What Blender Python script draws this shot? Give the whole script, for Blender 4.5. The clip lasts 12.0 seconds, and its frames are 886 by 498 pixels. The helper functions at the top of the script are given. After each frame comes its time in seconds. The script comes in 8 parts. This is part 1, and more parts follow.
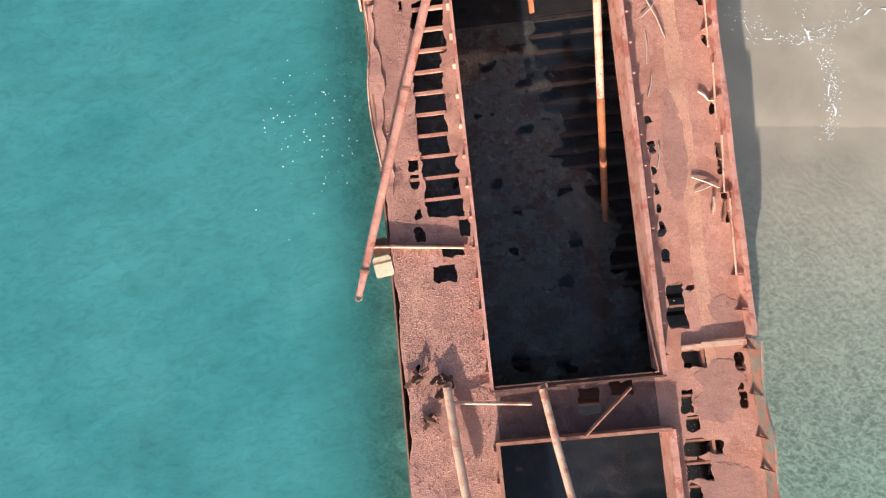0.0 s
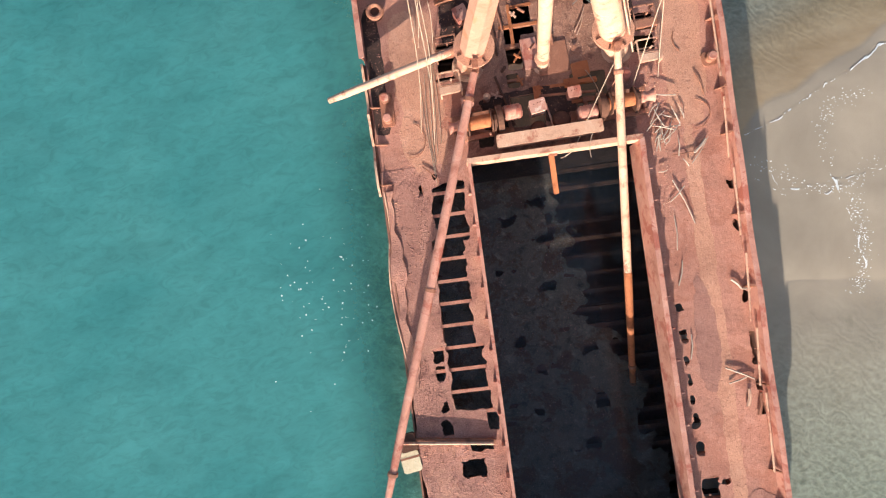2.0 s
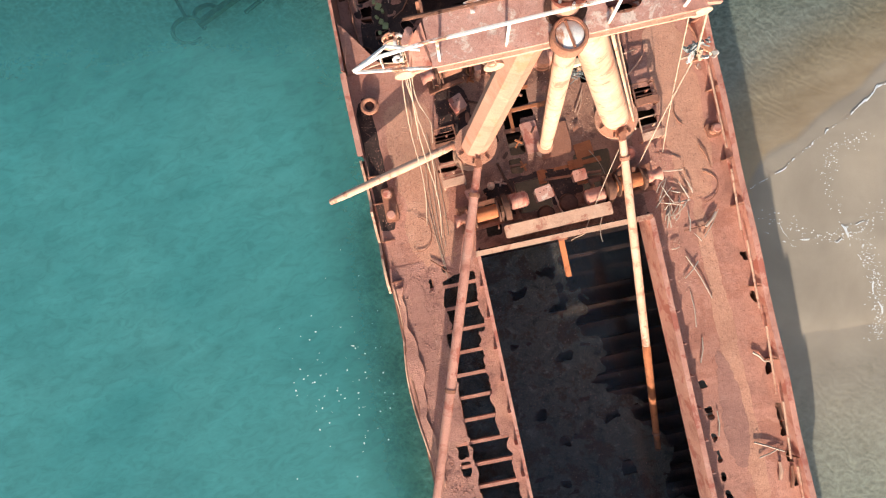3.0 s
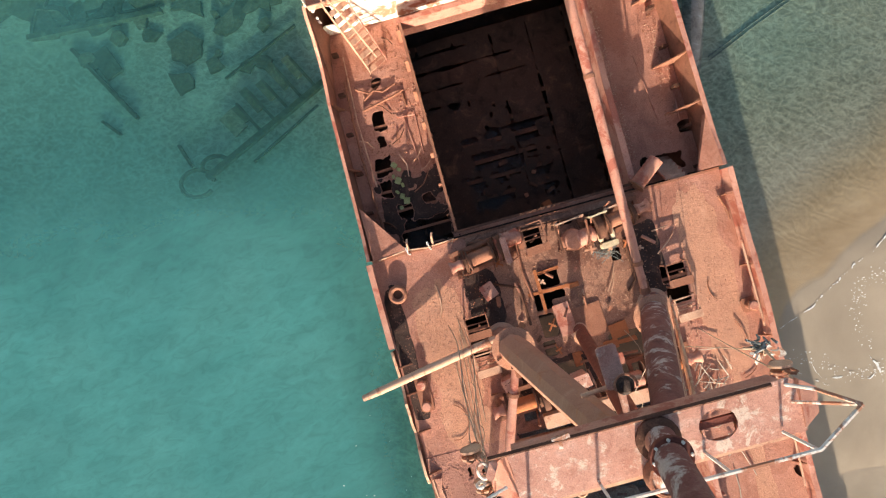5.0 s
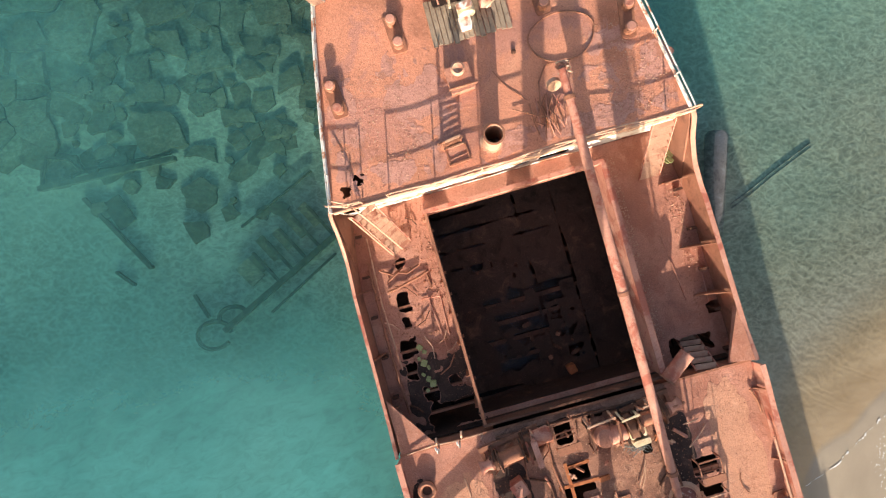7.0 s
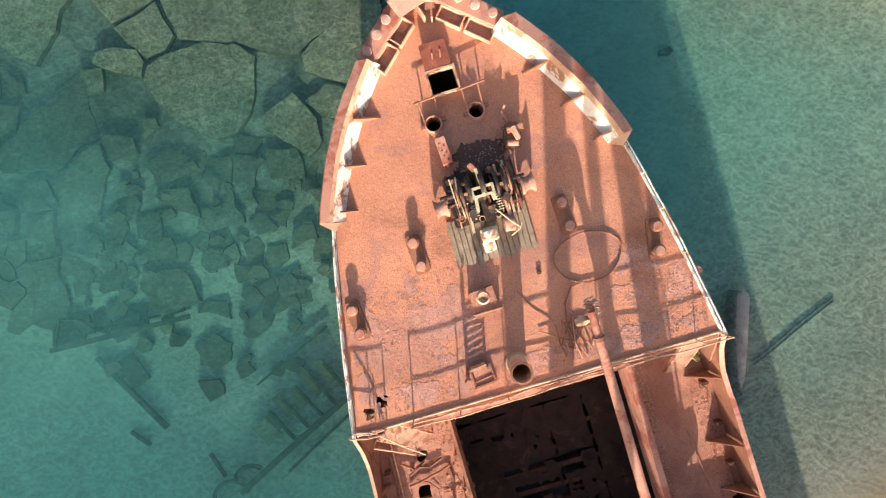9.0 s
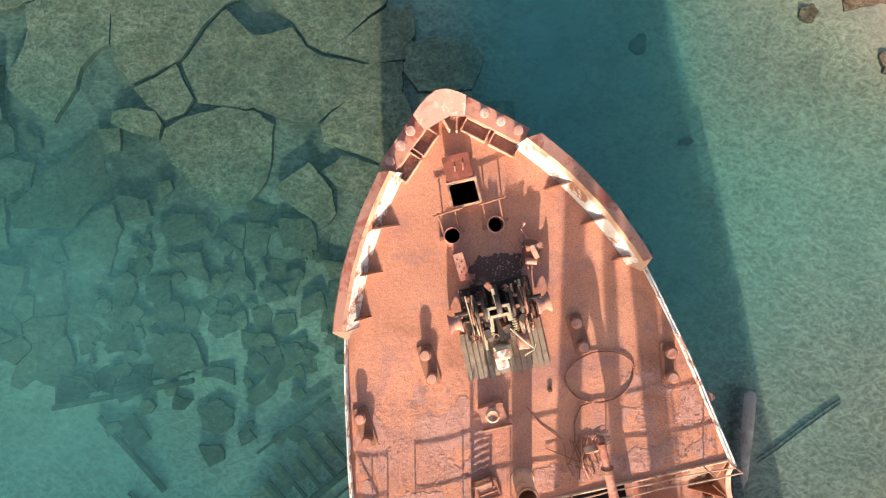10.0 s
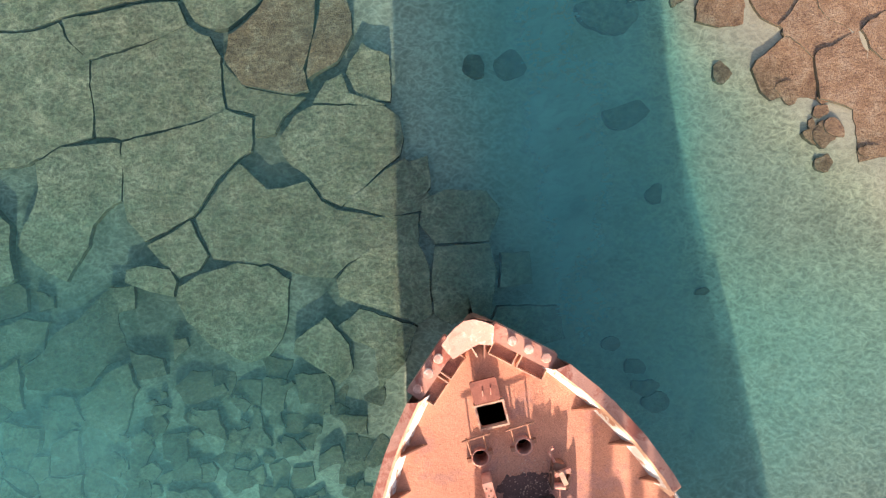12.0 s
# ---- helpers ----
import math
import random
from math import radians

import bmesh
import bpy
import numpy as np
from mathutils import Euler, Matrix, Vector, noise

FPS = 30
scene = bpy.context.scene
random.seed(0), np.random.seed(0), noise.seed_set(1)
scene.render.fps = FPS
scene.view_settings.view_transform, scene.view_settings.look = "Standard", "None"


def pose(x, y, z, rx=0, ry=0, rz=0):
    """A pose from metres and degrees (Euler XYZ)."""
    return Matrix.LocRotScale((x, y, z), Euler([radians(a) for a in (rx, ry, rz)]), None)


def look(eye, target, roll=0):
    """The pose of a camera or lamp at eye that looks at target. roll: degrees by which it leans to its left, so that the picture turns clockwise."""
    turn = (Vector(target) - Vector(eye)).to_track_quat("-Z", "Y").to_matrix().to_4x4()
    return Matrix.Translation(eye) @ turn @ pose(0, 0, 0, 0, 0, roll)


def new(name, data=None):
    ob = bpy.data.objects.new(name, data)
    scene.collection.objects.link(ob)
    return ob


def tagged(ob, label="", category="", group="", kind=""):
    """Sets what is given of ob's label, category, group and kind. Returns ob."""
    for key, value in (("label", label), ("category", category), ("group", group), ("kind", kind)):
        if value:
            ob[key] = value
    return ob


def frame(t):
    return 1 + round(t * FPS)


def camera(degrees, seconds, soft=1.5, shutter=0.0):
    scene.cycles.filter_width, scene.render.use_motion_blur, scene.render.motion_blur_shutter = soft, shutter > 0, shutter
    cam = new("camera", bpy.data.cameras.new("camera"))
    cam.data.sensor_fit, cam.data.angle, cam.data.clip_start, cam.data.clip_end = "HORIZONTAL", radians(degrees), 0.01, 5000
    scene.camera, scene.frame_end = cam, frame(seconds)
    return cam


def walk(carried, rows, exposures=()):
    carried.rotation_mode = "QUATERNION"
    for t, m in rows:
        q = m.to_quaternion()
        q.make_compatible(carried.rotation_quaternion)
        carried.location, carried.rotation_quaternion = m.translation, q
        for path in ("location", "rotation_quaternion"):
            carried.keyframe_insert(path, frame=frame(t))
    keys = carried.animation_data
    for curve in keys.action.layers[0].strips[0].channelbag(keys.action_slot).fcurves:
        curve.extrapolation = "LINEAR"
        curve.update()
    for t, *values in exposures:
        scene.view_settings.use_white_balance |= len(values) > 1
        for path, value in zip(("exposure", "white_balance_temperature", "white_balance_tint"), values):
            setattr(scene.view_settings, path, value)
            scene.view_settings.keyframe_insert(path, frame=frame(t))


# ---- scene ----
cam = camera(80.2, 12.0, soft=1.2)
METRES, EYE, TILT, LEAN, TURN = 34.0, 17.8, -86.0, 0.0, 0.0
ROWS = [
    (0.0, 0.0, 0.0, 0.0, 0.0, 0.0, -0.0),
    (0.5, -0.0048, 0.0027, 0.0431, 0.02, -0.13, 0.32),
    (1.0, -0.0086, 0.0051, 0.0866, 0.22, -0.36, 0.6),
    (1.5, -0.0139, 0.0085, 0.128, 0.15, -0.68, 0.9),
    (2.0, -0.0202, 0.0134, 0.1725, -0.03, -0.85, 1.52),
    (2.5, -0.0246, 0.018, 0.2108, -0.26, -0.97, 3.34),
    (3.0, -0.0294, 0.0234, 0.2542, -0.7, -1.13, 6.12),
    (5.0, -0.0413, 0.0375, 0.4156, -1.63, -1.64, 9.17),
    (5.5, -0.0425, 0.0406, 0.453, -1.79, -1.73, 9.33),
    (6.0, -0.0419, 0.0435, 0.4967, -1.83, -1.9, 9.49),
    (6.5, -0.0417, 0.0462, 0.5353, -2.0, -2.05, 9.66),
    (7.0, -0.0409, 0.0492, 0.5783, -2.17, -2.06, 9.8),
    (9.0, -0.0291, 0.0628, 0.7467, -2.21, -2.57, 10.39),
    (9.5, -0.0282, 0.0657, 0.785, -2.2, -2.56, 9.12),
    (10.0, -0.0268, 0.0687, 0.8285, -2.01, -2.56, 7.19),
    (10.5, -0.0255, 0.0715, 0.866, -2.05, -2.63, 7.36),
    (11.0, -0.0265, 0.0739, 0.909, -2.25, -2.63, 7.46),
    (11.5, -0.0275, 0.0759, 0.9479, -2.42, -2.84, 7.61),
    (12.0, -0.0285, 0.0781, 0.994, -2.65, -3.22, 7.73),
]
walk(cam, [(t, pose(0, 0, EYE, TILT, LEAN, TURN) @ pose(METRES * x, METRES * y, METRES * z, 90 + pitch, roll, yaw)) for t, x, y, z, yaw, pitch, roll in ROWS], exposures=[(0.0, 1.20, 5650, 8), (1.5, 1.10, 5800, 9), (3.0, 1.02, 6000, 9), (5.0, 1.08, 6500, 10), (7.0, 1.22, 6500, 10), (9.0, 1.24, 6500, 10), (9.5, 1.23, 6500, 11), (12.0, 1.55, 6500, 17)])

# ---- the ship's own axes: x to starboard, y to the bow, z up from the main deck ----
SHIP = pose(3.5, 0, 2.385, 0, 0, 6.05) @ pose(0, 0, 0, 1.81) @ pose(0, 0, 0, 0, -3.4)

# ---- light ----
SUN_AZ, SUN_EL = 7.7, 14.4
world = bpy.data.worlds.new("world")
scene.world = world
world.use_nodes = True
wn = world.node_tree
sky = wn.nodes.new("ShaderNodeTexSky")
sky.sky_type = "NISHITA"
sky.sun_disc = False
sky.sun_elevation = radians(SUN_EL)
sky.sun_rotation = radians(180 + SUN_AZ)
sky.air_density = 1.0
sky.dust_density = 2.6
sky.ozone_density = 0.6
wn.links.new(sky.outputs[0], wn.nodes["Background"].inputs[0])
wn.nodes["Background"].inputs[1].default_value = 0.118

sun_data = bpy.data.lights.new("sun", "SUN")
sun_data.energy = 5.0
sun_data.angle = radians(0.5)
sun_data.color = (1.0, 0.86, 0.70)
sun = new("sun", sun_data)
ce = math.cos(radians(SUN_EL))
sun_way = Vector((math.sin(radians(SUN_AZ)) * ce, math.cos(radians(SUN_AZ)) * ce, -math.sin(radians(SUN_EL))))
sun.matrix_world = look(tuple(-60 * sun_way), (0, 0, 0))


# ---- materials ----
class Nodes:
    """Short hand for building a node material."""

    def __init__(self, name):
        self.m = bpy.data.materials.new(name)
        self.m.use_nodes = True
        self.t = self.m.node_tree
        self.t.nodes.clear()
        self.out = self.t.nodes.new("ShaderNodeOutputMaterial")
        geo = self.t.nodes.new("ShaderNodeNewGeometry")
        self.pos = geo.outputs["Position"]
        self.island = geo.outputs["Random Per Island"]

    def link(self, a, b):
        self.t.links.new(a, b)

    def put(self, socket, value):
        if isinstance(value, bpy.types.NodeSocket):
            self.link(value, socket)
        elif isinstance(value, tuple) and len(value) == 3 and socket.type == "RGBA":
            socket.default_value = (*value, 1)
        else:
            socket.default_value = value

    def along(self, angle, stretch, vec=None):
        """Places drawn out along a direction in plan, degrees from x."""
        n = self.t.nodes.new("ShaderNodeMapping")
        n.vector_type = "TEXTURE"
        self.link(vec or self.pos, n.inputs[0])
        n.inputs["Rotation"].default_value = (0, 0, radians(angle))
        n.inputs["Scale"].default_value = (stretch, 1, 1)
        return n.outputs[0]

    def mapped(self, scale=(1, 1, 1), rot=0.0, vec=None):
        n = self.t.nodes.new("ShaderNodeMapping")
        self.link(vec or self.pos, n.inputs[0])
        n.inputs["Rotation"].default_value = (0, 0, radians(rot))
        n.inputs["Scale"].default_value = scale
        return n.outputs[0]

    def noise(self, scale, detail=6.0, rough=0.6, vec=None, warp=0.0):
        n = self.t.nodes.new("ShaderNodeTexNoise")
        self.link(vec or self.pos, n.inputs["Vector"])
        n.inputs["Scale"].default_value = scale
        n.inputs["Detail"].default_value = detail
        n.inputs["Roughness"].default_value = rough
        n.inputs["Distortion"].default_value = warp
        return n.outputs[0]

    def voronoi(self, scale, feature="F1", vec=None, out="Distance"):
        n = self.t.nodes.new("ShaderNodeTexVoronoi")
        n.feature = feature
        self.link(vec or self.pos, n.inputs["Vector"])
        n.inputs["Scale"].default_value = scale
        return n.outputs[out]

    def wave(self, scale, distort, detail, vec=None, detail_scale=1.0):
        n = self.t.nodes.new("ShaderNodeTexWave")
        self.link(vec or self.pos, n.inputs["Vector"])
        n.inputs["Scale"].default_value = scale
        n.inputs["Distortion"].default_value = distort
        n.inputs["Detail"].default_value = detail
        n.inputs["Detail Scale"].default_value = detail_scale
        return n.outputs["Fac"]

    def ramp(self, fac, stops):
        n = self.t.nodes.new("ShaderNodeValToRGB")
        self.link(fac, n.inputs[0])
        e = n.color_ramp.elements
        while len(e) < len(stops):
            e.new(0.5)
        for k, (p, c) in zip(e, stops):
            k.position = p
            k.color = (*c, 1) if isinstance(c, tuple) else (c, c, c, 1)
        return n.outputs[0]

    def mix(self, fac, a, b, kind="MIX"):
        n = self.t.nodes.new("ShaderNodeMix")
        n.data_type = "RGBA"
        n.blend_type = kind
        self.put(n.inputs[0], fac)
        self.put(n.inputs[6], a)
        self.put(n.inputs[7], b)
        return n.outputs[2]

    def math(self, op, a, b=0.0):
        n = self.t.nodes.new("ShaderNodeMath")
        n.operation = op
        self.put(n.inputs[0], a)
        self.put(n.inputs[1], b)
        return n.outputs[0]

    def bump(self, height, strength, distance, normal=None):
        n = self.t.nodes.new("ShaderNodeBump")
        n.inputs["Strength"].default_value = strength
        n.inputs["Distance"].default_value = distance
        self.link(height, n.inputs["Height"])
        if normal:
            self.link(normal, n.inputs["Normal"])
        return n.outputs[0]

    def sheen(self):
        """How much a water surface mirrors: little from above, more towards grazing."""
        n = self.t.nodes.new("ShaderNodeLayerWeight")
        n.inputs["Blend"].default_value = 0.5
        return self.math("ADD", 0.022, self.math("MULTIPLY", 0.9, self.math("POWER", n.outputs["Facing"], 5.0)))

    def surface(self, color, rough, normal=None, metal=0.0, spec=0.4):
        n = self.t.nodes.new("ShaderNodeBsdfPrincipled")
        self.put(n.inputs["Base Color"], color)
        self.put(n.inputs["Roughness"], rough)
        self.put(n.inputs["Metallic"], metal)
        n.inputs["Specular IOR Level"].default_value = spec
        if normal:
            self.link(normal, n.inputs["Normal"])
        self.link(n.outputs[0], self.out.inputs[0])
        return self.m


def weathered(name, dark, mid, light, scale=1.2, grit=0.35, rough=0.85, relief=0.5, patch=None, amount=0.5, patch_scale=0.5, flakes=0.0, metal=0.0):
    """Rusted or painted steel: three tones in broad stains, fine grit, and patches of another coat."""
    k = Nodes(name)
    broad = k.noise(scale, 8, 0.65, warp=0.6)
    color = k.ramp(broad, [(0.28, dark), (0.47, mid), (0.56, mid), (0.75, light)])
    if patch:
        edge = 0.5 - (amount - 0.5) * 0.5
        where = k.ramp(k.noise(patch_scale, 9, 0.7, warp=0.4), [(edge - 0.03, 0.0), (edge + 0.03, 1.0)])
        color = k.mix(where, color, patch)
    fine = k.noise(28, 4, 0.7)
    color = k.mix(k.ramp(fine, [(0.30, grit), (0.48, 0.0)]), color, tuple(c * 0.3 for c in dark))
    color = k.mix(k.ramp(k.noise(41, 3, 0.6), [(0.62, 0.0), (0.74, grit)]), color, tuple(min(1, c * 1.7 + 0.06) for c in light))
    color = k.mix(min(1.0, grit * 1.8), color, k.ramp(k.noise(75, 3, 0.75), [(0.34, 0.62), (0.5, 1.0), (0.66, 1.22)]), "MULTIPLY")
    stain = k.noise(0.45, 5, 0.6)
    color = k.mix(0.55, color, k.ramp(stain, [(0.3, 0.62), (0.65, 1.0)]), "MULTIPLY")
    normal = k.bump(k.noise(9, 6, 0.7), relief, 0.02)
    if flakes:
        cell = k.math("ADD", k.math("MULTIPLY", k.voronoi(33), 0.4), k.math("MULTIPLY", k.noise(15, 6, 0.75), 0.7))
        color = k.mix(flakes * 0.6, color, k.ramp(cell, [(0.35, 1.0), (0.68, 0.35)]), "MULTIPLY")
        normal = k.bump(k.math("SUBTRACT", 1.0, cell), flakes, 0.035, normal)
    normal = k.bump(fine, relief * 0.6, 0.008, normal)
    return k.surface(color, rough, normal, metal, 0.25)


M_DECK = weathered("rusted_deck_plate", (0.28, 0.13, 0.095), (0.50, 0.235, 0.165), (0.62, 0.33, 0.24), 0.8, 0.5, 0.9, 0.8, patch=(0.43, 0.185, 0.125), amount=0.42, patch_scale=0.7)
M_FLAKY = weathered("flaking_deck_plate", (0.27, 0.125, 0.10), (0.52, 0.255, 0.19), (0.64, 0.36, 0.28), 1.4, 0.5, 0.95, 0.8, patch=(0.56, 0.29, 0.205), amount=0.38, patch_scale=0.9, flakes=0.65)
M_FORE = weathered("forecastle_deck_plate", (0.43, 0.18, 0.11), (0.62, 0.27, 0.17), (0.70, 0.35, 0.23), 0.6, 0.58, 0.9, 0.9, patch=(0.50, 0.23, 0.17), amount=0.40, patch_scale=0.5)
M_DARK = weathered("dark_rusted_steel", (0.045, 0.022, 0.016), (0.12, 0.055, 0.036), (0.27, 0.125, 0.08), 2.2, 0.4, 0.9, 0.8)
M_RUST = weathered("brown_rusted_steel", (0.15, 0.065, 0.04), (0.33, 0.145, 0.09), (0.50, 0.25, 0.16), 2.0, 0.35, 0.88, 0.7)
M_PINK = weathered("faded_red_lead_paint", (0.32, 0.11, 0.075), (0.54, 0.26, 0.19), (0.66, 0.40, 0.31), 1.8, 0.25, 0.8, 0.4, patch=(0.40, 0.13, 0.09), amount=0.4, patch_scale=1.3)
M_PALE = weathered("peeling_cream_paint", (0.40, 0.19, 0.12), (0.62, 0.38, 0.26), (0.74, 0.52, 0.38), 2.0, 0.25, 0.75, 0.4, patch=(0.42, 0.18, 0.12), amount=0.35, patch_scale=2.2)
M_WHITE = weathered("chalky_white_paint", (0.60, 0.50, 0.40), (0.80, 0.76, 0.70), (0.80, 0.77, 0.72), 2.5, 0.2, 0.7, 0.3, patch=(0.44, 0.20, 0.12), amount=0.42, patch_scale=1.7)
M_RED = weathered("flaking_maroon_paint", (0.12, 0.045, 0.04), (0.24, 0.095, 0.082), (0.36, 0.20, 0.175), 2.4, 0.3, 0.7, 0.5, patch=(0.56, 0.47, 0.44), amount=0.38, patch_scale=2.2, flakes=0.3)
M_ORANGE = weathered("fresh_orange_rust", (0.22, 0.07, 0.03), (0.42, 0.145, 0.06), (0.54, 0.22, 0.10), 3.0, 0.3, 0.9, 0.7)
M_GREEN = weathered("grey_green_hull_paint", (0.11, 0.08, 0.06), (0.21, 0.20, 0.165), (0.33, 0.35, 0.30), 2.6, 0.3, 0.8, 0.4, patch=(0.36, 0.155, 0.10), amount=0.52, patch_scale=2.2)
M_HULL = weathered("rusted_hull_side", (0.10, 0.05, 0.035), (0.28, 0.13, 0.085), (0.42, 0.22, 0.15), 0.9, 0.4, 0.9, 0.6)
M_HOLD = weathered("silted_tank_top", (0.07, 0.05, 0.038), (0.22, 0.16, 0.115), (0.54, 0.39, 0.27), 2.4, 0.7, 0.9, 1.0, patch=(0.17, 0.085, 0.05), amount=0.42, patch_scale=1.2, flakes=0.5)
M_LOG = weathered("waterlogged_wood", (0.16, 0.125, 0.105), (0.36, 0.315, 0.275), (0.66, 0.61, 0.55), 3.0, 0.4, 0.9, 0.6)
M_WOOD = weathered("bleached_driftwood", (0.30, 0.22, 0.16), (0.52, 0.41, 0.32), (0.66, 0.56, 0.46), 5.0, 0.2, 0.9, 0.5)
M_PLANK = weathered("weathered_grey_planks", (0.17, 0.12, 0.085), (0.34, 0.26, 0.19), (0.50, 0.40, 0.30), 6.0, 0.3, 0.9, 0.6)
M_ROPE = weathered("dirty_rope", (0.26, 0.17, 0.12), (0.46, 0.34, 0.25), (0.6, 0.48, 0.38), 12.0, 0.2, 0.95, 0.5)
M_GREASE = weathered("greasy_black_machinery", (0.016, 0.012, 0.011), (0.055, 0.036, 0.030), (0.24, 0.15, 0.11), 4.0, 0.6, 0.55, 0.9)
M_CREAM = weathered("cream_machine_paint", (0.44, 0.32, 0.18), (0.68, 0.57, 0.38), (0.78, 0.70, 0.52), 5.0, 0.3, 0.7, 0.4)
M_NET = weathered("blue_grey_netting", (0.12, 0.13, 0.13), (0.24, 0.26, 0.26), (0.42, 0.43, 0.40), 14.0, 0.3, 0.95, 0.6)
M_MOSS = weathered("green_painted_scrap", (0.16, 0.17, 0.07), (0.34, 0.36, 0.16), (0.5, 0.52, 0.3), 6.0, 0.3, 0.85, 0.4)
M_SUNK = weathered("weed_grown_sunken_steel", (0.025, 0.025, 0.018), (0.10, 0.09, 0.06), (0.27, 0.225, 0.14), 2.5, 0.15, 0.95, 0.8)
M_TREE = weathered("sun_bleached_pink_paint", (0.40, 0.165, 0.12), (0.58, 0.31, 0.24), (0.70, 0.47, 0.39), 2.6, 0.35, 0.75, 0.5, patch=(0.72, 0.56, 0.46), amount=0.34, patch_scale=3.4)
# rusted hold steel with the shade of the holds mixed into both colours
M_BLACK = weathered("rusted_steel_in_hold_shade", (0.014, 0.009, 0.008), (0.04, 0.024, 0.018), (0.12, 0.06, 0.04), 1.6, 0.4, 0.9, 0.8)
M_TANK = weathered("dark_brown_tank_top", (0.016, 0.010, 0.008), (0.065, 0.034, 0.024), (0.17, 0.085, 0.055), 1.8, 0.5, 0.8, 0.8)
M_LEG = weathered("warm_cream_mast_paint", (0.33, 0.145, 0.095), (0.45, 0.23, 0.16), (0.57, 0.34, 0.25), 1.3, 0.22, 0.7, 0.35, patch=(0.44, 0.19, 0.11), amount=0.30, patch_scale=1.1)
M_LID = weathered("dark_red_rusted_lid", (0.09, 0.025, 0.018), (0.20, 0.06, 0.04), (0.36, 0.14, 0.10), 3.0, 0.3, 0.7, 0.6)
M_SCALE = weathered("faded_pink_scale", (0.32, 0.155, 0.115), (0.53, 0.265, 0.205), (0.62, 0.36, 0.30), 3.0, 0.5, 0.9, 0.9, patch=(0.44, 0.20, 0.14), amount=0.35, patch_scale=2.0)
# serves for oily crust and for shadow painted on the decks
M_CRUST = weathered("oily_and_shade_black", (0.02, 0.013, 0.011), (0.06, 0.035, 0.028), (0.16, 0.09, 0.07), 2.0, 0.5, 0.85, 0.9)
M_DUST = weathered("sandy_rust_dust", (0.46, 0.215, 0.14), (0.56, 0.285, 0.185), (0.64, 0.365, 0.25), 1.1, 0.55, 0.95, 0.8)
M_GRIME = weathered("dark_maroon_grime", (0.07, 0.035, 0.030), (0.15, 0.077, 0.063), (0.28, 0.155, 0.12), 1.8, 0.5, 0.9, 0.8)
M_PATCH = weathered("dark_rust_patch", (0.27, 0.125, 0.095), (0.37, 0.18, 0.135), (0.46, 0.25, 0.19), 1.6, 0.45, 0.9, 0.7)
M_CENTRE = weathered("sandy_scaled_deck", (0.20, 0.095, 0.066), (0.42, 0.215, 0.145), (0.57, 0.34, 0.24), 1.9, 0.55, 0.9, 0.9, patch=(0.25, 0.125, 0.088), amount=0.42, patch_scale=1.3, flakes=0.3)


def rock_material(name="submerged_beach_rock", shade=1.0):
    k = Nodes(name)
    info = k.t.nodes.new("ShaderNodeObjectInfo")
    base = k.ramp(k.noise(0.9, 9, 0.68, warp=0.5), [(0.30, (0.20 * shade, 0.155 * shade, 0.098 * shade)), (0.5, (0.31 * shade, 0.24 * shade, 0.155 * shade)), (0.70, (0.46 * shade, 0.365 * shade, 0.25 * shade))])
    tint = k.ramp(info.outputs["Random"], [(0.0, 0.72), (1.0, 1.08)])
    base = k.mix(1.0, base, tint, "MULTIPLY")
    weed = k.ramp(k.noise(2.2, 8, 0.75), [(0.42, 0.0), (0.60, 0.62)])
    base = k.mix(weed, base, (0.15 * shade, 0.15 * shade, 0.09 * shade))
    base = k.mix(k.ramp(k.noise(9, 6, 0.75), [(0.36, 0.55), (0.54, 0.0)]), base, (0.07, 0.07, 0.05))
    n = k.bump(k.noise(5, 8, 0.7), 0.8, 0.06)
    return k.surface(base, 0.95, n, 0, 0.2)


def red_rock_material():
    k = Nodes("brown_weed_rock")
    base = k.ramp(k.noise(1.6, 9, 0.7, warp=0.4), [(0.3, (0.24, 0.13, 0.07)), (0.5, (0.44, 0.26, 0.15)), (0.72, (0.60, 0.43, 0.29))])
    base = k.mix(k.ramp(k.noise(17, 5, 0.75), [(0.36, 0.75), (0.54, 0.0)]), base, (0.10, 0.04, 0.035))
    n = k.bump(k.noise(8, 8, 0.75), 1.0, 0.07)
    return k.surface(base, 0.95, n, 0, 0.2)


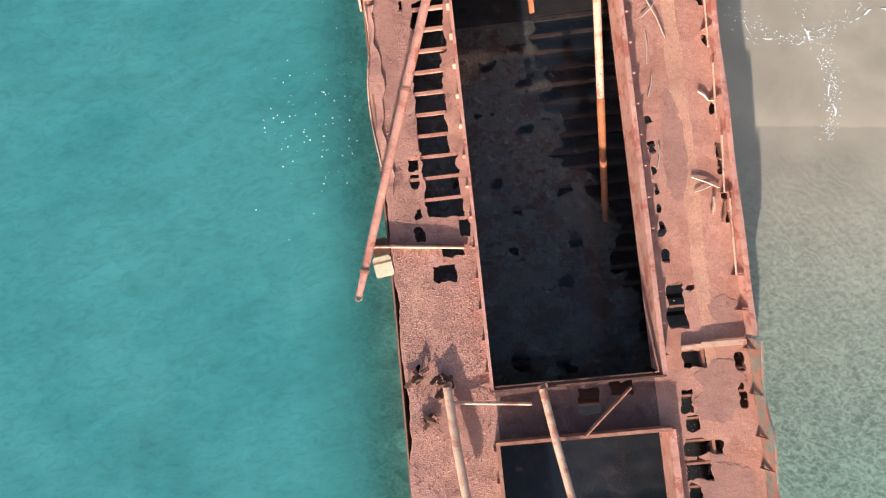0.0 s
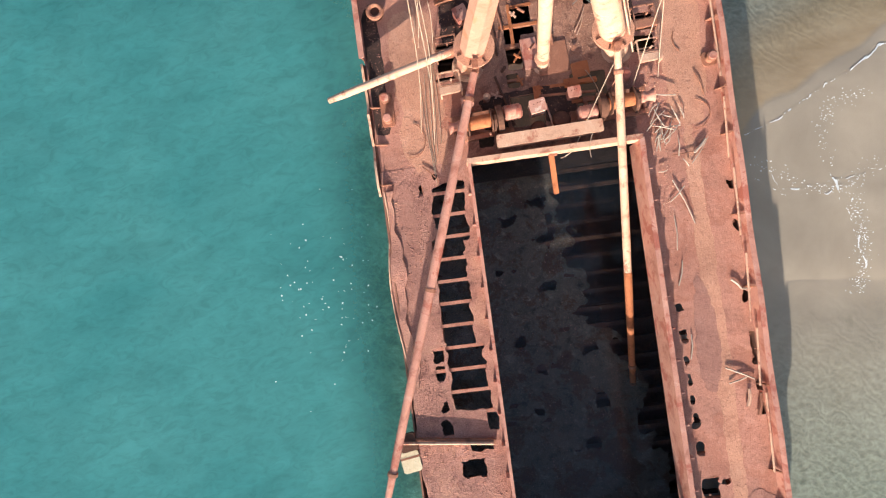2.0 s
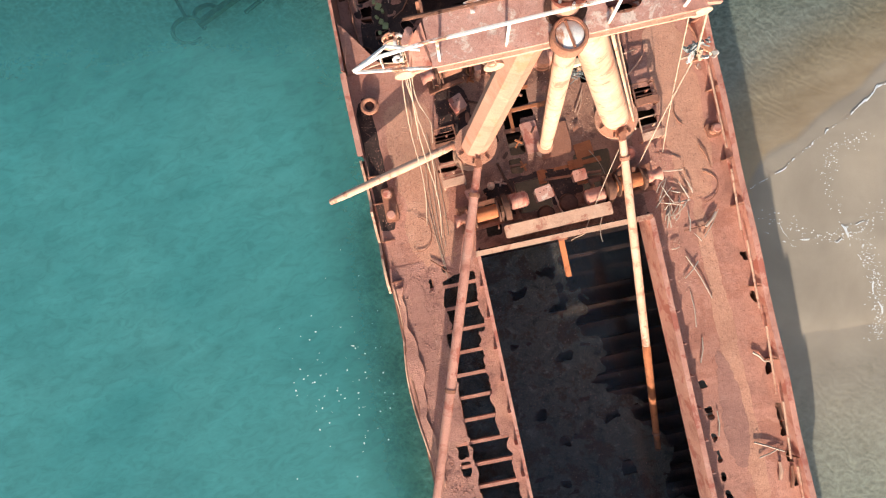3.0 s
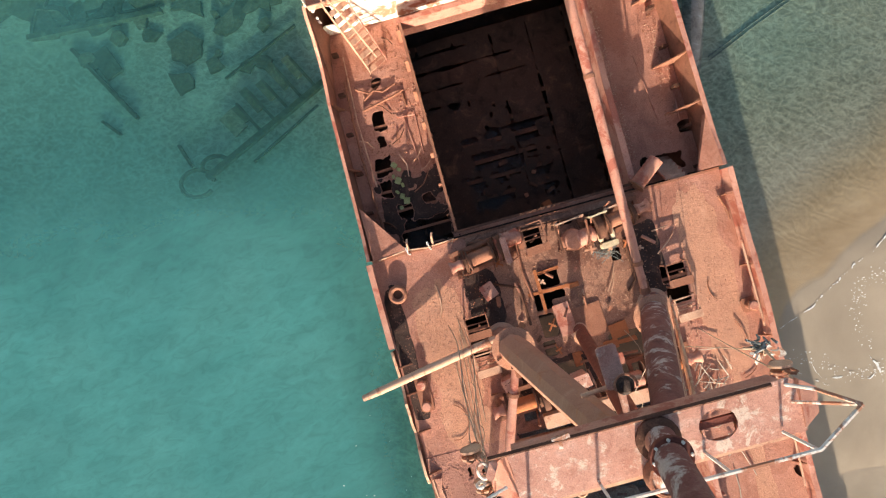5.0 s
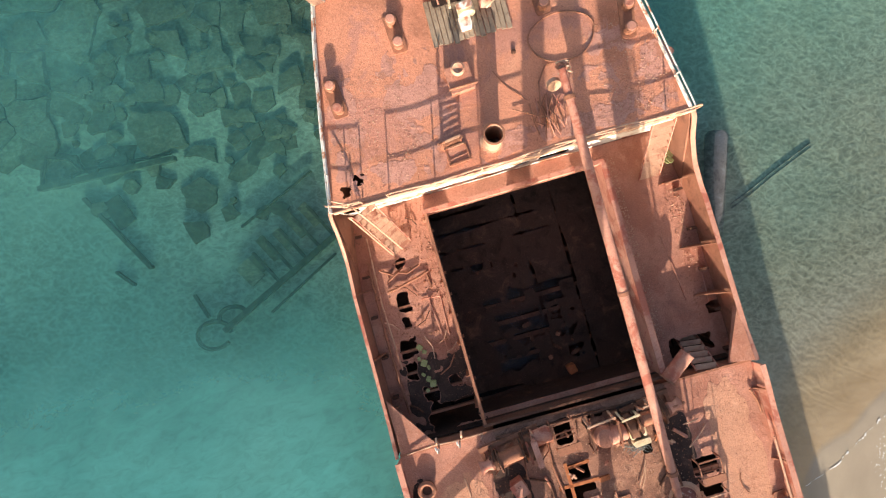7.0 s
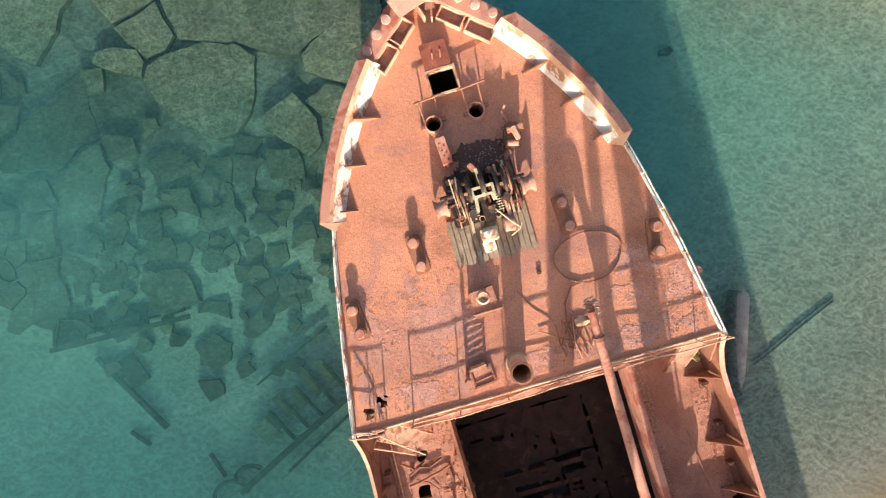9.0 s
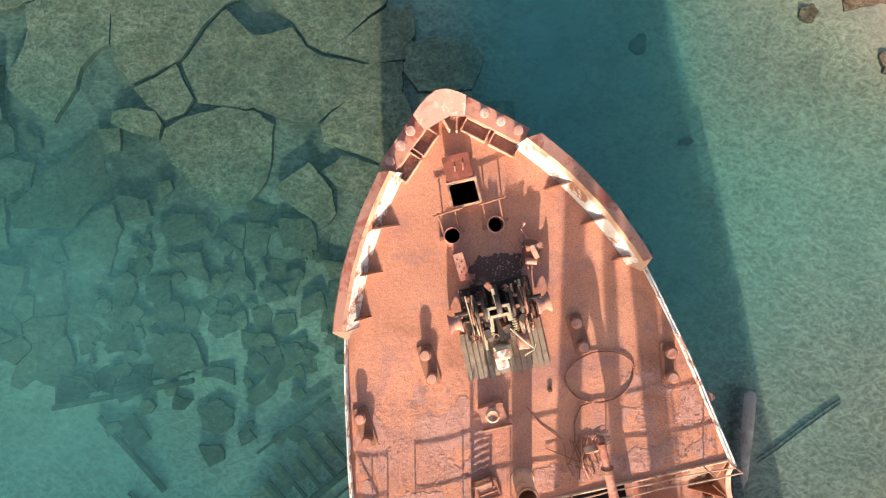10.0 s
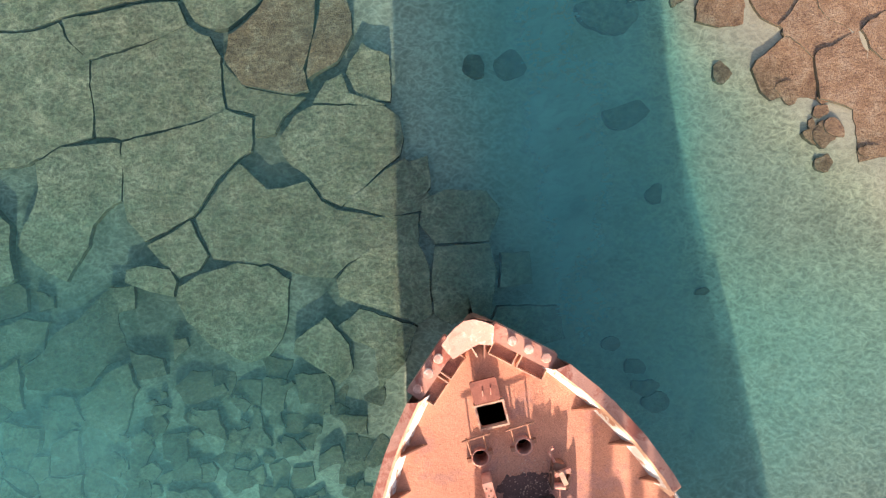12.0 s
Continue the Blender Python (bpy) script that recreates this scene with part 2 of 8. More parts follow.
def ground_material():
    """Rippled sand, wet and darker under water; greyer where it lies bare."""
    k = Nodes("rippled_sand")
    sand = k.ramp(k.noise(0.35, 7, 0.6, warp=0.4), [(0.3, (0.305, 0.25, 0.185)), (0.7, (0.43, 0.355, 0.262))])
    low = k.t.nodes.new("ShaderNodeSeparateXYZ")
    k.link(k.pos, low.inputs[0])
    sand = k.mix(k.ramp(k.math("MULTIPLY", low.outputs[2], -1.0), [(0.05, 0.0), (0.3, 0.35), (1.2, 0.8)]), sand, k.ramp(k.noise(0.6, 7, 0.65), [(0.3, (0.62, 0.565, 0.435)), (0.7, (0.78, 0.72, 0.575))]))
    sand = k.mix(k.ramp(k.noise(60, 3, 0.7), [(0.3, 0.25), (0.5, 0.0)]), sand, (0.2, 0.15, 0.1))
    north = k.math("SUBTRACT", low.outputs[1], k.math("MULTIPLY", low.outputs[0], 0.57))
    shore = k.math("MULTIPLY", k.ramp(k.math("MULTIPLY", low.outputs[2], -4.0), [(0.0, 0.0), (0.06, 0.8), (0.5, 0.75), (0.95, 0.0)]), k.ramp(k.math("MULTIPLY", north, 0.1), [(0.38, 0.0), (0.46, 1.0)]))
    sand = k.mix(shore, sand, k.ramp(k.noise(1.1, 7, 0.65, k.mapped((0.5, 1.4, 1), -30)), [(0.3, (0.40, 0.265, 0.13)), (0.7, (0.56, 0.405, 0.235))]))
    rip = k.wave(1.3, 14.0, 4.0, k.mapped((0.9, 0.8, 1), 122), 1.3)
    under = k.t.nodes.new("ShaderNodeSeparateXYZ")
    k.link(k.pos, under.inputs[0])
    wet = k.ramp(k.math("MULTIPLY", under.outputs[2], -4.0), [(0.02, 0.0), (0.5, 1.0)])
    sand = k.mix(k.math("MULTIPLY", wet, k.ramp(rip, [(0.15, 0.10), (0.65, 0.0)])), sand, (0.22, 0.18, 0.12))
    weed = k.ramp(k.noise(0.55, 8, 0.72), [(0.60, 0.0), (0.70, 0.5)])
    sand = k.mix(k.math("MULTIPLY", wet, weed), sand, (0.12, 0.12, 0.08))
    east = k.math("MULTIPLY", k.ramp(k.math("MULTIPLY", low.outputs[1], 0.02), [(0.46, 0.0), (0.64, 1.0)]), k.ramp(k.math("MULTIPLY", low.outputs[0], 0.1), [(0.2, 0.0), (0.5, 1.0)]))
    sand = k.mix(k.math("MULTIPLY", east, 0.75), sand, k.ramp(k.noise(0.8, 8, 0.7, warp=0.4), [(0.3, (0.37, 0.325, 0.225)), (0.7, (0.52, 0.46, 0.33))]))
    bed = k.math("MULTIPLY", k.ramp(k.math("MULTIPLY", low.outputs[1], 0.02), [(0.44, 0.0), (0.51, 0.5), (0.58, 1.0)]), k.ramp(k.math("MULTIPLY", low.outputs[0], -0.1), [(0.05, 0.0), (0.4, 1.0)]))
    sand = k.mix(k.math("MULTIPLY", bed, k.ramp(k.noise(0.5, 8, 0.7, warp=0.6), [(0.40, 0.95), (0.60, 0.55)])), sand, (0.085, 0.09, 0.062))
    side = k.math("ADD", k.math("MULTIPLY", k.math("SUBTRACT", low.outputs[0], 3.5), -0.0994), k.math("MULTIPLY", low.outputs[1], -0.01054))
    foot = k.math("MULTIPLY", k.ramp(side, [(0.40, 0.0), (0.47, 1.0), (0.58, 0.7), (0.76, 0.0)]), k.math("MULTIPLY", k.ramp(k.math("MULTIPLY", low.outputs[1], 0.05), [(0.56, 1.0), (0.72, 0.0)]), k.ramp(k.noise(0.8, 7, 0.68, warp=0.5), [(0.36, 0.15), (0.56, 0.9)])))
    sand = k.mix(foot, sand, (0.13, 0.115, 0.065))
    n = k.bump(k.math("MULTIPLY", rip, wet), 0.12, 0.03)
    n = k.bump(k.noise(30, 5, 0.7), 0.3, 0.01, n)
    return k.surface(sand, 0.8, n, 0, 0.3)


def sea_material():
    """Sea water: tinted clear near the shore, milky turquoise with depth, with a faint sheen."""
    k = Nodes("turquoise_sea")
    depth = k.t.nodes.new("ShaderNodeAttribute")
    depth.attribute_name = "depth"
    d = depth.outputs["Fac"]
    d = k.math("MULTIPLY", d, k.math("ADD", 0.7, k.math("MULTIPLY", k.noise(0.16, 5, 0.6, warp=0.8), 0.6)))
    # light and dark of the waves, multiplied into the milk colour below
    swell = k.ramp(k.noise(0.9, 4, 0.58, k.along(18, 2.2), 0.7), [(0.30, 0.80), (0.50, 0.92), (0.66, 1.0)])
    chop = k.ramp(k.noise(3.4, 4, 0.62, k.along(12, 1.9), 1.2), [(0.34, 0.80), (0.48, 0.92), (0.64, 1.0)])
    light = k.mix(1.0, swell, chop, "MULTIPLY")

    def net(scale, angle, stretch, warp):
        """The web of light that small waves focus on the bed, painted as a tint."""
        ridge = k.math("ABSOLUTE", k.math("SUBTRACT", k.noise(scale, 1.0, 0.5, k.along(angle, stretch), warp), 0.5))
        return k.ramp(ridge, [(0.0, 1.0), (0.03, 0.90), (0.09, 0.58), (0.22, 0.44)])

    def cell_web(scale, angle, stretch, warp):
        """Wandering bright seams round darker cells: more of the painted caustics."""
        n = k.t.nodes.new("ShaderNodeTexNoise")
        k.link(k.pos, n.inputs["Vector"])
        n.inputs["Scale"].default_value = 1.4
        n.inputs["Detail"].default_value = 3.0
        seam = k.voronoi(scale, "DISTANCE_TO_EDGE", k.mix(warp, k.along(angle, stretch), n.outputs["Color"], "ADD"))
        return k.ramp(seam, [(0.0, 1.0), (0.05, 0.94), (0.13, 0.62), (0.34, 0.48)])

    # caustics are painted: this web multiplies the clear water's tint
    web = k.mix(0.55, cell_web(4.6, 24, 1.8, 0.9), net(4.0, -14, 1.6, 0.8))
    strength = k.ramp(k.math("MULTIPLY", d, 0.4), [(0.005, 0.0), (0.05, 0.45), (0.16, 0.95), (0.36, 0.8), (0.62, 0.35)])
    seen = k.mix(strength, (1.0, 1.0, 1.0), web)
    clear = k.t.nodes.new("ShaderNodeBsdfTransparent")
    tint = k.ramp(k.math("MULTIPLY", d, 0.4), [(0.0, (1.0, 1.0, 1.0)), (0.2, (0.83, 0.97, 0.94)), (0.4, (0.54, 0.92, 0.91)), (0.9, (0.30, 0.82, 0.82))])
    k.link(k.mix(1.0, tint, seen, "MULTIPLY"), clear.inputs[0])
    milk = k.t.nodes.new("ShaderNodeBsdfDiffuse")
    hue = k.ramp(k.noise(0.22, 6, 0.6, warp=0.5), [(0.3, (0.066, 0.262, 0.256)), (0.7, (0.098, 0.320, 0.308))])
    k.link(k.mix(0.9, hue, light, "MULTIPLY"), milk.inputs[0])
    body = k.t.nodes.new("ShaderNodeMixShader")
    k.link(k.ramp(k.math("MULTIPLY", d, 0.4), [(0.04, 0.0), (0.2, 0.05), (0.4, 0.24), (0.6, 0.55), (0.9, 0.86)]), body.inputs[0])
    k.link(clear.outputs[0], body.inputs[1])
    k.link(milk.outputs[0], body.inputs[2])
    gloss = k.t.nodes.new("ShaderNodeBsdfGlossy")
    gloss.inputs["Roughness"].default_value = 0.12
    n = k.bump(k.noise(1.6, 5, 0.6, k.mapped((0.8, 1.6, 1), 14), 0.8), 0.5, 0.12)
    n = k.bump(k.noise(7, 4, 0.6), 0.3, 0.02, n)
    k.link(n, gloss.inputs["Normal"])
    sheen = k.sheen()
    top = k.t.nodes.new("ShaderNodeMixShader")
    k.link(sheen, top.inputs[0])
    k.link(body.outputs[0], top.inputs[1])
    k.link(gloss.outputs[0], top.inputs[2])
    k.link(top.outputs[0], k.out.inputs[0])
    return k.m


def hold_water_material():
    k = Nodes("still_hold_water")
    clear = k.t.nodes.new("ShaderNodeBsdfTransparent")
    clear.inputs[0].default_value = (0.76, 0.82, 0.85, 1)
    # blue diffuse share paints the sky's reflection into the hold water
    sky_blue = k.t.nodes.new("ShaderNodeBsdfDiffuse")
    sky_blue.inputs[0].default_value = (0.06, 0.085, 0.12, 1)
    sky_mix = k.t.nodes.new("ShaderNodeMixShader")
    k.link(k.ramp(k.noise(0.35, 4, 0.5), [(0.3, 0.06), (0.7, 0.17)]), sky_mix.inputs[0])
    k.link(clear.outputs[0], sky_mix.inputs[1])
    k.link(sky_blue.outputs[0], sky_mix.inputs[2])
    gloss = k.t.nodes.new("ShaderNodeBsdfGlossy")
    gloss.inputs["Roughness"].default_value = 0.03
    n = k.bump(k.noise(3.0, 3, 0.5), 0.1, 0.02)
    k.link(n, gloss.inputs["Normal"])
    sheen = k.sheen()
    top = k.t.nodes.new("ShaderNodeMixShader")
    k.link(sheen, top.inputs[0])
    k.link(sky_mix.outputs[0], top.inputs[1])
    k.link(gloss.outputs[0], top.inputs[2])
    k.link(top.outputs[0], k.out.inputs[0])
    return k.m


def foam_material():
    k = Nodes("white_sea_foam")
    c = k.ramp(k.noise(9, 5, 0.7), [(0.3, (0.72, 0.72, 0.68)), (0.7, (0.85, 0.85, 0.83))])
    return k.surface(c, 0.7, k.bump(k.noise(30, 3, 0.6), 0.5, 0.01), 0, 0.3)


M_WEEDROCK = rock_material("weedy_broken_rock", 0.85)
# slab sides: the shade of the cracks is put into this dark colour
M_CREVICE = rock_material("shade_dark_rock_side", 0.3)
M_ROCK, M_REDROCK, M_SAND, M_SEA, M_HOLDWATER, M_FOAM = rock_material(shade=1.55), red_rock_material(), ground_material(), sea_material(), hold_water_material(), foam_material()


# ---- mesh tools ----
class Shape:
    """Collects corners and faces of one mesh."""

    def __init__(self):
        self.v, self.f = [], []

    def add(self, verts, faces):
        n = len(self.v)
        self.v += [tuple(p) for p in verts]
        self.f += [tuple(i + n for i in f) for f in faces]
        return self

    def box(self, c, s, rz=0.0, rx=0.0, ry=0.0, bevel=0.0):
        m = pose(*c, rx, ry, rz)
        x, y, z = (a / 2 for a in s)
        b = min(bevel, x * 0.9, y * 0.9)
        if b:
            ring = [(x - b, -y), (x, -y + b), (x, y - b), (x - b, y), (-x + b, y), (-x, y - b), (-x, -y + b), (-x + b, -y)]
        else:
            ring = [(x, -y), (x, y), (-x, y), (-x, -y)]
        n = len(ring)
        pts = [m @ Vector((p[0], p[1], -z)) for p in ring] + [m @ Vector((p[0], p[1], z)) for p in ring]
        return self.add(pts, [tuple(range(n - 1, -1, -1)), tuple(range(n, 2 * n))] + [(i, (i + 1) % n, n + (i + 1) % n, n + i) for i in range(n)])

    def tube(self, p0, p1, r0, r1=None, seg=10, hollow=0.0):
        return self.path([p0, p1], [r0, r0 if r1 is None else r1], seg, hollow)

    def path(self, pts, r, seg=8, hollow=0.0):
        """A round bar along a row of points; hollow: the wall, for a pipe open at its end."""
        pts = [Vector(p) for p in pts]
        rs = r if isinstance(r, list) else [r] * len(pts)
        rings = []
        for i, p in enumerate(pts):
            d = (pts[min(i + 1, len(pts) - 1)] - pts[max(i - 1, 0)]).normalized()
            a = d.orthogonal().normalized() if abs(d.z) > 0.9 else Vector((0, 0, 1)).cross(d).normalized()
            b = d.cross(a)
            rings.append((p, a, b, rs[i]))
        if hollow:
            p, a, b, q = rings[-1]
            d = (pts[-1] - pts[-2]).normalized()
            rings += [(p, a, b, q - hollow), (p - d * min(4 * q, (pts[-1] - pts[-2]).length * 0.8), a, b, q - hollow)]
        verts = [p + (a * math.cos(t) + b * math.sin(t)) * q for p, a, b, q in rings for t in (2 * math.pi * k / seg for k in range(seg))]
        faces = [(i * seg + k, i * seg + (k + 1) % seg, (i + 1) * seg + (k + 1) % seg, (i + 1) * seg + k) for i in range(len(rings) - 1) for k in range(seg)]
        faces += [tuple(range(seg - 1, -1, -1)), tuple(range((len(rings) - 1) * seg, len(rings) * seg))]
        return self.add(verts, faces)

    def lathe(self, profile, c=(0, 0, 0), seg=16, rx=0.0, ry=0.0, caps=True):
        """Turned round the upright axis: profile of (radius, height)."""
        m = pose(*c, rx, ry, 0)
        n = len(profile)
        verts = [m @ Vector((r * math.cos(t), r * math.sin(t), z)) for r, z in profile for t in (2 * math.pi * k / seg for k in range(seg))]
        faces = [(i * seg + k, i * seg + (k + 1) % seg, (i + 1) * seg + (k + 1) % seg, (i + 1) * seg + k) for i in range(n - 1) for k in range(seg)]
        if caps:
            faces += [tuple(range(seg - 1, -1, -1)), tuple(range((n - 1) * seg, n * seg))]
        return self.add(verts, faces)

    def prism(self, poly, z0, z1, m=None):
        n = len(poly)
        m = m or Matrix()
        pts = [m @ Vector((x, y, z0)) for x, y in poly] + [m @ Vector((x, y, z1)) for x, y in poly]
        return self.add(pts, [tuple(range(n - 1, -1, -1)), tuple(range(n, 2 * n))] + [(i, (i + 1) % n, n + (i + 1) % n, n + i) for i in range(n)])

    def ribbon(self, left, right, thick):
        """A plate between two rows of points, with thickness downwards along its own normal."""
        left, right = [Vector(p) for p in left], [Vector(p) for p in right]
        n = len(left)
        verts, low = [], []
        for i in range(n):
            j, k = max(i - 1, 0), min(i + 1, n - 1)
            nor = (left[k] - left[j]).cross(right[i] - left[i])
            nor = nor.normalized() * thick if nor.length else Vector((0, 0, thick))
            verts += [left[i], right[i]]
            low += [left[i] + nor, right[i] + nor]
        faces = []
        for i in range(n - 1):
            a = 2 * i
            faces += [(a, a + 2, a + 3, a + 1), (a + 2 * n, a + 1 + 2 * n, a + 3 + 2 * n, a + 2 + 2 * n), (a, a + 2 * n, a + 2 + 2 * n, a + 2), (a + 1, a + 3, a + 3 + 2 * n, a + 1 + 2 * n)]
        e = 2 * n - 2
        faces += [(0, 1, 1 + 2 * n, 2 * n), (e, e + 2 * n, e + 1 + 2 * n, e + 1)]
        return self.add(verts + low, faces)

    def mesh(self, name, mat, smooth=35):
        me = bpy.data.meshes.new(name)
        me.from_pydata(self.v, [], self.f)
        me.materials.append(mat)
        if smooth:
            me.shade_smooth()
            me.set_sharp_from_angle(angle=radians(smooth))
        me.update()
        return me


def thing(name, label, category, at=(0, 0, 0), rz=0.0, group="", kind="", rx=0.0, ry=0.0, land=False):
    """An empty at a thing's base: on the ship unless land."""
    ob = new(name)
    m = pose(*at, rx, ry, rz)
    ob.matrix_world = m if land else SHIP @ m
    return tagged(ob, label, category, group, kind)


def part(name, shape, mat, parent, label="", smooth=35):
    ob = new(name, shape.mesh(name, mat, smooth))
    ob.parent = parent
    return tagged(ob, label)


def single(name, shape, mat, label, category, group="", kind="", land=False, smooth=35):
    """A thing of one mesh, in the ship's axes unless land."""
    ob = new(name, shape.mesh(name, mat, smooth))
    ob.matrix_world = Matrix() if land else SHIP
    return tagged(ob, label, category, group, kind)




def fbm(x, y, size, seed, octaves=4):
    """Smooth noise in -1..1 over arrays of places."""
    total, amp, norm = np.zeros_like(x, dtype=float), 1.0, 0.0
    for o in range(octaves):
        r = np.random.RandomState(seed + 17 * o).rand(64, 64) * 2 - 1
        gx, gy = x / size * 2 ** o + 3.7 * o, y / size * 2 ** o + 1.3 * o
        ix, iy = np.floor(gx).astype(int), np.floor(gy).astype(int)
        fx, fy = gx - ix, gy - iy
        fx, fy = fx * fx * (3 - 2 * fx), fy * fy * (3 - 2 * fy)
        a, b = r[ix % 64, iy % 64], r[(ix + 1) % 64, iy % 64]
        c, d = r[ix % 64, (iy + 1) % 64], r[(ix + 1) % 64, (iy + 1) % 64]
        total += amp * ((a * (1 - fx) + b * fx) * (1 - fy) + (c * (1 - fx) + d * fx) * fy)
        norm += amp
        amp *= 0.55
    return total / norm


def rect(x, y, x0, x1, y0, y1):
    """Signed distance to a rectangle, positive inside."""
    return np.minimum(np.minimum(x - x0, x1 - x), np.minimum(y - y0, y1 - y))


def plate(field, x0, x1, y0, y1, step, thick, dent=0.0, seed=1, z=0.0):
    """A steel sheet where field(x, y) > 0, cut along its zero line, with torn edges of real thickness."""
    nx, ny = int(round((x1 - x0) / step)) + 1, int(round((y1 - y0) / step)) + 1
    gx, gy = np.meshgrid(np.linspace(x0, x1, nx), np.linspace(y0, y1, ny), indexing="ij")
    s = field(gx, gy)
    s[np.abs(s) < 1e-4] = 1e-4
    gz = z + (dent * fbm(gx, gy, 0.9, seed, 3) if dent else np.zeros_like(gx))
    verts, faces, seen = [], [], {}

    def corner(i, j):
        k = (i, j)
        if k not in seen:
            seen[k] = len(verts)
            verts.append((gx[i, j], gy[i, j], gz[i, j]))
        return seen[k]

    def cut(a, b):
        k = (a, b) if a < b else (b, a)
        if k not in seen:
            p, q = k
            t = s[p] / (s[p] - s[q])
            seen[k] = len(verts)
            verts.append(tuple(g[p] + t * (g[q] - g[p]) for g in (gx, gy, gz)))
        return seen[k]

    inside = s > 0
    count = inside[:-1, :-1].astype(int) + inside[1:, :-1] + inside[1:, 1:] + inside[:-1, 1:]
    rims = []
    for i, j in np.argwhere(count > 0):
        ring = [(i, j), (i + 1, j), (i + 1, j + 1), (i, j + 1)]
        if count[i, j] == 4:
            faces.append(tuple(corner(*c) for c in ring))
            continue
        poly, edge = [], []
        for a in range(4):
            p, q = ring[a], ring[(a + 1) % 4]
            if inside[p]:
                poly.append(corner(*p))
            if inside[p] != inside[q]:
                c = cut(tuple(p), tuple(q))
                poly.append(c)
                edge.append((c, bool(inside[p])))
        if len(poly) >= 3:
            faces.append(tuple(poly))
        if len(edge) == 2:
            a, b = edge
            rims.append((a[0], b[0]) if a[1] else (b[0], a[0]))
    n = len(verts)
    verts += [(p[0], p[1], p[2] - thick) for p in verts]
    faces += [tuple(i + n for i in reversed(f)) for f in faces]
    faces += [(b, a, a + n, b + n) for a, b in rims]
    sh = Shape()
    sh.v, sh.f = verts, faces
    return sh


# ---- sea bed, beach and sea ----
# the hull's half breadth along its length, at deck height
HW_U = [-17, -15, -11, -6, 0, 8, 15, 20, 22.3, 24, 25.5, 26.65, 27.8, 29, 30.1, 31.05, 31.7, 32.25, 32.55]
HW_B = [2.6, 4.1, 4.9, 5.08, 5.0, 5.02, 5.05, 4.98, 4.78, 4.5, 4.22, 3.97, 3.68, 3.2, 2.58, 1.86, 1.27, 0.66, 0.05]


def smooth(a, b, x):
    t = np.clip((x - a) / (b - a), 0, 1)
    return t * t * (3 - 2 * t)


def ground_height(x, y):
    """A sand tongue that rises from the sea beside the hull, falling off to the deeper port side."""
    x, y = np.asarray(x, dtype=float), np.asarray(y, dtype=float)
    wob = fbm(x, y, 6.0, 21, 3)
    out = np.clip(x - 10, -4, 12)
    dy = np.abs(y - 8.3 - 0.285 * out)
    reach = 2.5 + 0.285 * out
    d = np.maximum(dy - reach, 0) * 0.065 + np.maximum(10.3 - x, 0) * 0.05
    z = 0.035 - d + 0.03 * wob
    z = np.where(x < 3, np.minimum(z, -0.55 - 0.12 * (3 - x)), z)
    z = np.maximum(z, -1.75 + 0.12 * wob)
    rock = smooth(24, 31, y) * smooth(5, -3, x)
    z = z * (1 - rock) + (-1.27 + 0.05 * wob) * rock
    east = smooth(24, 33, y) * smooth(3, 7, x)
    z = z * (1 - east) + np.minimum(-0.95 + 0.05 * (x - 6) + 0.35 * smooth(38, 43, y + 0.9 * (x - 13)), 0.1) * east
    reef = smooth(-1.8, 0.8, y - 39.2 + 1.1 * (x - 10.5)) * smooth(7.5, 9.5, x) * smooth(28, 32, y)
    z = z * (1 - reef) + (-0.55 + 0.06 * np.clip(x - 10, 0, 5)) * reef
    z = np.where(x > 60, z + (x - 60) * 0.01, z)
    v, u = (x - 3.5) * 0.9944 + y * 0.1054, (3.5 - x) * 0.1054 + y * 0.9944
    b = np.interp(u, HW_U, HW_B) - 0.75
    under = smooth(0.0, 0.6, b - np.abs(v)) * smooth(-16.5, -15.5, u) * smooth(30.0, 28.5, u)
    z = z * (1 - under) - 2.7 * under
    return z + 0.025 * fbm(x, y, 1.7, 5, 3)


def span(a, b, step):
    return list(np.arange(a, b + 1e-6, step))


far = [60, 90, 140, 220, 400, 800, 1600, 3000]
gx = [-k for k in reversed(far)] + span(-40, 40, 0.5) + far
gy = [-k for k in reversed(far)] + span(-40, 60, 0.5) + [75, 95, 140, 220, 400, 800, 1600, 3000]
X, Y = np.meshgrid(gx, gy, indexing="ij")
Z = ground_height(X, Y)
ny = len(gy)
bed = Shape()
bed.v = [tuple(p) for p in np.stack([X, Y, Z], -1).reshape(-1, 3).tolist()]
bed.f = [(i * ny + j, (i + 1) * ny + j, (i + 1) * ny + j + 1, i * ny + j + 1) for i in range(len(gx) - 1) for j in range(ny - 1)]
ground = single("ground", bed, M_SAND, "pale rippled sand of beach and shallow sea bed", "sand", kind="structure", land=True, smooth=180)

def breadth(u, low=0.0):
    """Half breadth at u; low: 0 at the deck to 1 at the bilge, where the bow is finer."""
    fine = low * 3.6 * max(0.0, min(1.0, (u - 18) / 10))
    return float(np.interp(u + fine, HW_U, HW_B)) * (1 - 0.03 * low)


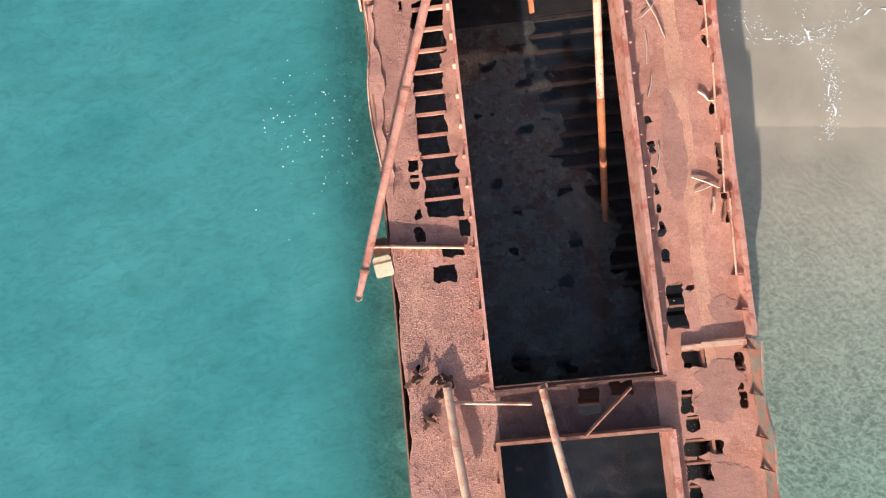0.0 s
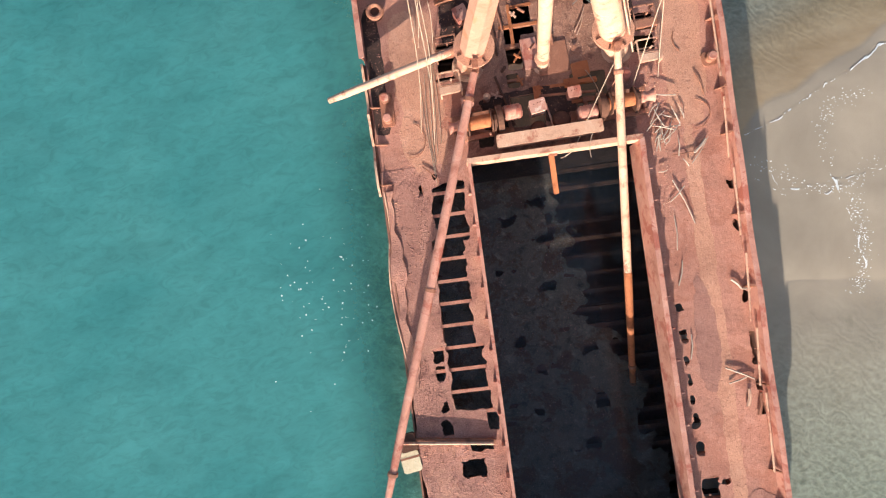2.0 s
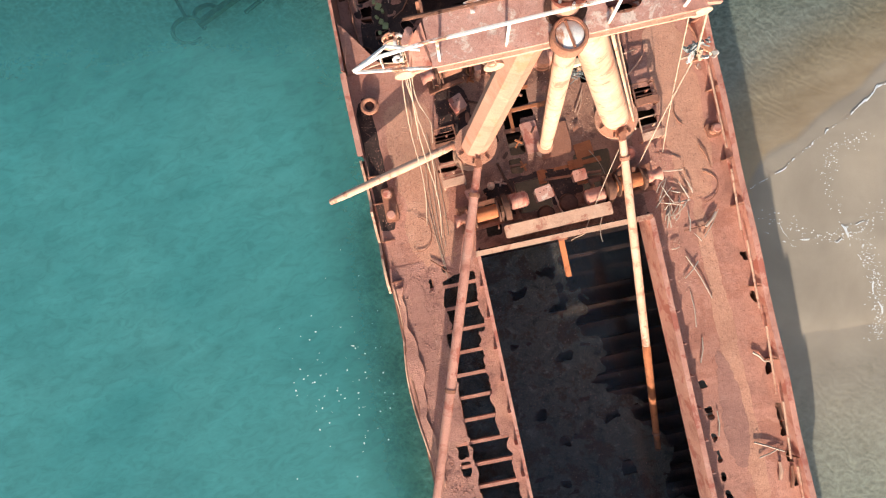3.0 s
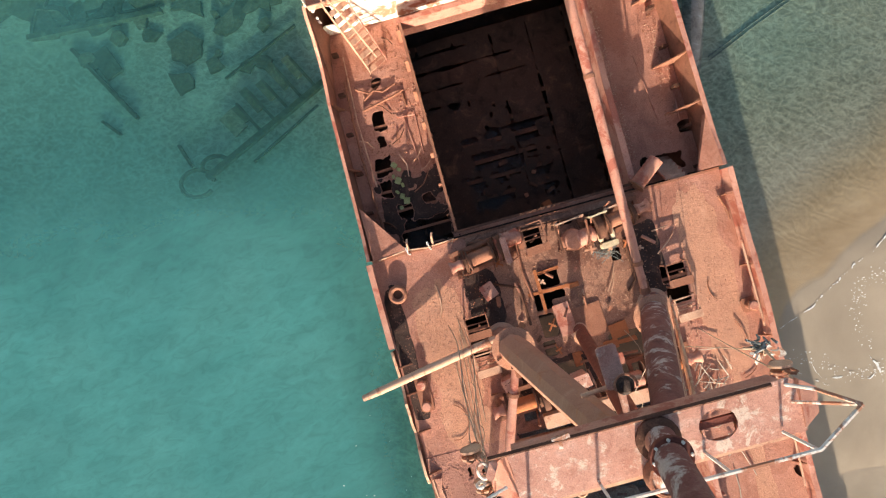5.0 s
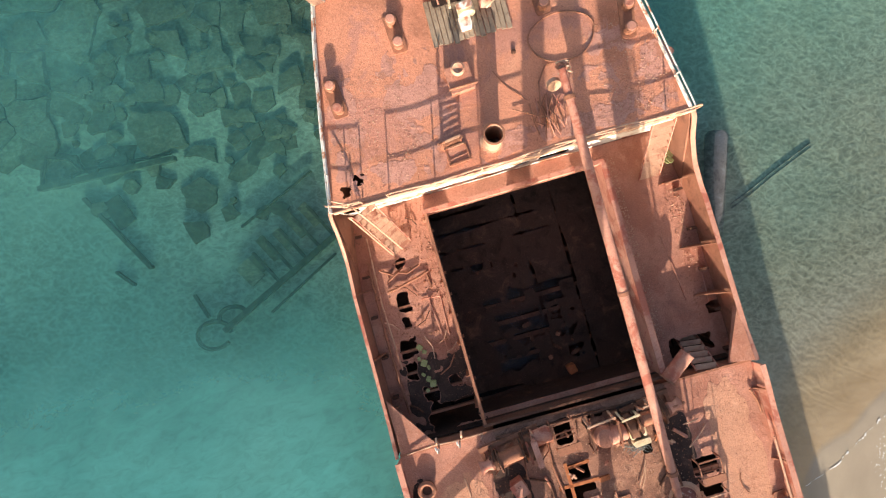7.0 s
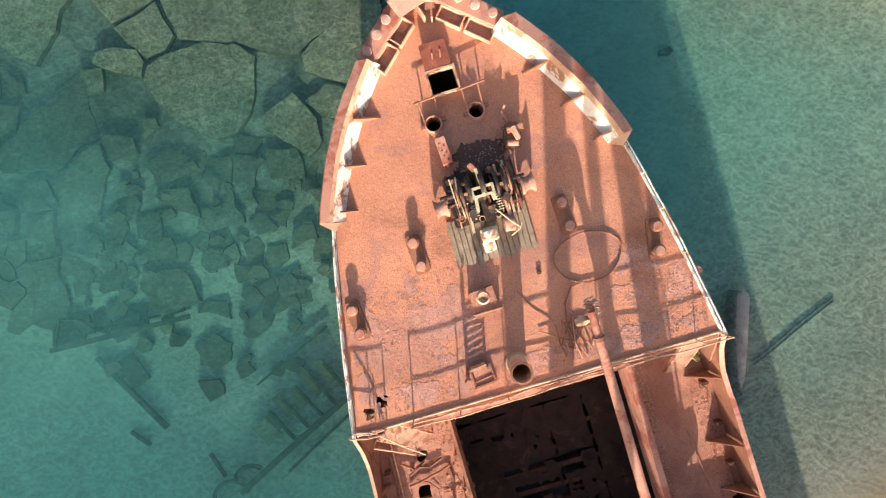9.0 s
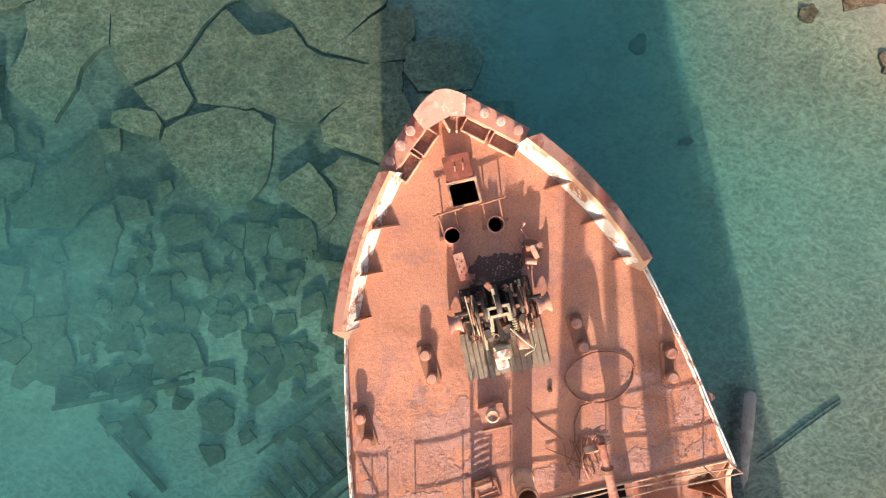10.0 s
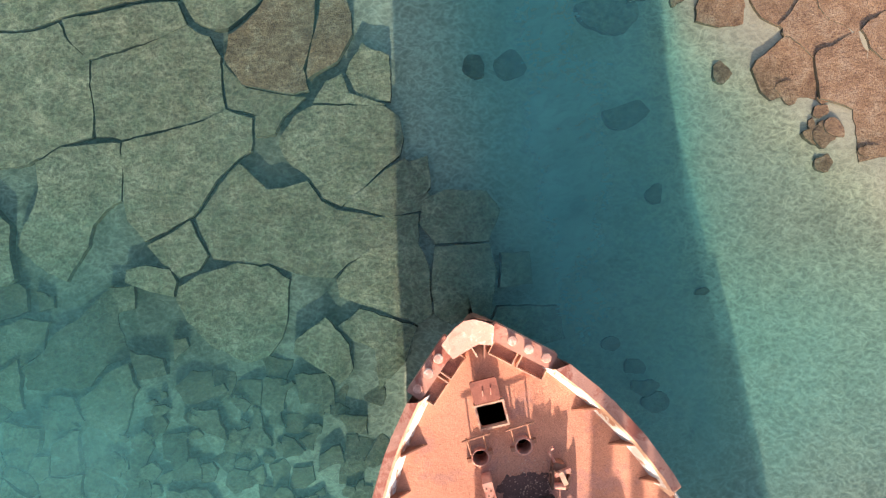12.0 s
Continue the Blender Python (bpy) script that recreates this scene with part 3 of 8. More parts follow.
# sea: one sheet round the hull, each corner holding a depth tuned by place
def sea_sheet():
    us = [-3000, -800, -200, -90, -50] + span(-34, -17.5, 1.0) + span(-17, 32, 0.5) + [32.55] + span(33, 62, 1.0) + [80, 120, 300, 900, 3000]
    sides = [0, 0.5, 1, 1.5, 2, 2.6, 3.3, 4, 5, 6, 7, 8, 9, 10, 11, 12, 13, 14, 16, 18, 21, 25, 30, 40, 70, 150, 400, 1000, 3000]
    sh, rows = Shape(), []
    turn = pose(3.5, 0, 0, 0, 0, 6.05)
    for u in us:
        b = breadth(min(u, 31.2), 0.5) - 0.15 if -17 <= u <= 30.5 else 0.0
        row = []
        for k in [-s for s in reversed(sides)] + sides:
            sgn = -1 if len(row) < len(sides) else 1
            row.append(len(sh.v))
            sh.v.append(tuple(turn @ Vector((sgn * b + k, u, 0))))
        rows.append(row)
    n = len(sides)
    for a, b in zip(rows, rows[1:]):
        sh.f += [(a[i], a[i + 1], b[i + 1], b[i]) for i in range(2 * n - 1) if i != n - 1]
    return sh


sea_shape = sea_sheet()
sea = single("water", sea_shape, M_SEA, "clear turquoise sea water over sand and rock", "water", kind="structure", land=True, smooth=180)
P = np.array(sea_shape.v)
deep = -ground_height(P[:, 0], P[:, 1])
off = -0.20 * smooth(-2, -4.5, P[:, 0]) * smooth(-13, -9.5, P[:, 0]) * smooth(16.5, 19.5, P[:, 1]) * smooth(28, 24, P[:, 1]) + 0.35 * smooth(-9, -13, P[:, 0]) * smooth(38, 33, P[:, 1]) * smooth(26, 30, P[:, 1]) + smooth(0.0, -6, P[:, 0]) * (1.1 * smooth(23, 11.5, P[:, 1]) + 0.20 * smooth(34, 28, P[:, 1])) + 0.30 * smooth(-3, -8, P[:, 0]) * smooth(34, 29, P[:, 1]) * smooth(19, 25, P[:, 1]) + 0.40 * smooth(0.5, -2.0, P[:, 0]) * smooth(19, 10, P[:, 1])
reef_top = smooth(29, 34, P[:, 1]) * smooth(3, -2, P[:, 0])
shoal = smooth(-1.5, 1.0, P[:, 1] - 39.2 + 1.1 * (P[:, 0] - 10.5)) * smooth(7.5, 9.5, P[:, 0])
deep = (0.6 - 0.14 * reef_top - (0.12 + 0.10 * smooth(15, 19, P[:, 1])) * smooth(2, -2, P[:, 0]) * (1 - reef_top)) * (1 - 0.6 * shoal) * np.clip(deep, 0, 2.2) + off + 0.25 * smooth(13, 20, P[:, 1]) * smooth(4, 8, P[:, 0]) * (1 - smooth(26, 34, P[:, 1]) * smooth(6.8, 9.0, P[:, 0])) + (1 - shoal) * (0.15 + 0.25 * smooth(11, 7, P[:, 0])) * smooth(0.8, 4.0, P[:, 0]) * smooth(40, 9, P[:, 0]) * smooth(23, 31, P[:, 1])
for lx, ly in ((-10.4, -4.8), (-9.4, -5.6), (-8.6, -6.1)):
    deep = deep - 0.5 * np.exp(-((P[:, 0] - lx) ** 2 + (P[:, 1] - ly) ** 2) / 0.8)
deep = deep * (1 - 0.75 * np.exp(-((P[:, 0] - 8.8) ** 2 / 0.8 + (P[:, 1] - 20.8) ** 2 / 4)))
# not real depth: extra milk deepens the colour of the bow's shadow
deep = deep + 0.22 * smooth(23, 28, P[:, 1]) * smooth(2.5, 4.5, P[:, 0]) * smooth(9.0, 7.4, P[:, 0])
abeam = -((P[:, 0] - 3.5) * 0.9944 + P[:, 1] * 0.1054)
deep = deep * (1 - 0.36 * smooth(7.6, 5.4, abeam) * smooth(3.5, 5, abeam) * smooth(15, 10, P[:, 1]))
attr = sea.data.attributes.new("depth", "FLOAT", "POINT")
attr.data.foreach_set("value", deep.astype(np.float32))

# water lying in the holds
hold_pool = Shape()
us = span(-16, 30, 1.0)
turn = pose(3.5, 0, 0, 0, 0, 6.05)
for u in us:
    b = breadth(u, 0.5) - 0.2
    hold_pool.v += [tuple(turn @ Vector((-b, u, -0.02))), tuple(turn @ Vector((b, u, -0.02)))]
hold_pool.f = [(2 * i, 2 * i + 1, 2 * i + 3, 2 * i + 2) for i in range(len(us) - 1)]
single("water_in_hold", hold_pool, M_HOLDWATER, "dark still sea water flooding the cargo holds", "water", kind="structure", land=True)

# ---- the wreck's hull ----
wreck = thing("shipwreck", "rusted steel coaster wreck stranded on a shallow beach", "shipwreck")
BOTTOM = -4.3
WELL = -0.85


def rim(u):
    """Height of the shell plating's upper edge."""
    return float(np.interp(u, [-17, 15.3, 15.4, 20.6, 21.4, 22.2, 32.6], [0, 0, WELL, WELL, 0.1, 1.1, 1.15]))


def shell(side):
    us = span(-17, 15.3, 0.9) + [15.32, 15.4] + span(16, 22, 0.5) + span(22.3, 32.3, 0.4) + [32.55]
    levels = [0, 0.15, 0.4, 0.7, 1.0]
    outer, inner = [], []
    for u in us:
        top = rim(u)
        b = []
        for l in levels:
            b.append((side * breadth(u, l), u + 0.0, top + (BOTTOM - top) * l))
        outer.append(b)
        inner.append([(p[0] - side * min(0.05, abs(p[0])), p[1], p[2]) for p in b])
    sh = Shape()
    m = len(levels)
    for block in (outer, inner):
        n = len(sh.v)
        sh.v += [p for row in block for p in row]
        sh.f += [(n + i * m + j, n + (i + 1) * m + j, n + (i + 1) * m + j + 1, n + i * m + j + 1) for i in range(len(us) - 1) for j in range(m - 1)]
    n = len(us) * m
    sh.f += [(i * m, (i + 1) * m, n + (i + 1) * m, n + i * m) for i in range(len(us) - 1)]
    return sh


part("hull_plating", shell(-1), M_HULL, wreck, "rust-streaked riveted shell plating")
part("hull_plating", shell(1), M_HULL, wreck, "rust-streaked riveted shell plating")
keel = Shape()
ks = span(-17, 32, 1.0)
keel.ribbon([(-breadth(u, 1) - 0.02, u, BOTTOM + 0.03) for u in ks], [(breadth(u, 1) + 0.02, u, BOTTOM + 0.03) for u in ks], -0.05)
part("bottom_plating", keel, M_DARK, wreck)
part("stern_plating", Shape().box((0, -17, -2.1), (5.3, 0.06, 4.3)), M_HULL, wreck)


# hatch openings in the decks: x0, x1, y0, y1
HATCH_AFT, HATCH_MID, HATCH_FORE = (-2.35, 2.42, -9.5, -4.32), (-2.35, 2.42, -2.72, 9.42), (-2.46, 2.55, 15.60, 21.66)


def minus_holes(x, y, s, holes, seed, rag=0.09, nick=0.09):
    n = rag * fbm(x, y, 0.45, seed, 4) + nick * fbm(x, y, 0.15, seed + 5, 2)
    for x0, x1, y0, y1 in holes:
        s = np.minimum(s, -(rect(x, y, x0, x1, y0, y1) + n))
    return s


def half(x, y, inset):
    b = np.interp(y, HW_U, HW_B)
    return np.minimum(b - inset - x, b - inset + x)


PORT_BAYS = [(-3.62, -2.62, 7.3, 9.0), (-3.74, -2.86, 4.1, 7.4), (-3.72, -2.66, 2.42, 4.3), (-3.75, -3.02, 0.45, 1.0), (-3.4, -2.75, 1.2, 1.5), (-2.85, -2.55, 1.75, 2.3)]
PORT_SIDE = [(-4.15, -3.86, 3.25, 3.75), (-4.1, -3.86, 3.85, 4.25), (-4.08, -3.88, 2.4, 2.75), (-4.12, -3.86, 1.7, 2.2), (-3.95, -3.78, 8.7, 9.05), (-3.5, -3.38, 9.1, 9.4), (-4.55, -4.45, -2.35, -1.9)]
STAR_IN = [(2.92, 3.12, u - h, u + h) for u, h in ((4.6, 0.12), (3.75, 0.16), (3.05, 0.12), (2.5, 0.2), (1.95, 0.14), (1.35, 0.22), (0.55, 0.2))] + [(2.92, 3.37, -0.73, -0.24), (2.9, 3.37, -1.54, -0.8), (3.45, 3.75, -0.55, -0.3)]
STAR_OUT = [(4.82, 5.0, u - h, u + h) for u, h in ((7.85, 0.12), (6.7, 0.2), (4.7, 0.16), (3.45, 0.26), (2.95, 0.2), (2.15, 0.14), (1.5, 0.22))]
STAR_AFT = [(3.18, 3.97, -2.72, -2.24), (2.98, 3.28, -3.97, -3.33), (3.05, 3.44, -4.49, -4.06), (2.95, 3.98, -5.2, -4.72), (2.9, 3.6, -5.9, -5.33), (2.85, 3.25, -6.45, -5.98), (2.9, 3.7, -7.2, -6.7), (4.6, 4.85, -2.9, -2.4), (4.62, 4.8, -4.0, -3.2)]
WINCH_PITS = [(-2.92, -2.30, 12.26, 13.12), (-3.02, -2.42, 11.98, 12.12), (2.70, 3.38, 12.62, 13.12), (2.74, 3.36, 12.02, 12.48), (-0.65, -0.05, 13.38, 13.88), (-0.87, -0.70, 12.80, 13.27), (-0.60, 0.02, 13.03, 13.25), (-0.60, -0.40, 12.80, 13.0),
              (-0.87, -0.44, 12.02, 12.68), (-0.95, -0.60, 11.50, 11.93), (0.84, 1.86, 10.95, 11.66), (0.95, 1.8, 10.2, 10.8), (-0.95, 0.0, 10.35, 11.25), (-2.0, -1.55, 9.9, 10.25), (1.5, 1.8, 13.62, 13.98), (1.92, 2.14, 13.75, 14.2), (-0.70, -0.22, 14.46, 15.18), (0.26, 0.74, 14.96, 15.16)]
CROSS = [(0.08, 0.66, -3.78, -3.02), (1.0, 1.65, -3.3, -2.9)]


def main_field(x, y):
    s = np.minimum(half(x, y, 0.02), np.minimum(15.34 - y, y + 16.8))
    for h in (HATCH_AFT, HATCH_MID):
        s = np.minimum(s, -rect(x, y, *h))
    port = (0.10 + 0.14 * fbm(x, y, 0.8, 3)) * smooth(9.5, 8.0, y) * smooth(-7, -5.5, y) * smooth(7, 6, np.abs(y - 2))
    s = np.minimum(s, x + np.interp(y, HW_U, HW_B) - 0.02 - np.maximum(port, 0))
    return minus_holes(x, y, s, PORT_BAYS + PORT_SIDE + STAR_IN + STAR_OUT + STAR_AFT + CROSS, 40) if np.max(y) < 9.8 else minus_holes(x, y, s, WINCH_PITS, 40, 0.03, 0.02)


def clip_deck(x0, x1, y0, y1):
    return lambda x, y: np.minimum(main_field(x, y), rect(x, y, x0, x1, y0, y1))


part("main_deck", plate(clip_deck(-5.3, -2.3, -16.8, 9.6), -5.4, -2.2, -17, 9.75, 0.07, 0.03, 0.022, 2), M_FLAKY, wreck, "flaking holed steel deck over bare beams", smooth=25)
part("main_deck", plate(clip_deck(2.3, 5.3, -16.8, 9.6), 2.2, 5.4, -17, 9.75, 0.07, 0.03, 0.018, 3), M_DECK, wreck, "dusty rust-red deck plating", smooth=25)
part("winch_deck", plate(clip_deck(-5.3, -2.32, 9.6, 15.34), -5.4, -2.2, 9.45, 15.5, 0.07, 0.03, 0.016, 4), M_DECK, wreck, "rust-red winch deck plating", smooth=25)
part("winch_deck", plate(clip_deck(2.55, 5.3, 9.6, 15.34), 2.4, 5.4, 9.45, 15.5, 0.07, 0.03, 0.016, 4), M_DECK, wreck, "rust-red winch deck plating", smooth=25)
part("winch_bed", plate(clip_deck(-2.318, 2.548, 9.6, 15.34), -2.4, 2.65, 9.45, 15.5, 0.07, 0.03, 0.02, 4), M_CENTRE, wreck, "oily scaled plating between the winches, torn open", smooth=25)
part("cross_deck", plate(clip_deck(-2.3, 2.3, -4.32, -2.72), -2.4, 2.4, -4.4, -2.6, 0.07, 0.03, 0.02, 5), M_GRIME, wreck, "grimy maroon deck between the hatches", smooth=25)

WELL_HOLES = [(-4.0, -2.55, 15.45, 16.25), (-4.08, -3.66, 19.12, 19.66), (-4.32, -3.78, 17.78, 18.35), (-4.3, -4.0, 17.1, 17.6), (-3.95, -3.6, 16.4, 16.75), (-3.72, -3.54, 20.42, 20.6), (-3.2, -2.85, 16.6, 17.0), (-3.98, -3.84, 18.6, 18.92), (3.3, 4.5, 15.7, 16.15), (4.55, 5.0, 16.7, 17.0)]


def well_field(x, y):
    s = np.minimum(half(x, y, 0.02), np.minimum(y - 15.3, 22.25 - y))
    s = np.minimum(s, -rect(x, y, *HATCH_FORE))
    return minus_holes(x, y, s, WELL_HOLES, 60, 0.12)


# dark sheet that paints the deck break's shadow deeper
part("grease_shade_crust", plate(lambda x, y: np.minimum(well_field(x, y) - 0.02, 0.25 - 0.3 * np.maximum(np.abs(x + 3.4) / 1.0, np.abs(y - 16.6) / 1.1) ** 3 + 0.4 * fbm(x, y, 0.8, 161, 4) + 0.15 * fbm(x, y, 0.2, 162, 3)), -5.0, -2.3, 15.4, 18.6, 0.05, 0.012, 0.01, 163, z=WELL + 0.025), M_CRUST, wreck, "dark ragged sheet painting the deck break's shadow on the well deck", smooth=25)
part("well_deck", plate(well_field, -5.2, 5.2, 15.2, 22.4, 0.07, 0.03, 0.02, 6, z=WELL), M_DECK, wreck, "rust-red well deck strewn with scale", smooth=25)

FORE_HOLES = [(-4.1, -3.72, 22.72, 23.02), (-0.42, 0.22, 29.86, 30.4), (-4.35, -4.2, 22.6, 22.8)]


def fore_field(x, y):
    s = np.minimum(half(x, y, 0.03), np.minimum(y - 22.24, 32.3 - y))
    s = minus_holes(x, y, s, [FORE_HOLES[0], FORE_HOLES[2]], 70, 0.12)
    s = np.minimum(s, -rect(x, y, *FORE_HOLES[1]))
    for cx, cy, r in ((-0.62, 29.18, 0.19), (0.48, 29.2, 0.19), (-0.32, 22.88, 0.22)):
        s = np.minimum(s, np.hypot(x - cx, y - cy) - r)
    return s


part("forecastle_deck", plate(fore_field, -5.1, 5.1, 22.15, 32.5, 0.07, 0.03, 0.012, 8, z=1.15), M_FORE, wreck, "smooth orange-rust forecastle deck", smooth=25)

# a black sheet added below the winch deck to darken its openings, and bare beams across them
part("added_dark_sheet", plate(lambda x, y: np.minimum(rect(x, y, -4.2, 4.2, 9.9, 15.2), 0.5 + fbm(x, y, 1.2, 171, 3)), -4.3, 4.3, 9.8, 15.3, 0.12, 0.03, 0.03, 172, z=-1.7), M_BLACK, wreck, "black sheet added below the winch deck to darken its openings", smooth=25)
for x0, y0, x1, y1 in ((-1.0, 13.33, 0.44, 13.28), (-0.92, 12.74, -0.36, 12.73), (-0.64, 13.95, -0.66, 12.7), (-0.2, 11.42, 1.6, 11.36), (0.8, 10.86, 1.9, 10.84)):
    part("open_beam", Shape().box(((x0 + x1) / 2, (y0 + y1) / 2, -0.03), (max(abs(x1 - x0), 0.09), max(abs(y1 - y0), 0.09), 0.1), 0 if abs(x1 - x0) > 0.2 else 1), M_ORANGE if y0 > 13.2 or y0 < 12 else M_RUST, wreck, "bare orange-rusted beam across an opening")


def blot(name, cx, cy, rx_, ry_, seed, mat, label, z=0.0, dent=0.016, dent_seed=4, power=4, wild=0.35):
    """A thin ragged-edged sheet on the deck: dust, grease, a darker patch or painted shadow."""
    f = lambda x, y: np.minimum(np.minimum(main_field(x, y), half(x, y, 0.06)) - 0.01, 0.30 - 0.34 * (np.abs((x - cx) / rx_) ** power + np.abs((y - cy) / ry_) ** power) + wild * fbm(x, y, 0.8, seed, 4) + 0.12 * fbm(x, y, 0.2, seed + 3, 3))
    sh = plate(f, cx - 1.5 * rx_, cx + 1.5 * rx_, cy - 1.5 * ry_, cy + 1.5 * ry_, 0.07, 0.003, dent, dent_seed, z=z + 0.006)
    tagged(part(name, sh, mat, wreck, label, smooth=25), kind="stuff")


blot("dust_drift", -3.55, 11.9, 0.72, 2.5, 181, M_DUST, "sandy rust dust drifted over the port deck")
blot("dust_drift", 4.05, 12.4, 0.62, 2.9, 182, M_DUST, "sandy rust dust drifted over the starboard deck")
blot("grease_shade_crust", -4.78, 12.6, 0.28, 2.3, 184, M_CRUST, "dark grime along the torn port edge")
# part grime, part shadow painted round the winch
blot("grease_shade_crust", -2.25, 13.35, 0.52, 0.95, 185, M_CRUST, "oily black crust and painted shadow round the port winch")
blot("grease_shade_crust", -0.4, 10.9, 1.5, 0.55, 186, M_CRUST, "oily black crust between the after winches", 0.003, 0.02)
# only the winch's shadow, painted as a black sheet
blot("grease_shade_crust", 2.5, 13.5, 0.42, 1.1, 187, M_CRUST, "black sheet painting the shadow beside the starboard winch", 0.003)
blot("dust_drift", 3.95, 4.0, 0.26, 7.6, 194, M_DUST, "pale rust dust trodden along the starboard deck", 0.0, 0.018, 3, 2, 0.12)
# patches a tone darker than the deck round them
blot("dark_patch", 3.62, 3.7, 0.36, 1.7, 188, M_PATCH, "darker patch on the starboard deck", 0.003, 0.018, 3, 2, 0.2)
blot("dark_patch", 4.0, -3.3, 0.75, 0.9, 191, M_PATCH, "darker patch on the after deck", 0.003, 0.018, 3, 2, 0.5)
blot("dark_patch", 4.0, -6.2, 0.7, 1.4, 192, M_PATCH, "darker patch on the after deck", 0.003, 0.018, 3, 2, 0.5)
blot("dark_patch", -3.4, -3.2, 1.0, 0.8, 193, M_PATCH, "darker patch on the after deck", 0.003, 0.022, 2, 2, 0.5)
blot("dark_patch", 4.55, -1.2, 0.5, 0.5, 189, M_PATCH, "darker patch on the starboard deck", 0.003, 0.018, 3, 2, 0.2)
blot("dark_patch", -4.4, 7.2, 0.3, 2.0, 190, M_PATCH, "darker patch on the port deck edge", 0.003, 0.022, 2, 2, 0.3)

# transverse beams under the decks, bare where the plating has gone
for u in 9.4 - 0.645 * np.arange(25):
    if -4.4 < u < -2.6:
        part("deck_beam", Shape().box((0, u, -0.12), (9.6, 0.07, 0.17)), M_RUST, wreck)
        continue
    part("deck_beam", Shape().box((-3.62, u, -0.13), (2.5, 0.035, 0.17)).box((-3.62, u, -0.045), (2.5, 0.10, 0.02)), M_DECK, wreck)
    part("deck_beam", Shape().box((3.65, u, -0.13), (2.45, 0.07, 0.17)), M_RUST, wreck)
for u in (11.75, 12.74, 14.1, 14.3):
    part("deck_beam", Shape().box((0, u, -0.13), (9.6, 0.07, 0.16)), M_RUST, wreck)
for u in np.arange(16.0, 22, 0.65):
    part("deck_beam", Shape().box((-3.6, u, WELL - 0.13), (2.4, 0.07, 0.16)), M_RUST, wreck)
for x, y0, y1 in ((-3.81, -2.4, 9.4), (3.75, -6.5, 9.4), (-1.05, 9.6, 15.3), (0.45, 9.6, 15.3)):
    part("deck_girder", Shape().box((x, (y0 + y1) / 2, -0.14), (0.08, y1 - y0, 0.2)), M_RUST, wreck)


def coaming(name, h, z0, z1, flange, mats):
    """Four upright plates round a hatch with a flange on top, lapped at the corners."""
    x0, x1, y0, y1 = h
    t = 0.05
    zc, zs = (z0 + z1) / 2, z1 - z0
    a = Shape().box((x0 - t / 2, (y0 + y1) / 2, zc), (t, y1 - y0, zs)).box((x0 - flange[0] / 2 + 0.02, (y0 + y1) / 2, z1), (flange[0], y1 - y0 + 0.1, 0.05), bevel=0.01)
    b = Shape().box((x1 + t / 2, (y0 + y1) / 2, zc), (t, y1 - y0, zs)).box((x1 + flange[1] / 2 - 0.02, (y0 + y1) / 2, z1), (flange[1], y1 - y0 + 0.1, 0.05), bevel=0.01)
    for k in np.arange(y0 + 0.5, y1, 0.9):
        b.box((x1 + 0.16, k, zc), (0.2, 0.03, zs * 0.9))
        a.box((x0 - 0.1, k, zc), (0.12, 0.03, zs * 0.9))
    c = Shape().box(((x0 + x1) / 2, y0 - t / 2, (max(z0, z1 - 0.3) + z1) / 2), (x1 - x0 + 0.2, t, z1 - max(z0, z1 - 0.3))).box(((x0 + x1) / 2, y0 - flange[2] / 2, z1 + 0.004), (x1 - x0 + 0.16, flange[2], 0.05), bevel=0.01)
    zf = max(z0, z1 - 0.5)
    d = Shape().box(((x0 + x1) / 2, y1 + t / 2, (zf + z1) / 2), (x1 - x0 + 0.2, t, z1 - zf)).box(((x0 + x1) / 2, y1 + flange[3] / 2, z1 + 0.004), (x1 - x0 + 0.16, flange[3], 0.05), bevel=0.01)
    for s, m in zip((a, b, c, d), mats):
        part(name, s, m, wreck)


coaming("hatch_coaming", HATCH_MID, -0.55, 0.45, (0.09, 0.14, 0.06, 0.15), (M_PINK, M_PINK, M_DARK, M_PALE))
coaming("hatch_coaming", HATCH_AFT, -0.55, 0.36, (0.11, 0.2, 0.1, 0.1), (M_RUST, M_PINK, M_RUST, M_RUST))
coaming("hatch_coaming", HATCH_FORE, -1.1, 0.06, (0.08, 0.17, 0.07, 0.12), (M_RUST, M_PINK, M_DARK, M_PINK))

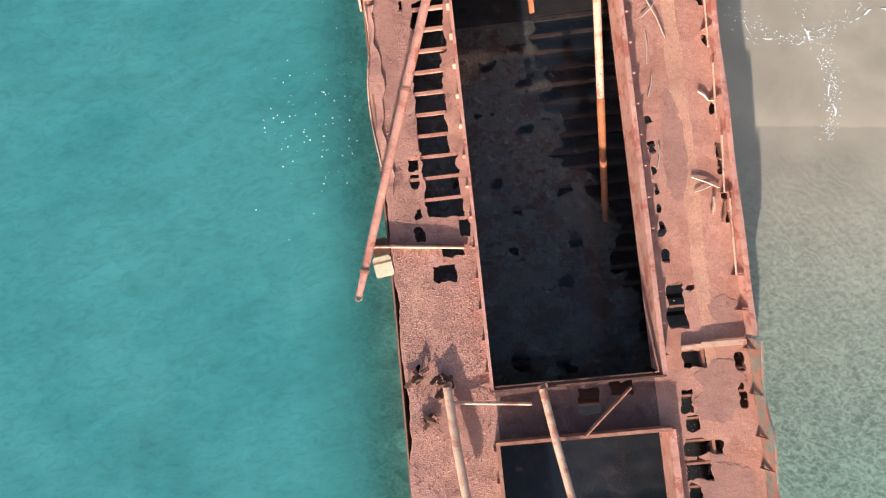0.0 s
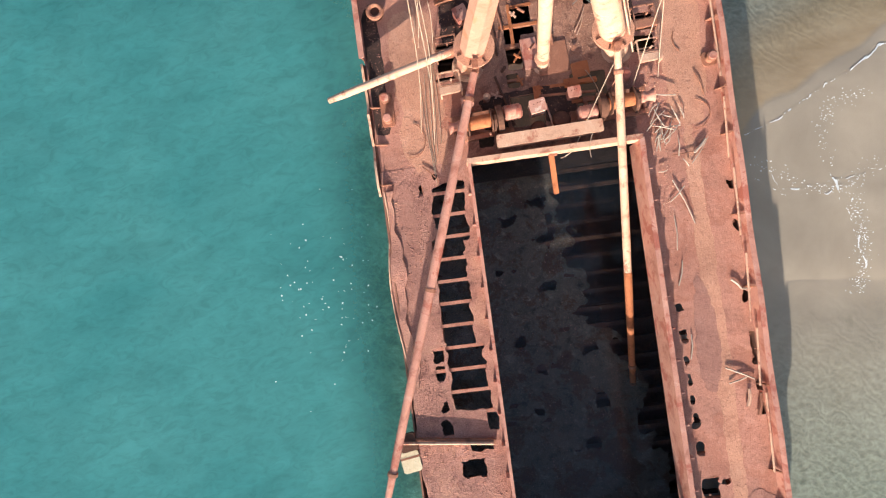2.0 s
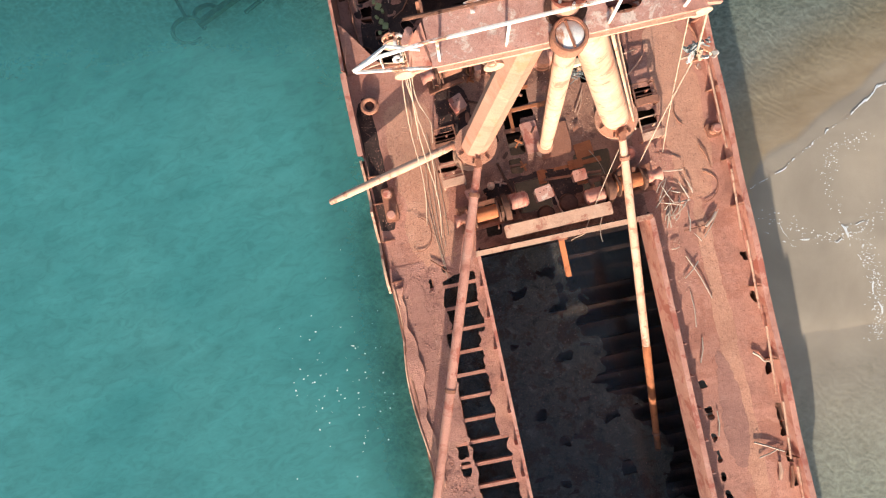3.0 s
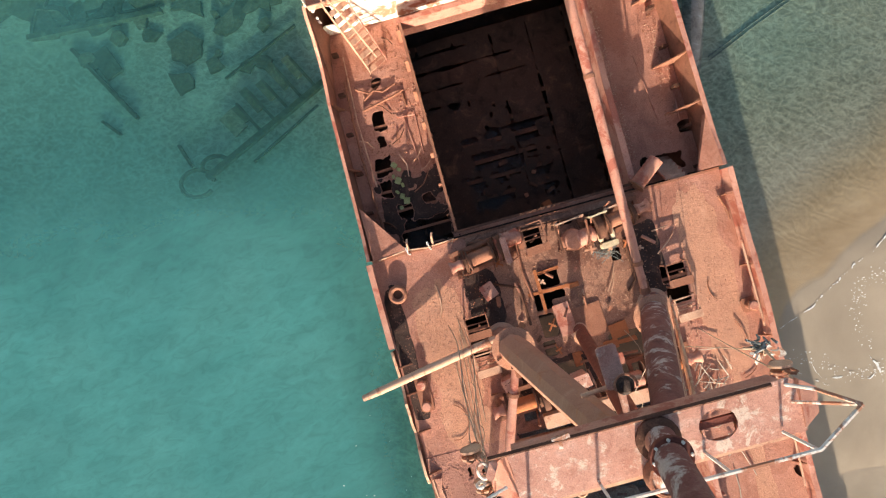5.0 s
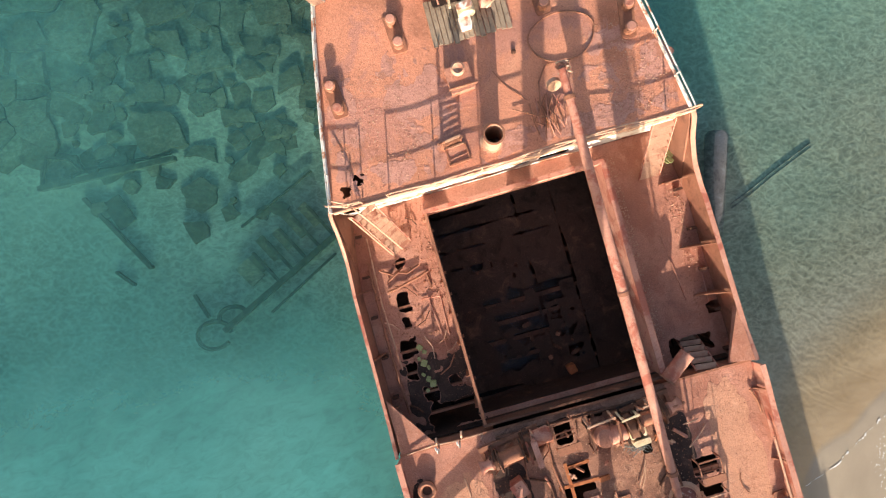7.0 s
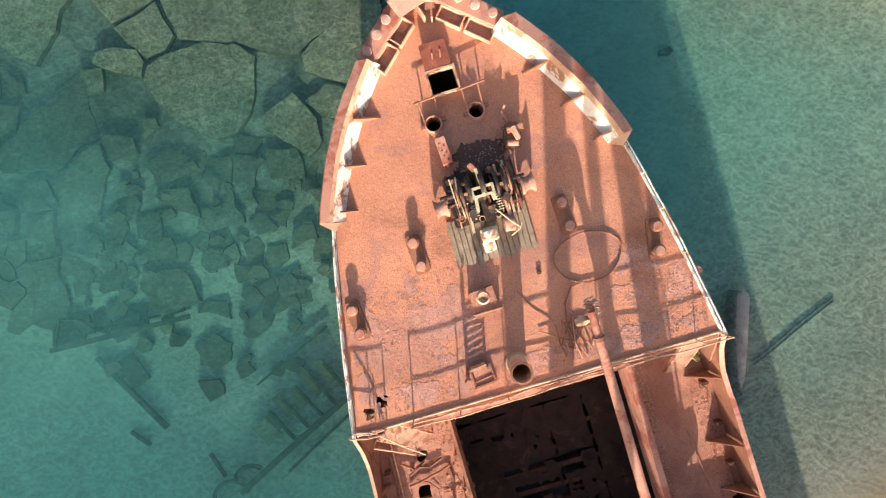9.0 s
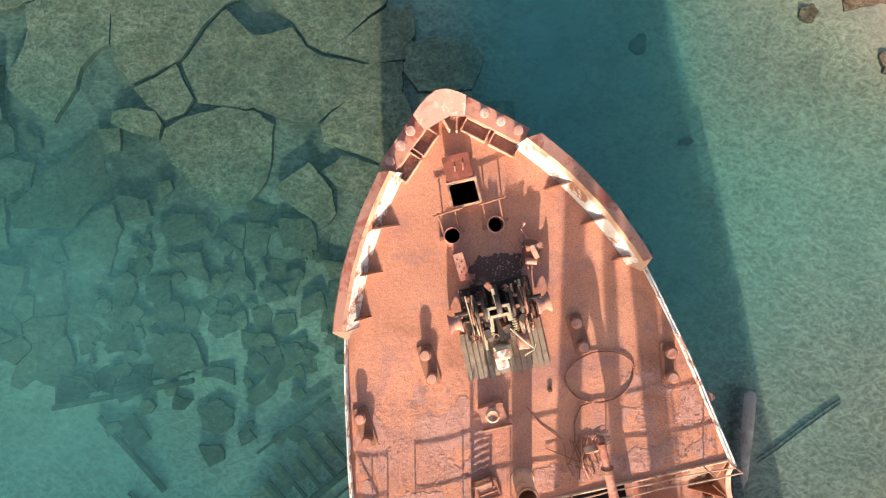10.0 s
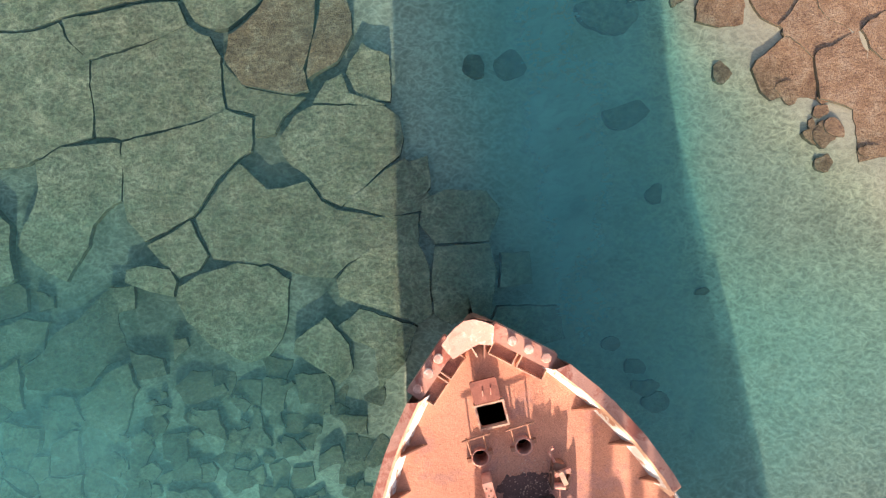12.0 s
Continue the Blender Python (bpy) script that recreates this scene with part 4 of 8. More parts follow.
# inside of the holds: flooded tank top, floors, sides and bulkheads
def tank_field(x, y):
    s = np.minimum(half(x, y, 0.4), 1.0 + 0 * x)
    bare = 1.45 - 0.15 * y + 0.6 * fbm(x, y, 2.2, 91, 3) + 0.5 * fbm(x, y, 0.7, 92, 4) + 0.3 * fbm(x, y, 0.25, 93, 3)
    gap = smooth(1.35, 1.0, np.abs(y - 5.0) / 8) * (y < 9.4)
    s = np.minimum(s, np.where(gap > 0.5, bare + 0.35 + 0.95 * smooth(5, 0, y) - x, 1.0))
    s = minus_holes(x, y, s, [(-0.65, 0.0, 8.2, 8.5), (-0.6, 0.25, 6.9, 7.2), (0.35, 1.15, 4.3, 4.55), (0.0, 0.35, 4.1, 4.3), (0.3, 0.8, 5.6, 5.8), (-0.4, 0.0, 5.4, 5.55), (0.7, 1.1, 3.0, 3.3), (-1.2, -0.9, 1.1, 1.3), (0.4, 0.9, -0.2, 0.1), (1.0, 1.3, 1.2, 1.6), (-1.6, -1.3, 3.5, 3.7), (-1.9, -1.2, 6.0, 6.12), (-0.9, -0.6, 2.5, 2.7), (0.1, 0.25, 7.3, 7.8), (-1.5, -1.0, 7.7, 7.95), (0.9, 1.3, 6.1, 6.35), (-0.2, 0.3, 2.0, 2.15)], 98, 0.26)
    s = np.minimum(s, 0.62 - fbm(x, y, 1.3, 95, 4) - 0.1 * fbm(x, y, 0.3, 96, 2))
    return s


# end floors are coloured darker than the middle one, for the holds' gloom
for y0, y1, m, lab in ((-12.0, -3.5, M_BLACK, "rusted hold floor under water, hold shade in its colour"), (-3.46, 9.3, M_HOLD, "silt-covered hold floor, rusted through"), (9.32, 12.5, M_TANK, "rusted floor at the hold's forward end, hold shade in its colour")):
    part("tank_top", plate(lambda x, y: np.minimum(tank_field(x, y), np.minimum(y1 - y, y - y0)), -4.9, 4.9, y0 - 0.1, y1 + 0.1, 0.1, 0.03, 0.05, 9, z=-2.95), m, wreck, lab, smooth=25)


def fore_tank_field(x, y):
    """Floor plates between the frames, parted along their seams and rusted through amidships."""
    s = np.minimum(half(x, y, 0.4), np.minimum(y - 15.4, 1.0))
    row = (y - 15.6) / 0.6
    across = np.abs(row - np.round(row)) * 0.6 + 0.05 * fbm(x, y, 0.5, 311, 3)
    col = (x - 0.3) / 1.25
    along = np.abs(col - np.round(col)) * 1.25 + 0.04 * fbm(x, y, 0.5, 312, 3)
    s = np.minimum(s, across - 0.01 + 0.10 * fbm(x, y, 1.4, 313, 2))
    s = np.minimum(s, along - 0.02 + 0.05 * fbm(x, y, 1.6, 314, 2))
    s = minus_holes(x, y, s, [(-1.5, -0.3, 18.3, 18.65), (0.3, 0.9, 18.1, 18.5), (-1.2, 0.1, 17.5, 17.9), (0.45, 1.4, 17.4, 17.75), (-0.9, 0.2, 16.9, 17.25), (-1.7, -1.1, 16.9, 17.2), (0.5, 1.1, 16.7, 17.0), (-1.6, -0.2, 16.2, 16.5), (0.1, 0.5, 16.1, 16.4), (0.8, 1.3, 16.1, 16.4), (-0.2, 0.2, 19.2, 19.4), (-1.6, -1.2, 19.6, 19.8)], 315, 0.30, 0.16)
    return s


part("tank_top", plate(fore_tank_field, -4.9, 4.9, 15.3, 22, 0.07, 0.02, 0.07, 9, z=-2.74), M_TANK, wreck, "rusted floor plates parted along their seams, hold shade in their colour", smooth=25)
for u in np.arange(-9.9, 22, 0.6):
    top = -2.99 if u < 15.3 else -2.80
    part("floor_frame", Shape().box((0, u, top - 0.26), (9.0, 0.06, 0.5)).box((0, u, top), (9.0, 0.14, 0.025)), M_DARK, wreck)
for u, lo, hi, m in ((12.6, -4.2, -0.24, M_BLACK), (15.42, -4.2, -0.53, M_DARK), (24.5, -4.2, 0.9, M_DARK), (-3.5, -4.2, -0.04, M_DARK)):
    part("hold_bulkhead", Shape().box((0, u, (lo + hi) / 2), (9.5 if u < 20 else 6.4, 0.06, hi - lo)), M_BLACK if u > 15 else m, wreck)
for side in (-1, 1):
    for u in np.arange(-9.6, 22, 1.2):
        part("side_frame", Shape().box((side * (breadth(u, 0.5) - 0.14), u, -2.2), (0.18, 0.08, 3.2)), M_DARK, wreck)

# break of the winch deck towards the well, and the forecastle's white front
part("deck_break", Shape().box((-3.65, 15.33, -0.45), (2.7, 0.05, 0.84)).box((3.7, 15.33, -0.45), (2.7, 0.05, 0.84)).box((0, 15.36, 0.0), (10.0, 0.06, 0.05)), M_RUST, wreck)


def front_field(x, y):
    s = np.minimum(rect(x, y, -4.68, 4.68, -0.86, 1.14), 1.0)
    return minus_holes(x, y, s, [(0.3, 0.7, -0.25, 0.15), (0.95, 1.75, -0.3, 0.3), (-1.0, -0.8, -0.3, -0.15), (-4.6, -4.15, -0.2, 0.9)], 80, 0.1)


front = plate(front_field, -4.75, 4.75, -0.9, 1.2, 0.07, 0.03, 0.01, 10)
front.v = [(x, 22.26 - z, y) for x, y, z in front.v]
front.f = [tuple(reversed(f)) for f in front.f]
part("forecastle_front", front, M_WHITE, wreck, "white-painted bulkhead with rust holes", smooth=25)
part("forecastle_inside", Shape().box((0, 23.4, 0.3), (9.0, 0.05, 1.55)), M_DARK, wreck)
part("deck_edge", Shape().tube((-4.7, 22.24, 1.17), (4.7, 22.24, 1.17), 0.035).box((0, 22.22, 1.08), (9.4, 0.03, 0.16)), M_PALE, wreck)


# ---- bulwarks ----
def bulwark(side, us, low, high, lean, cap, mat, capmat, name="bulwark", label=""):
    """An upright plate along the deck edge with a cap rail; lean is outwards."""
    foot = [(side * (breadth(u) - 0.04), u, low(u)) for u in us]
    head = [(side * (breadth(u) - 0.04 + lean), u, high(u)) for u in us]
    s = Shape()
    if side > 0:
        s.ribbon(foot, head, 0.025)
    else:
        s.ribbon(head, foot, 0.025)
    ob = part(name, s, mat, wreck, label)
    if cap:
        c = Shape()
        c.ribbon([(p[0] - cap / 2, p[1], p[2] + 0.015) for p in head], [(p[0] + cap / 2, p[1], p[2] + 0.015) for p in head], 0.03)
        part("cap_rail", c, capmat, ob)
    return ob


def stay(side, u, foot_in, low, high, lean, mat, parent):
    """A triangular plate that props the bulwark from inside."""
    b = side * (breadth(u) - 0.06)
    s = Shape().add([(b, u - 0.015, low), (b - side * foot_in, u - 0.015, low), (b + side * lean, u - 0.015, high), (b, u + 0.015, low), (b - side * foot_in, u + 0.015, low), (b + side * lean, u + 0.015, high)],
                    [(0, 1, 2), (5, 4, 3), (0, 3, 4, 1), (1, 4, 5, 2), (2, 5, 3, 0)])
    return part("bulwark_stay", s, mat, parent)


star = bulwark(1, span(-1.9, 15.3, 0.43), lambda u: 0.0, lambda u: 0.42 + 0.03 * math.sin(u * 1.7), 0.07, 0.15, M_PINK, M_PINK, label="battered rust-pink starboard bulwark")
for u in (14.6, 12.6, 10.6, 9.3, 7.0, 4.95, 2.2, -0.2, -1.2):
    stay(1, u, 0.17, 0.0, 0.38, 0.06, M_RUST, star)
for u0, u1 in ((13.3, 10.9), (10.3, 8.6), (8.3, 6.4), (5.9, 4.0), (3.8, 2.2), (2.0, -0.2)):
    w = 0.05 * math.sin(u0 * 3)
    part("loose_pipe", Shape().tube((breadth(u0) - 0.12, u0, 0.30), (breadth(u1) - 0.16 + w, u1, 0.26 + w), 0.03, seg=8), M_PALE, star, "cream-painted pipe along the rail")
aft_star = bulwark(1, span(-9.0, -2.0, 0.5), lambda u: -0.1, lambda u: 0.50 + 0.10 * math.sin(u * 2.3) + 0.05 * math.sin(u * 5.1), 0.09, 0.06, M_GREEN, M_GREEN, label="bent grey-green bulwark plate leaning outward")
for u in (-2.3, -3.6, -4.8, -5.7):
    stay(1, u, 0.10, 0.0, 0.45, 0.12, M_RUST, aft_star)
bulwark(-1, span(12.9, 15.3, 0.3), lambda u: 0.0, lambda u: 0.40, 0.04, 0.16, M_PINK, M_PINK, label="short length of pink port bulwark")
torn = bulwark(-1, span(8.9, 12.8, 0.3), lambda u: -0.05, lambda u: 0.10 + 0.09 * math.sin(u * 4.1) + 0.05 * math.sin(u * 9), 0.10, 0.07, M_DARK, M_PALE, label="torn and folded port bulwark plate")
for u in (9.2, 10.4, 11.5, 12.3):
    stay(-1, u, 0.35, 0.0, 0.2, 0.05, M_RUST, torn)
fold = Shape()
fu = span(3.2, 9.0, 0.29)
fold.ribbon([(-5.02 - 0.10 * math.sin(u * 1.3), u, -0.05 + 0.05 * math.sin(u * 3)) for u in fu], [(-4.68 + 0.08 * math.sin(u * 2.1) + 0.05 * math.sin(u * 7), u, 0.05 + 0.02 * math.sin(u * 5)) for u in fu], -0.02)
part("folded_plate", fold, M_FLAKY, wreck, "sagging side plate folded outward")
edge = Shape().path([(-5.03 - 0.10 * math.sin(u * 1.3), u, 0.0 + 0.05 * math.sin(u * 3)) for u in fu], 0.025)
part("bent_rail", edge, M_PALE, wreck)

well_top = lambda u: float(np.interp(u, [15.3, 16.2, 20.3, 21.0, 21.6, 22.1, 22.4], [0.30, 0.16, 0.12, 0.25, 0.62, 1.12, 1.18]))
for side in (-1, 1):
    w = bulwark(side, span(15.4, 22.3, 0.23), lambda u: WELL, well_top, 0.05, 0.09 if side < 0 else 0.13, M_HULL if side < 0 else M_RUST, M_PINK, label="rusted well deck bulwark with pale cap")
    for u in (17.3, 18.7, 20.66) if side > 0 else (16.5, 18.1, 20.0):
        stay(side, u, 0.62 if side > 0 else 0.22, WELL, 0.08, 0.04, M_RUST, w)
    if side > 0:
        s = Shape().add([(5.0, 15.42, 0.3), (5.0, 16.9, 0.12), (4.45, 15.42, -0.02), (5.0, 15.42, -0.1), (5.0, 16.9, -0.1), (4.45, 15.42, -0.1)], [(0, 2, 1), (3, 4, 5), (0, 1, 4, 3), (1, 2, 5, 4), (2, 0, 3, 5)])
        part("corner_plate", s, M_DECK, wreck)
    else:
        s = Shape().add([(-4.97, 15.38, 0.02), (-4.97, 16.95, 0.0), (-3.92, 15.38, 0.0), (-4.97, 15.38, -0.04), (-4.97, 16.95, -0.04), (-3.92, 15.38, -0.04)], [(0, 1, 2), (3, 5, 4), (0, 3, 4, 1), (1, 4, 5, 2), (2, 5, 3, 0)])
        part("corner_plate", s, M_DECK, wreck)


# bow bulwark: flared plate, white inside, with a broad rounded rim
def bow_bulwark(side):
    us = [27.55, 27.9, 28.4, 28.9, 29.4, 29.9, 30.3, 30.7, 31.0]
    # the flare grows towards the aft end
    wide = lambda u: float(np.interp(u, [27.5, 31.1], [0.0, 1.0]))
    flare = 0.09 if side > 0 else 0.19
    foot = [(side * (breadth(u) - 0.36 - 0.18 * wide(u) + 0.4 * (flare - 0.09)), u - 0.05, 1.15) for u in us]
    mid = [(side * (breadth(u) - 0.20 - 0.17 * wide(u) + flare - 0.09), u - 0.02, 1.62) for u in us]
    lip = [(side * (breadth(u) - 0.15 - 0.14 * wide(u) + flare - 0.09), u, 1.80) for u in us]
    out = [(side * (breadth(u) + flare - (flare - 0.08) * wide(u)), u + 0.04, 1.75) for u in us]
    skirt = [(side * (breadth(u) - 0.02), u + 0.02, 1.10) for u in us]
    flip = side < 0
    ob = None
    for name, a, b, m in (("bulwark", foot, mid, M_WHITE), ("bulwark_lip", mid, lip, M_PALE), ("cap_rail", lip, out, M_PINK), ("bulwark_skirt", out, skirt, M_HULL)):
        s = Shape()
        s.ribbon(*((b, a) if flip else (a, b)), 0.02)
        p = part(name, s, m, wreck if ob is None else ob, "chalk-white inner face of the bow bulwark" if ob is None else "")
        ob = ob or p
    for u in (27.72, 28.75, 29.78):
        b = side * (breadth(u) - 0.30)
        f = side * (breadth(u) - (0.66 + 0.13 * (u - 27.7)))
        s = Shape().add([(b, u - 0.02, 1.15), (f, u - 0.05, 1.15), (b, u - 0.02, 1.62), (b, u + 0.02, 1.15), (f, u - 0.01, 1.15), (b, u + 0.02, 1.62)], [(0, 1, 2), (5, 4, 3), (0, 3, 4, 1), (1, 4, 5, 2), (2, 5, 3, 0)])
        part("bulwark_stay", s, M_RUST, ob)
    end = Shape().ribbon([foot[0], mid[0]], [(lip[0][0], lip[0][1] - 0.25, 1.55), out[0]], 0.03)
    part("end_plate", end, M_PALE, ob)
    # mooring chocks with two boxed wells and three rollers on the low rim towards the stem
    chock = thing("fairlead", "row of mooring rollers set in a rusted bow chock", "fairlead", group="bow fairleads")
    p0, p1 = Vector((side * 1.66 - 0.08, 31.0, 1.15)), Vector((side * 0.42 - 0.12, 32.1, 1.15))
    d = (p1 - p0).normalized()
    nrm = Vector((side * abs(d.y), abs(d.x), 0))
    rz = math.degrees(math.atan2(d.y, d.x))
    base = Shape()
    mid_p = (p0 + p1) / 2
    base.box(tuple(mid_p + nrm * 0.12 + Vector((0, 0, 0.16))), ((p1 - p0).length, 0.42, 0.32), rz, bevel=0.03)
    part("chock_body", base, M_PINK, chock)
    for k in (0.14, 0.42, 0.68):
        q = p0.lerp(p1, k) + nrm * 0.14
        part("roller", Shape().lathe([(0.12, 0.0), (0.125, 0.08), (0.09, 0.11), (0.09, 0.17), (0.125, 0.2), (0.11, 0.23), (0.02, 0.24)], (q.x, q.y, 1.36), 14), M_TREE, chock, "pale worn mooring roller")
    for k0, k1 in ((0.02, 0.43), (0.50, 0.88)):
        q = p0.lerp(p1, (k0 + k1) / 2) - nrm * 0.26
        l = (p1 - p0).length * (k1 - k0)
        fr = Shape()
        for off, sz in (((0, 0.17), (l, 0.03)), ((0, -0.17), (l, 0.03)), ((l / 2, 0), (0.03, 0.34)), ((-l / 2, 0), (0.03, 0.34))):
            r = Matrix.Rotation(radians(rz), 3, "Z") @ Vector((off[0], off[1], 0))
            fr.box((q.x + r.x, q.y + r.y, 1.15 + 0.10), (sz[0], sz[1], 0.20), rz)
        part("chock_well", fr, M_PALE, chock)
        part("well_floor", Shape().box((q.x, q.y, 1.175), (l, 0.32, 0.02), rz), M_FLAKY, chock)


bow_bulwark(-1)
bow_bulwark(1)
stem = Shape()
sx = [-0.86, -0.68, -0.45, -0.2, 0.05, 0.28, 0.46]
stem.ribbon([(x, 32.62 - 0.75 * abs(x + 0.12) ** 1.7, 1.72) for x in sx], [(0.75 * x - 0.03, 31.98 - 0.25 * abs(x), 1.62) for x in sx], 0.04)
part("stem_plate", stem, M_TREE, wreck, "sun-bleached curved stem plate")
part("stem_bracket", Shape().box((-0.18, 31.9, 1.35), (0.04, 0.5, 0.4), 18).box((0.12, 31.85, 1.35), (0.04, 0.5, 0.4), -14), M_PALE, wreck)


# ---- mast, crosstree and derricks ----
def mast():
    t = thing("cargo_mast", "leaning bipod cargo mast with a box crosstree", "mast")
    legs = (((-2.03, 12.33, -0.02), (-1.2, 12.25, 8.4), 0.36, 0.24, M_LEG), ((2.27, 12.18, -0.02), (-0.60, 12.25, 8.4), 0.34, 0.23, M_PALE), ((0.12, 12.03, -0.02), (-0.9, 11.9, 8.62), 0.17, 0.15, M_PALE))
    for p0, p1, r0, r1, m in legs:
        a, b = Vector(p0), Vector(p1)
        leg = part("mast_leg", Shape().path([a, a.lerp(b, 0.33), a.lerp(b, 0.66), b], [r0, r0, (r0 + r1) / 2, r1], 8 if p0[0] < 0 else 16), m, t, "tapered eight-sided leg in faded paint" if p0[0] < 0 else "tapered tubular leg in faded paint", 30)
        # flaking maroon half skin paints the side turned from the sun darker
        if p0[0] > 0:
            part("shade_side_coat", shade_side_shell(a, b, r0, r1), M_RED if r0 > 0.3 else M_LID, leg, "flaking maroon skin colouring the leg's shaded side")
        part("foot_ring", Shape().lathe([(r0 + 0.10, 0), (r0 + 0.11, 0.04), (r0 + 0.02, 0.07), (r0, 0.12)], p0, 20), M_PALE, leg)
        if r0 > 0.3:
            c = a.lerp(b, 0.177) + Vector((0.02, -0.03, 0))
            collar = part("collar", Shape().lathe([(0.30, -0.16), (0.50, -0.08), (0.55, -0.02), (0.55, 0.03), (0.30, 0.035)], tuple(c), 28), M_DUST, leg, "round sandy derrick collar")
            for q in (200, 250, 300):
                part("notch_plate", Shape().box((c.x + 0.44 * math.cos(radians(q)), c.y + 0.44 * math.sin(radians(q)), c.z + 0.045), (0.13, 0.05, 0.02), q), M_DARK, collar)
            part("gooseneck", Shape().tube((c.x - 0.05, c.y - 0.5, c.z + 0.02), (c.x - 0.05, c.y - 0.5, c.z + 0.35), 0.07).box((c.x - 0.05, c.y - 0.56, c.z + 0.28), (0.16, 0.2, 0.12), bevel=0.03), M_RUST, leg)
        else:
            c = a.lerp(b, 0.09)
            part("heel_disc", Shape().lathe([(0.15, -0.05), (0.21, -0.03), (0.22, 0.03), (0.15, 0.05)], (c.x - 0.03, c.y - 0.04, c.z), 20), M_DUST, leg, "pale round heel disc")
    # crosstree: a box girder with rounded ends and a lightening hole
    tree = part("crosstree", crosstree_box(), M_TREE, t, "pink-painted box girder with peeling coat")
    part("side_plate", Shape().box((-0.89, 11.965, 8.37), (3.3, 0.025, 0.30), 0, 0, 1.7), M_PINK, tree)
    part("side_plate", Shape().box((-0.89, 12.565, 8.37), (3.3, 0.025, 0.30), 0, 0, 1.7), M_PINK, tree)
    part("hole_sill", Shape().box((-0.1, 12.28, 8.42), (0.5, 0.09, 0.05), 0, 0, 1.7), M_LID, tree, "dark red bar across the lightening hole")
    part("under_plate", Shape().box((-1.5, 12.26, 8.24), (2.1, 0.56, 0.02), 0, 0, 1.7), M_RUST, tree)
    part("edge_flange", Shape().box((-1.55, 11.90, 8.50), (2.0, 0.05, 0.03), 0, 0, 1.7).box((0.1, 11.90, 8.44), (1.3, 0.05, 0.03), 0, 0, 1.7), M_PALE, tree)
    for x in np.arange(-2.3, 0.75, 0.5):
        part("stiffener", Shape().box((x, 12.26, 8.28), (0.03, 0.58, 0.12)), M_RUST, tree)
    for x in (-2.58, 0.88):
        s = 1 if x > 0 else -1
        fin = Shape().add([(x, 11.98, 8.5), (x + s * 0.30, 12.02, 8.30), (x + s * 0.34, 12.34, 8.32), (x + s * 0.05, 12.56, 8.5), (x, 11.98, 8.42), (x + s * 0.30, 12.02, 8.22), (x + s * 0.34, 12.34, 8.24), (x + s * 0.05, 12.56, 8.42)],
                          [(0, 1, 2, 3) if s > 0 else (3, 2, 1, 0), (7, 6, 5, 4) if s > 0 else (4, 5, 6, 7), (0, 4, 5, 1), (1, 5, 6, 2), (2, 6, 7, 3), (3, 7, 4, 0)])
        part("end_head", fin, M_PINK, tree, "tapered end plate with sheave lugs")
        if s < 0:
            part("sheave_lug", Shape().box((x - 0.26, 12.42, 8.44), (0.1, 0.24, 0.16), -30, bevel=0.03), M_TREE, tree)
        if s > 0:
            continue
        part("shackle", Shape().path([(x + s * 0.36 + 0.07 * math.cos(q), 12.4 + 0.1 * math.sin(q), 8.42) for q in np.linspace(0, 6.28, 13)], 0.022, 6), M_WHITE, tree)
        part("shackle", Shape().path([(x + s * 0.44 + 0.05 * math.cos(q), 12.22, 8.36 + 0.08 * math.sin(q)) for q in np.linspace(0, 6.28, 13)], 0.022, 6), M_WHITE, tree)
    rail = Shape().path([(-3.52, 11.93, 9.05), (-3.2, 12.0, 9.12), (-2.6, 12.03, 9.14), (-0.9, 12.03, 9.15), (0.62, 12.03, 9.14), (1.22, 12.34, 9.05)], 0.024, 6)
    part("hand_rail", rail, M_WHITE, tree, "white pipe rail")
    for a, b in (((-3.52, 11.93, 9.05), (-3.1, 12.22, 8.85)), ((-3.1, 12.22, 8.85), (-2.72, 12.2, 8.55)), ((-3.5, 11.92, 9.03), (-2.62, 11.96, 8.52)), ((1.22, 12.34, 9.05), (0.95, 12.5, 8.75)), ((0.95, 12.5, 8.75), (0.78, 12.52, 8.46)), ((1.2, 12.34, 9.03), (0.8, 12.3, 8.45))):
        part("rail_strut", Shape().tube(a, b, 0.022, seg=6), M_WHITE, tree)
    for x in (-2.5, -1.65, -0.35, 0.6):
        part("rail_post", Shape().tube((x, 12.0, 8.5), (x, 12.03, 9.15), 0.02, seg=6), M_WHITE, tree)
    part("eye_bolt", Shape().path([(-1.86 + 0.06 * math.cos(q), 11.86 + 0.05 * math.sin(q), 8.44) for q in np.linspace(0, 6.28, 11)], 0.014, 5), M_PALE, tree)
    part("tee_lug", Shape().box((-1.95, 12.62, 8.58), (0.22, 0.05, 0.05), 8).box((-1.97, 12.56, 8.56), (0.05, 0.14, 0.05)), M_WHITE, tree)
    cap = part("pipe_collar", Shape().lathe([(0.19, -0.24), (0.235, -0.16), (0.235, -0.03), (0.215, 0.0), (0.185, 0.0), (0.18, -0.06), (0.18, -0.2)], (-0.9, 11.9, 8.72), 20, caps=False), M_RUST, t, "rusted collar round the capped leg")
    part("pipe_cap", Shape().lathe([(0.178, -0.12), (0.178, -0.03), (0.15, -0.015), (0.02, 0.0)], (-0.9, 11.9, 8.72), 20), M_WHITE, cap, "round white cap on the middle leg")
    part("cap_rib", Shape().box((-0.9, 11.9, 8.715), (0.03, 0.34, 0.03), 8), M_RUST, cap)
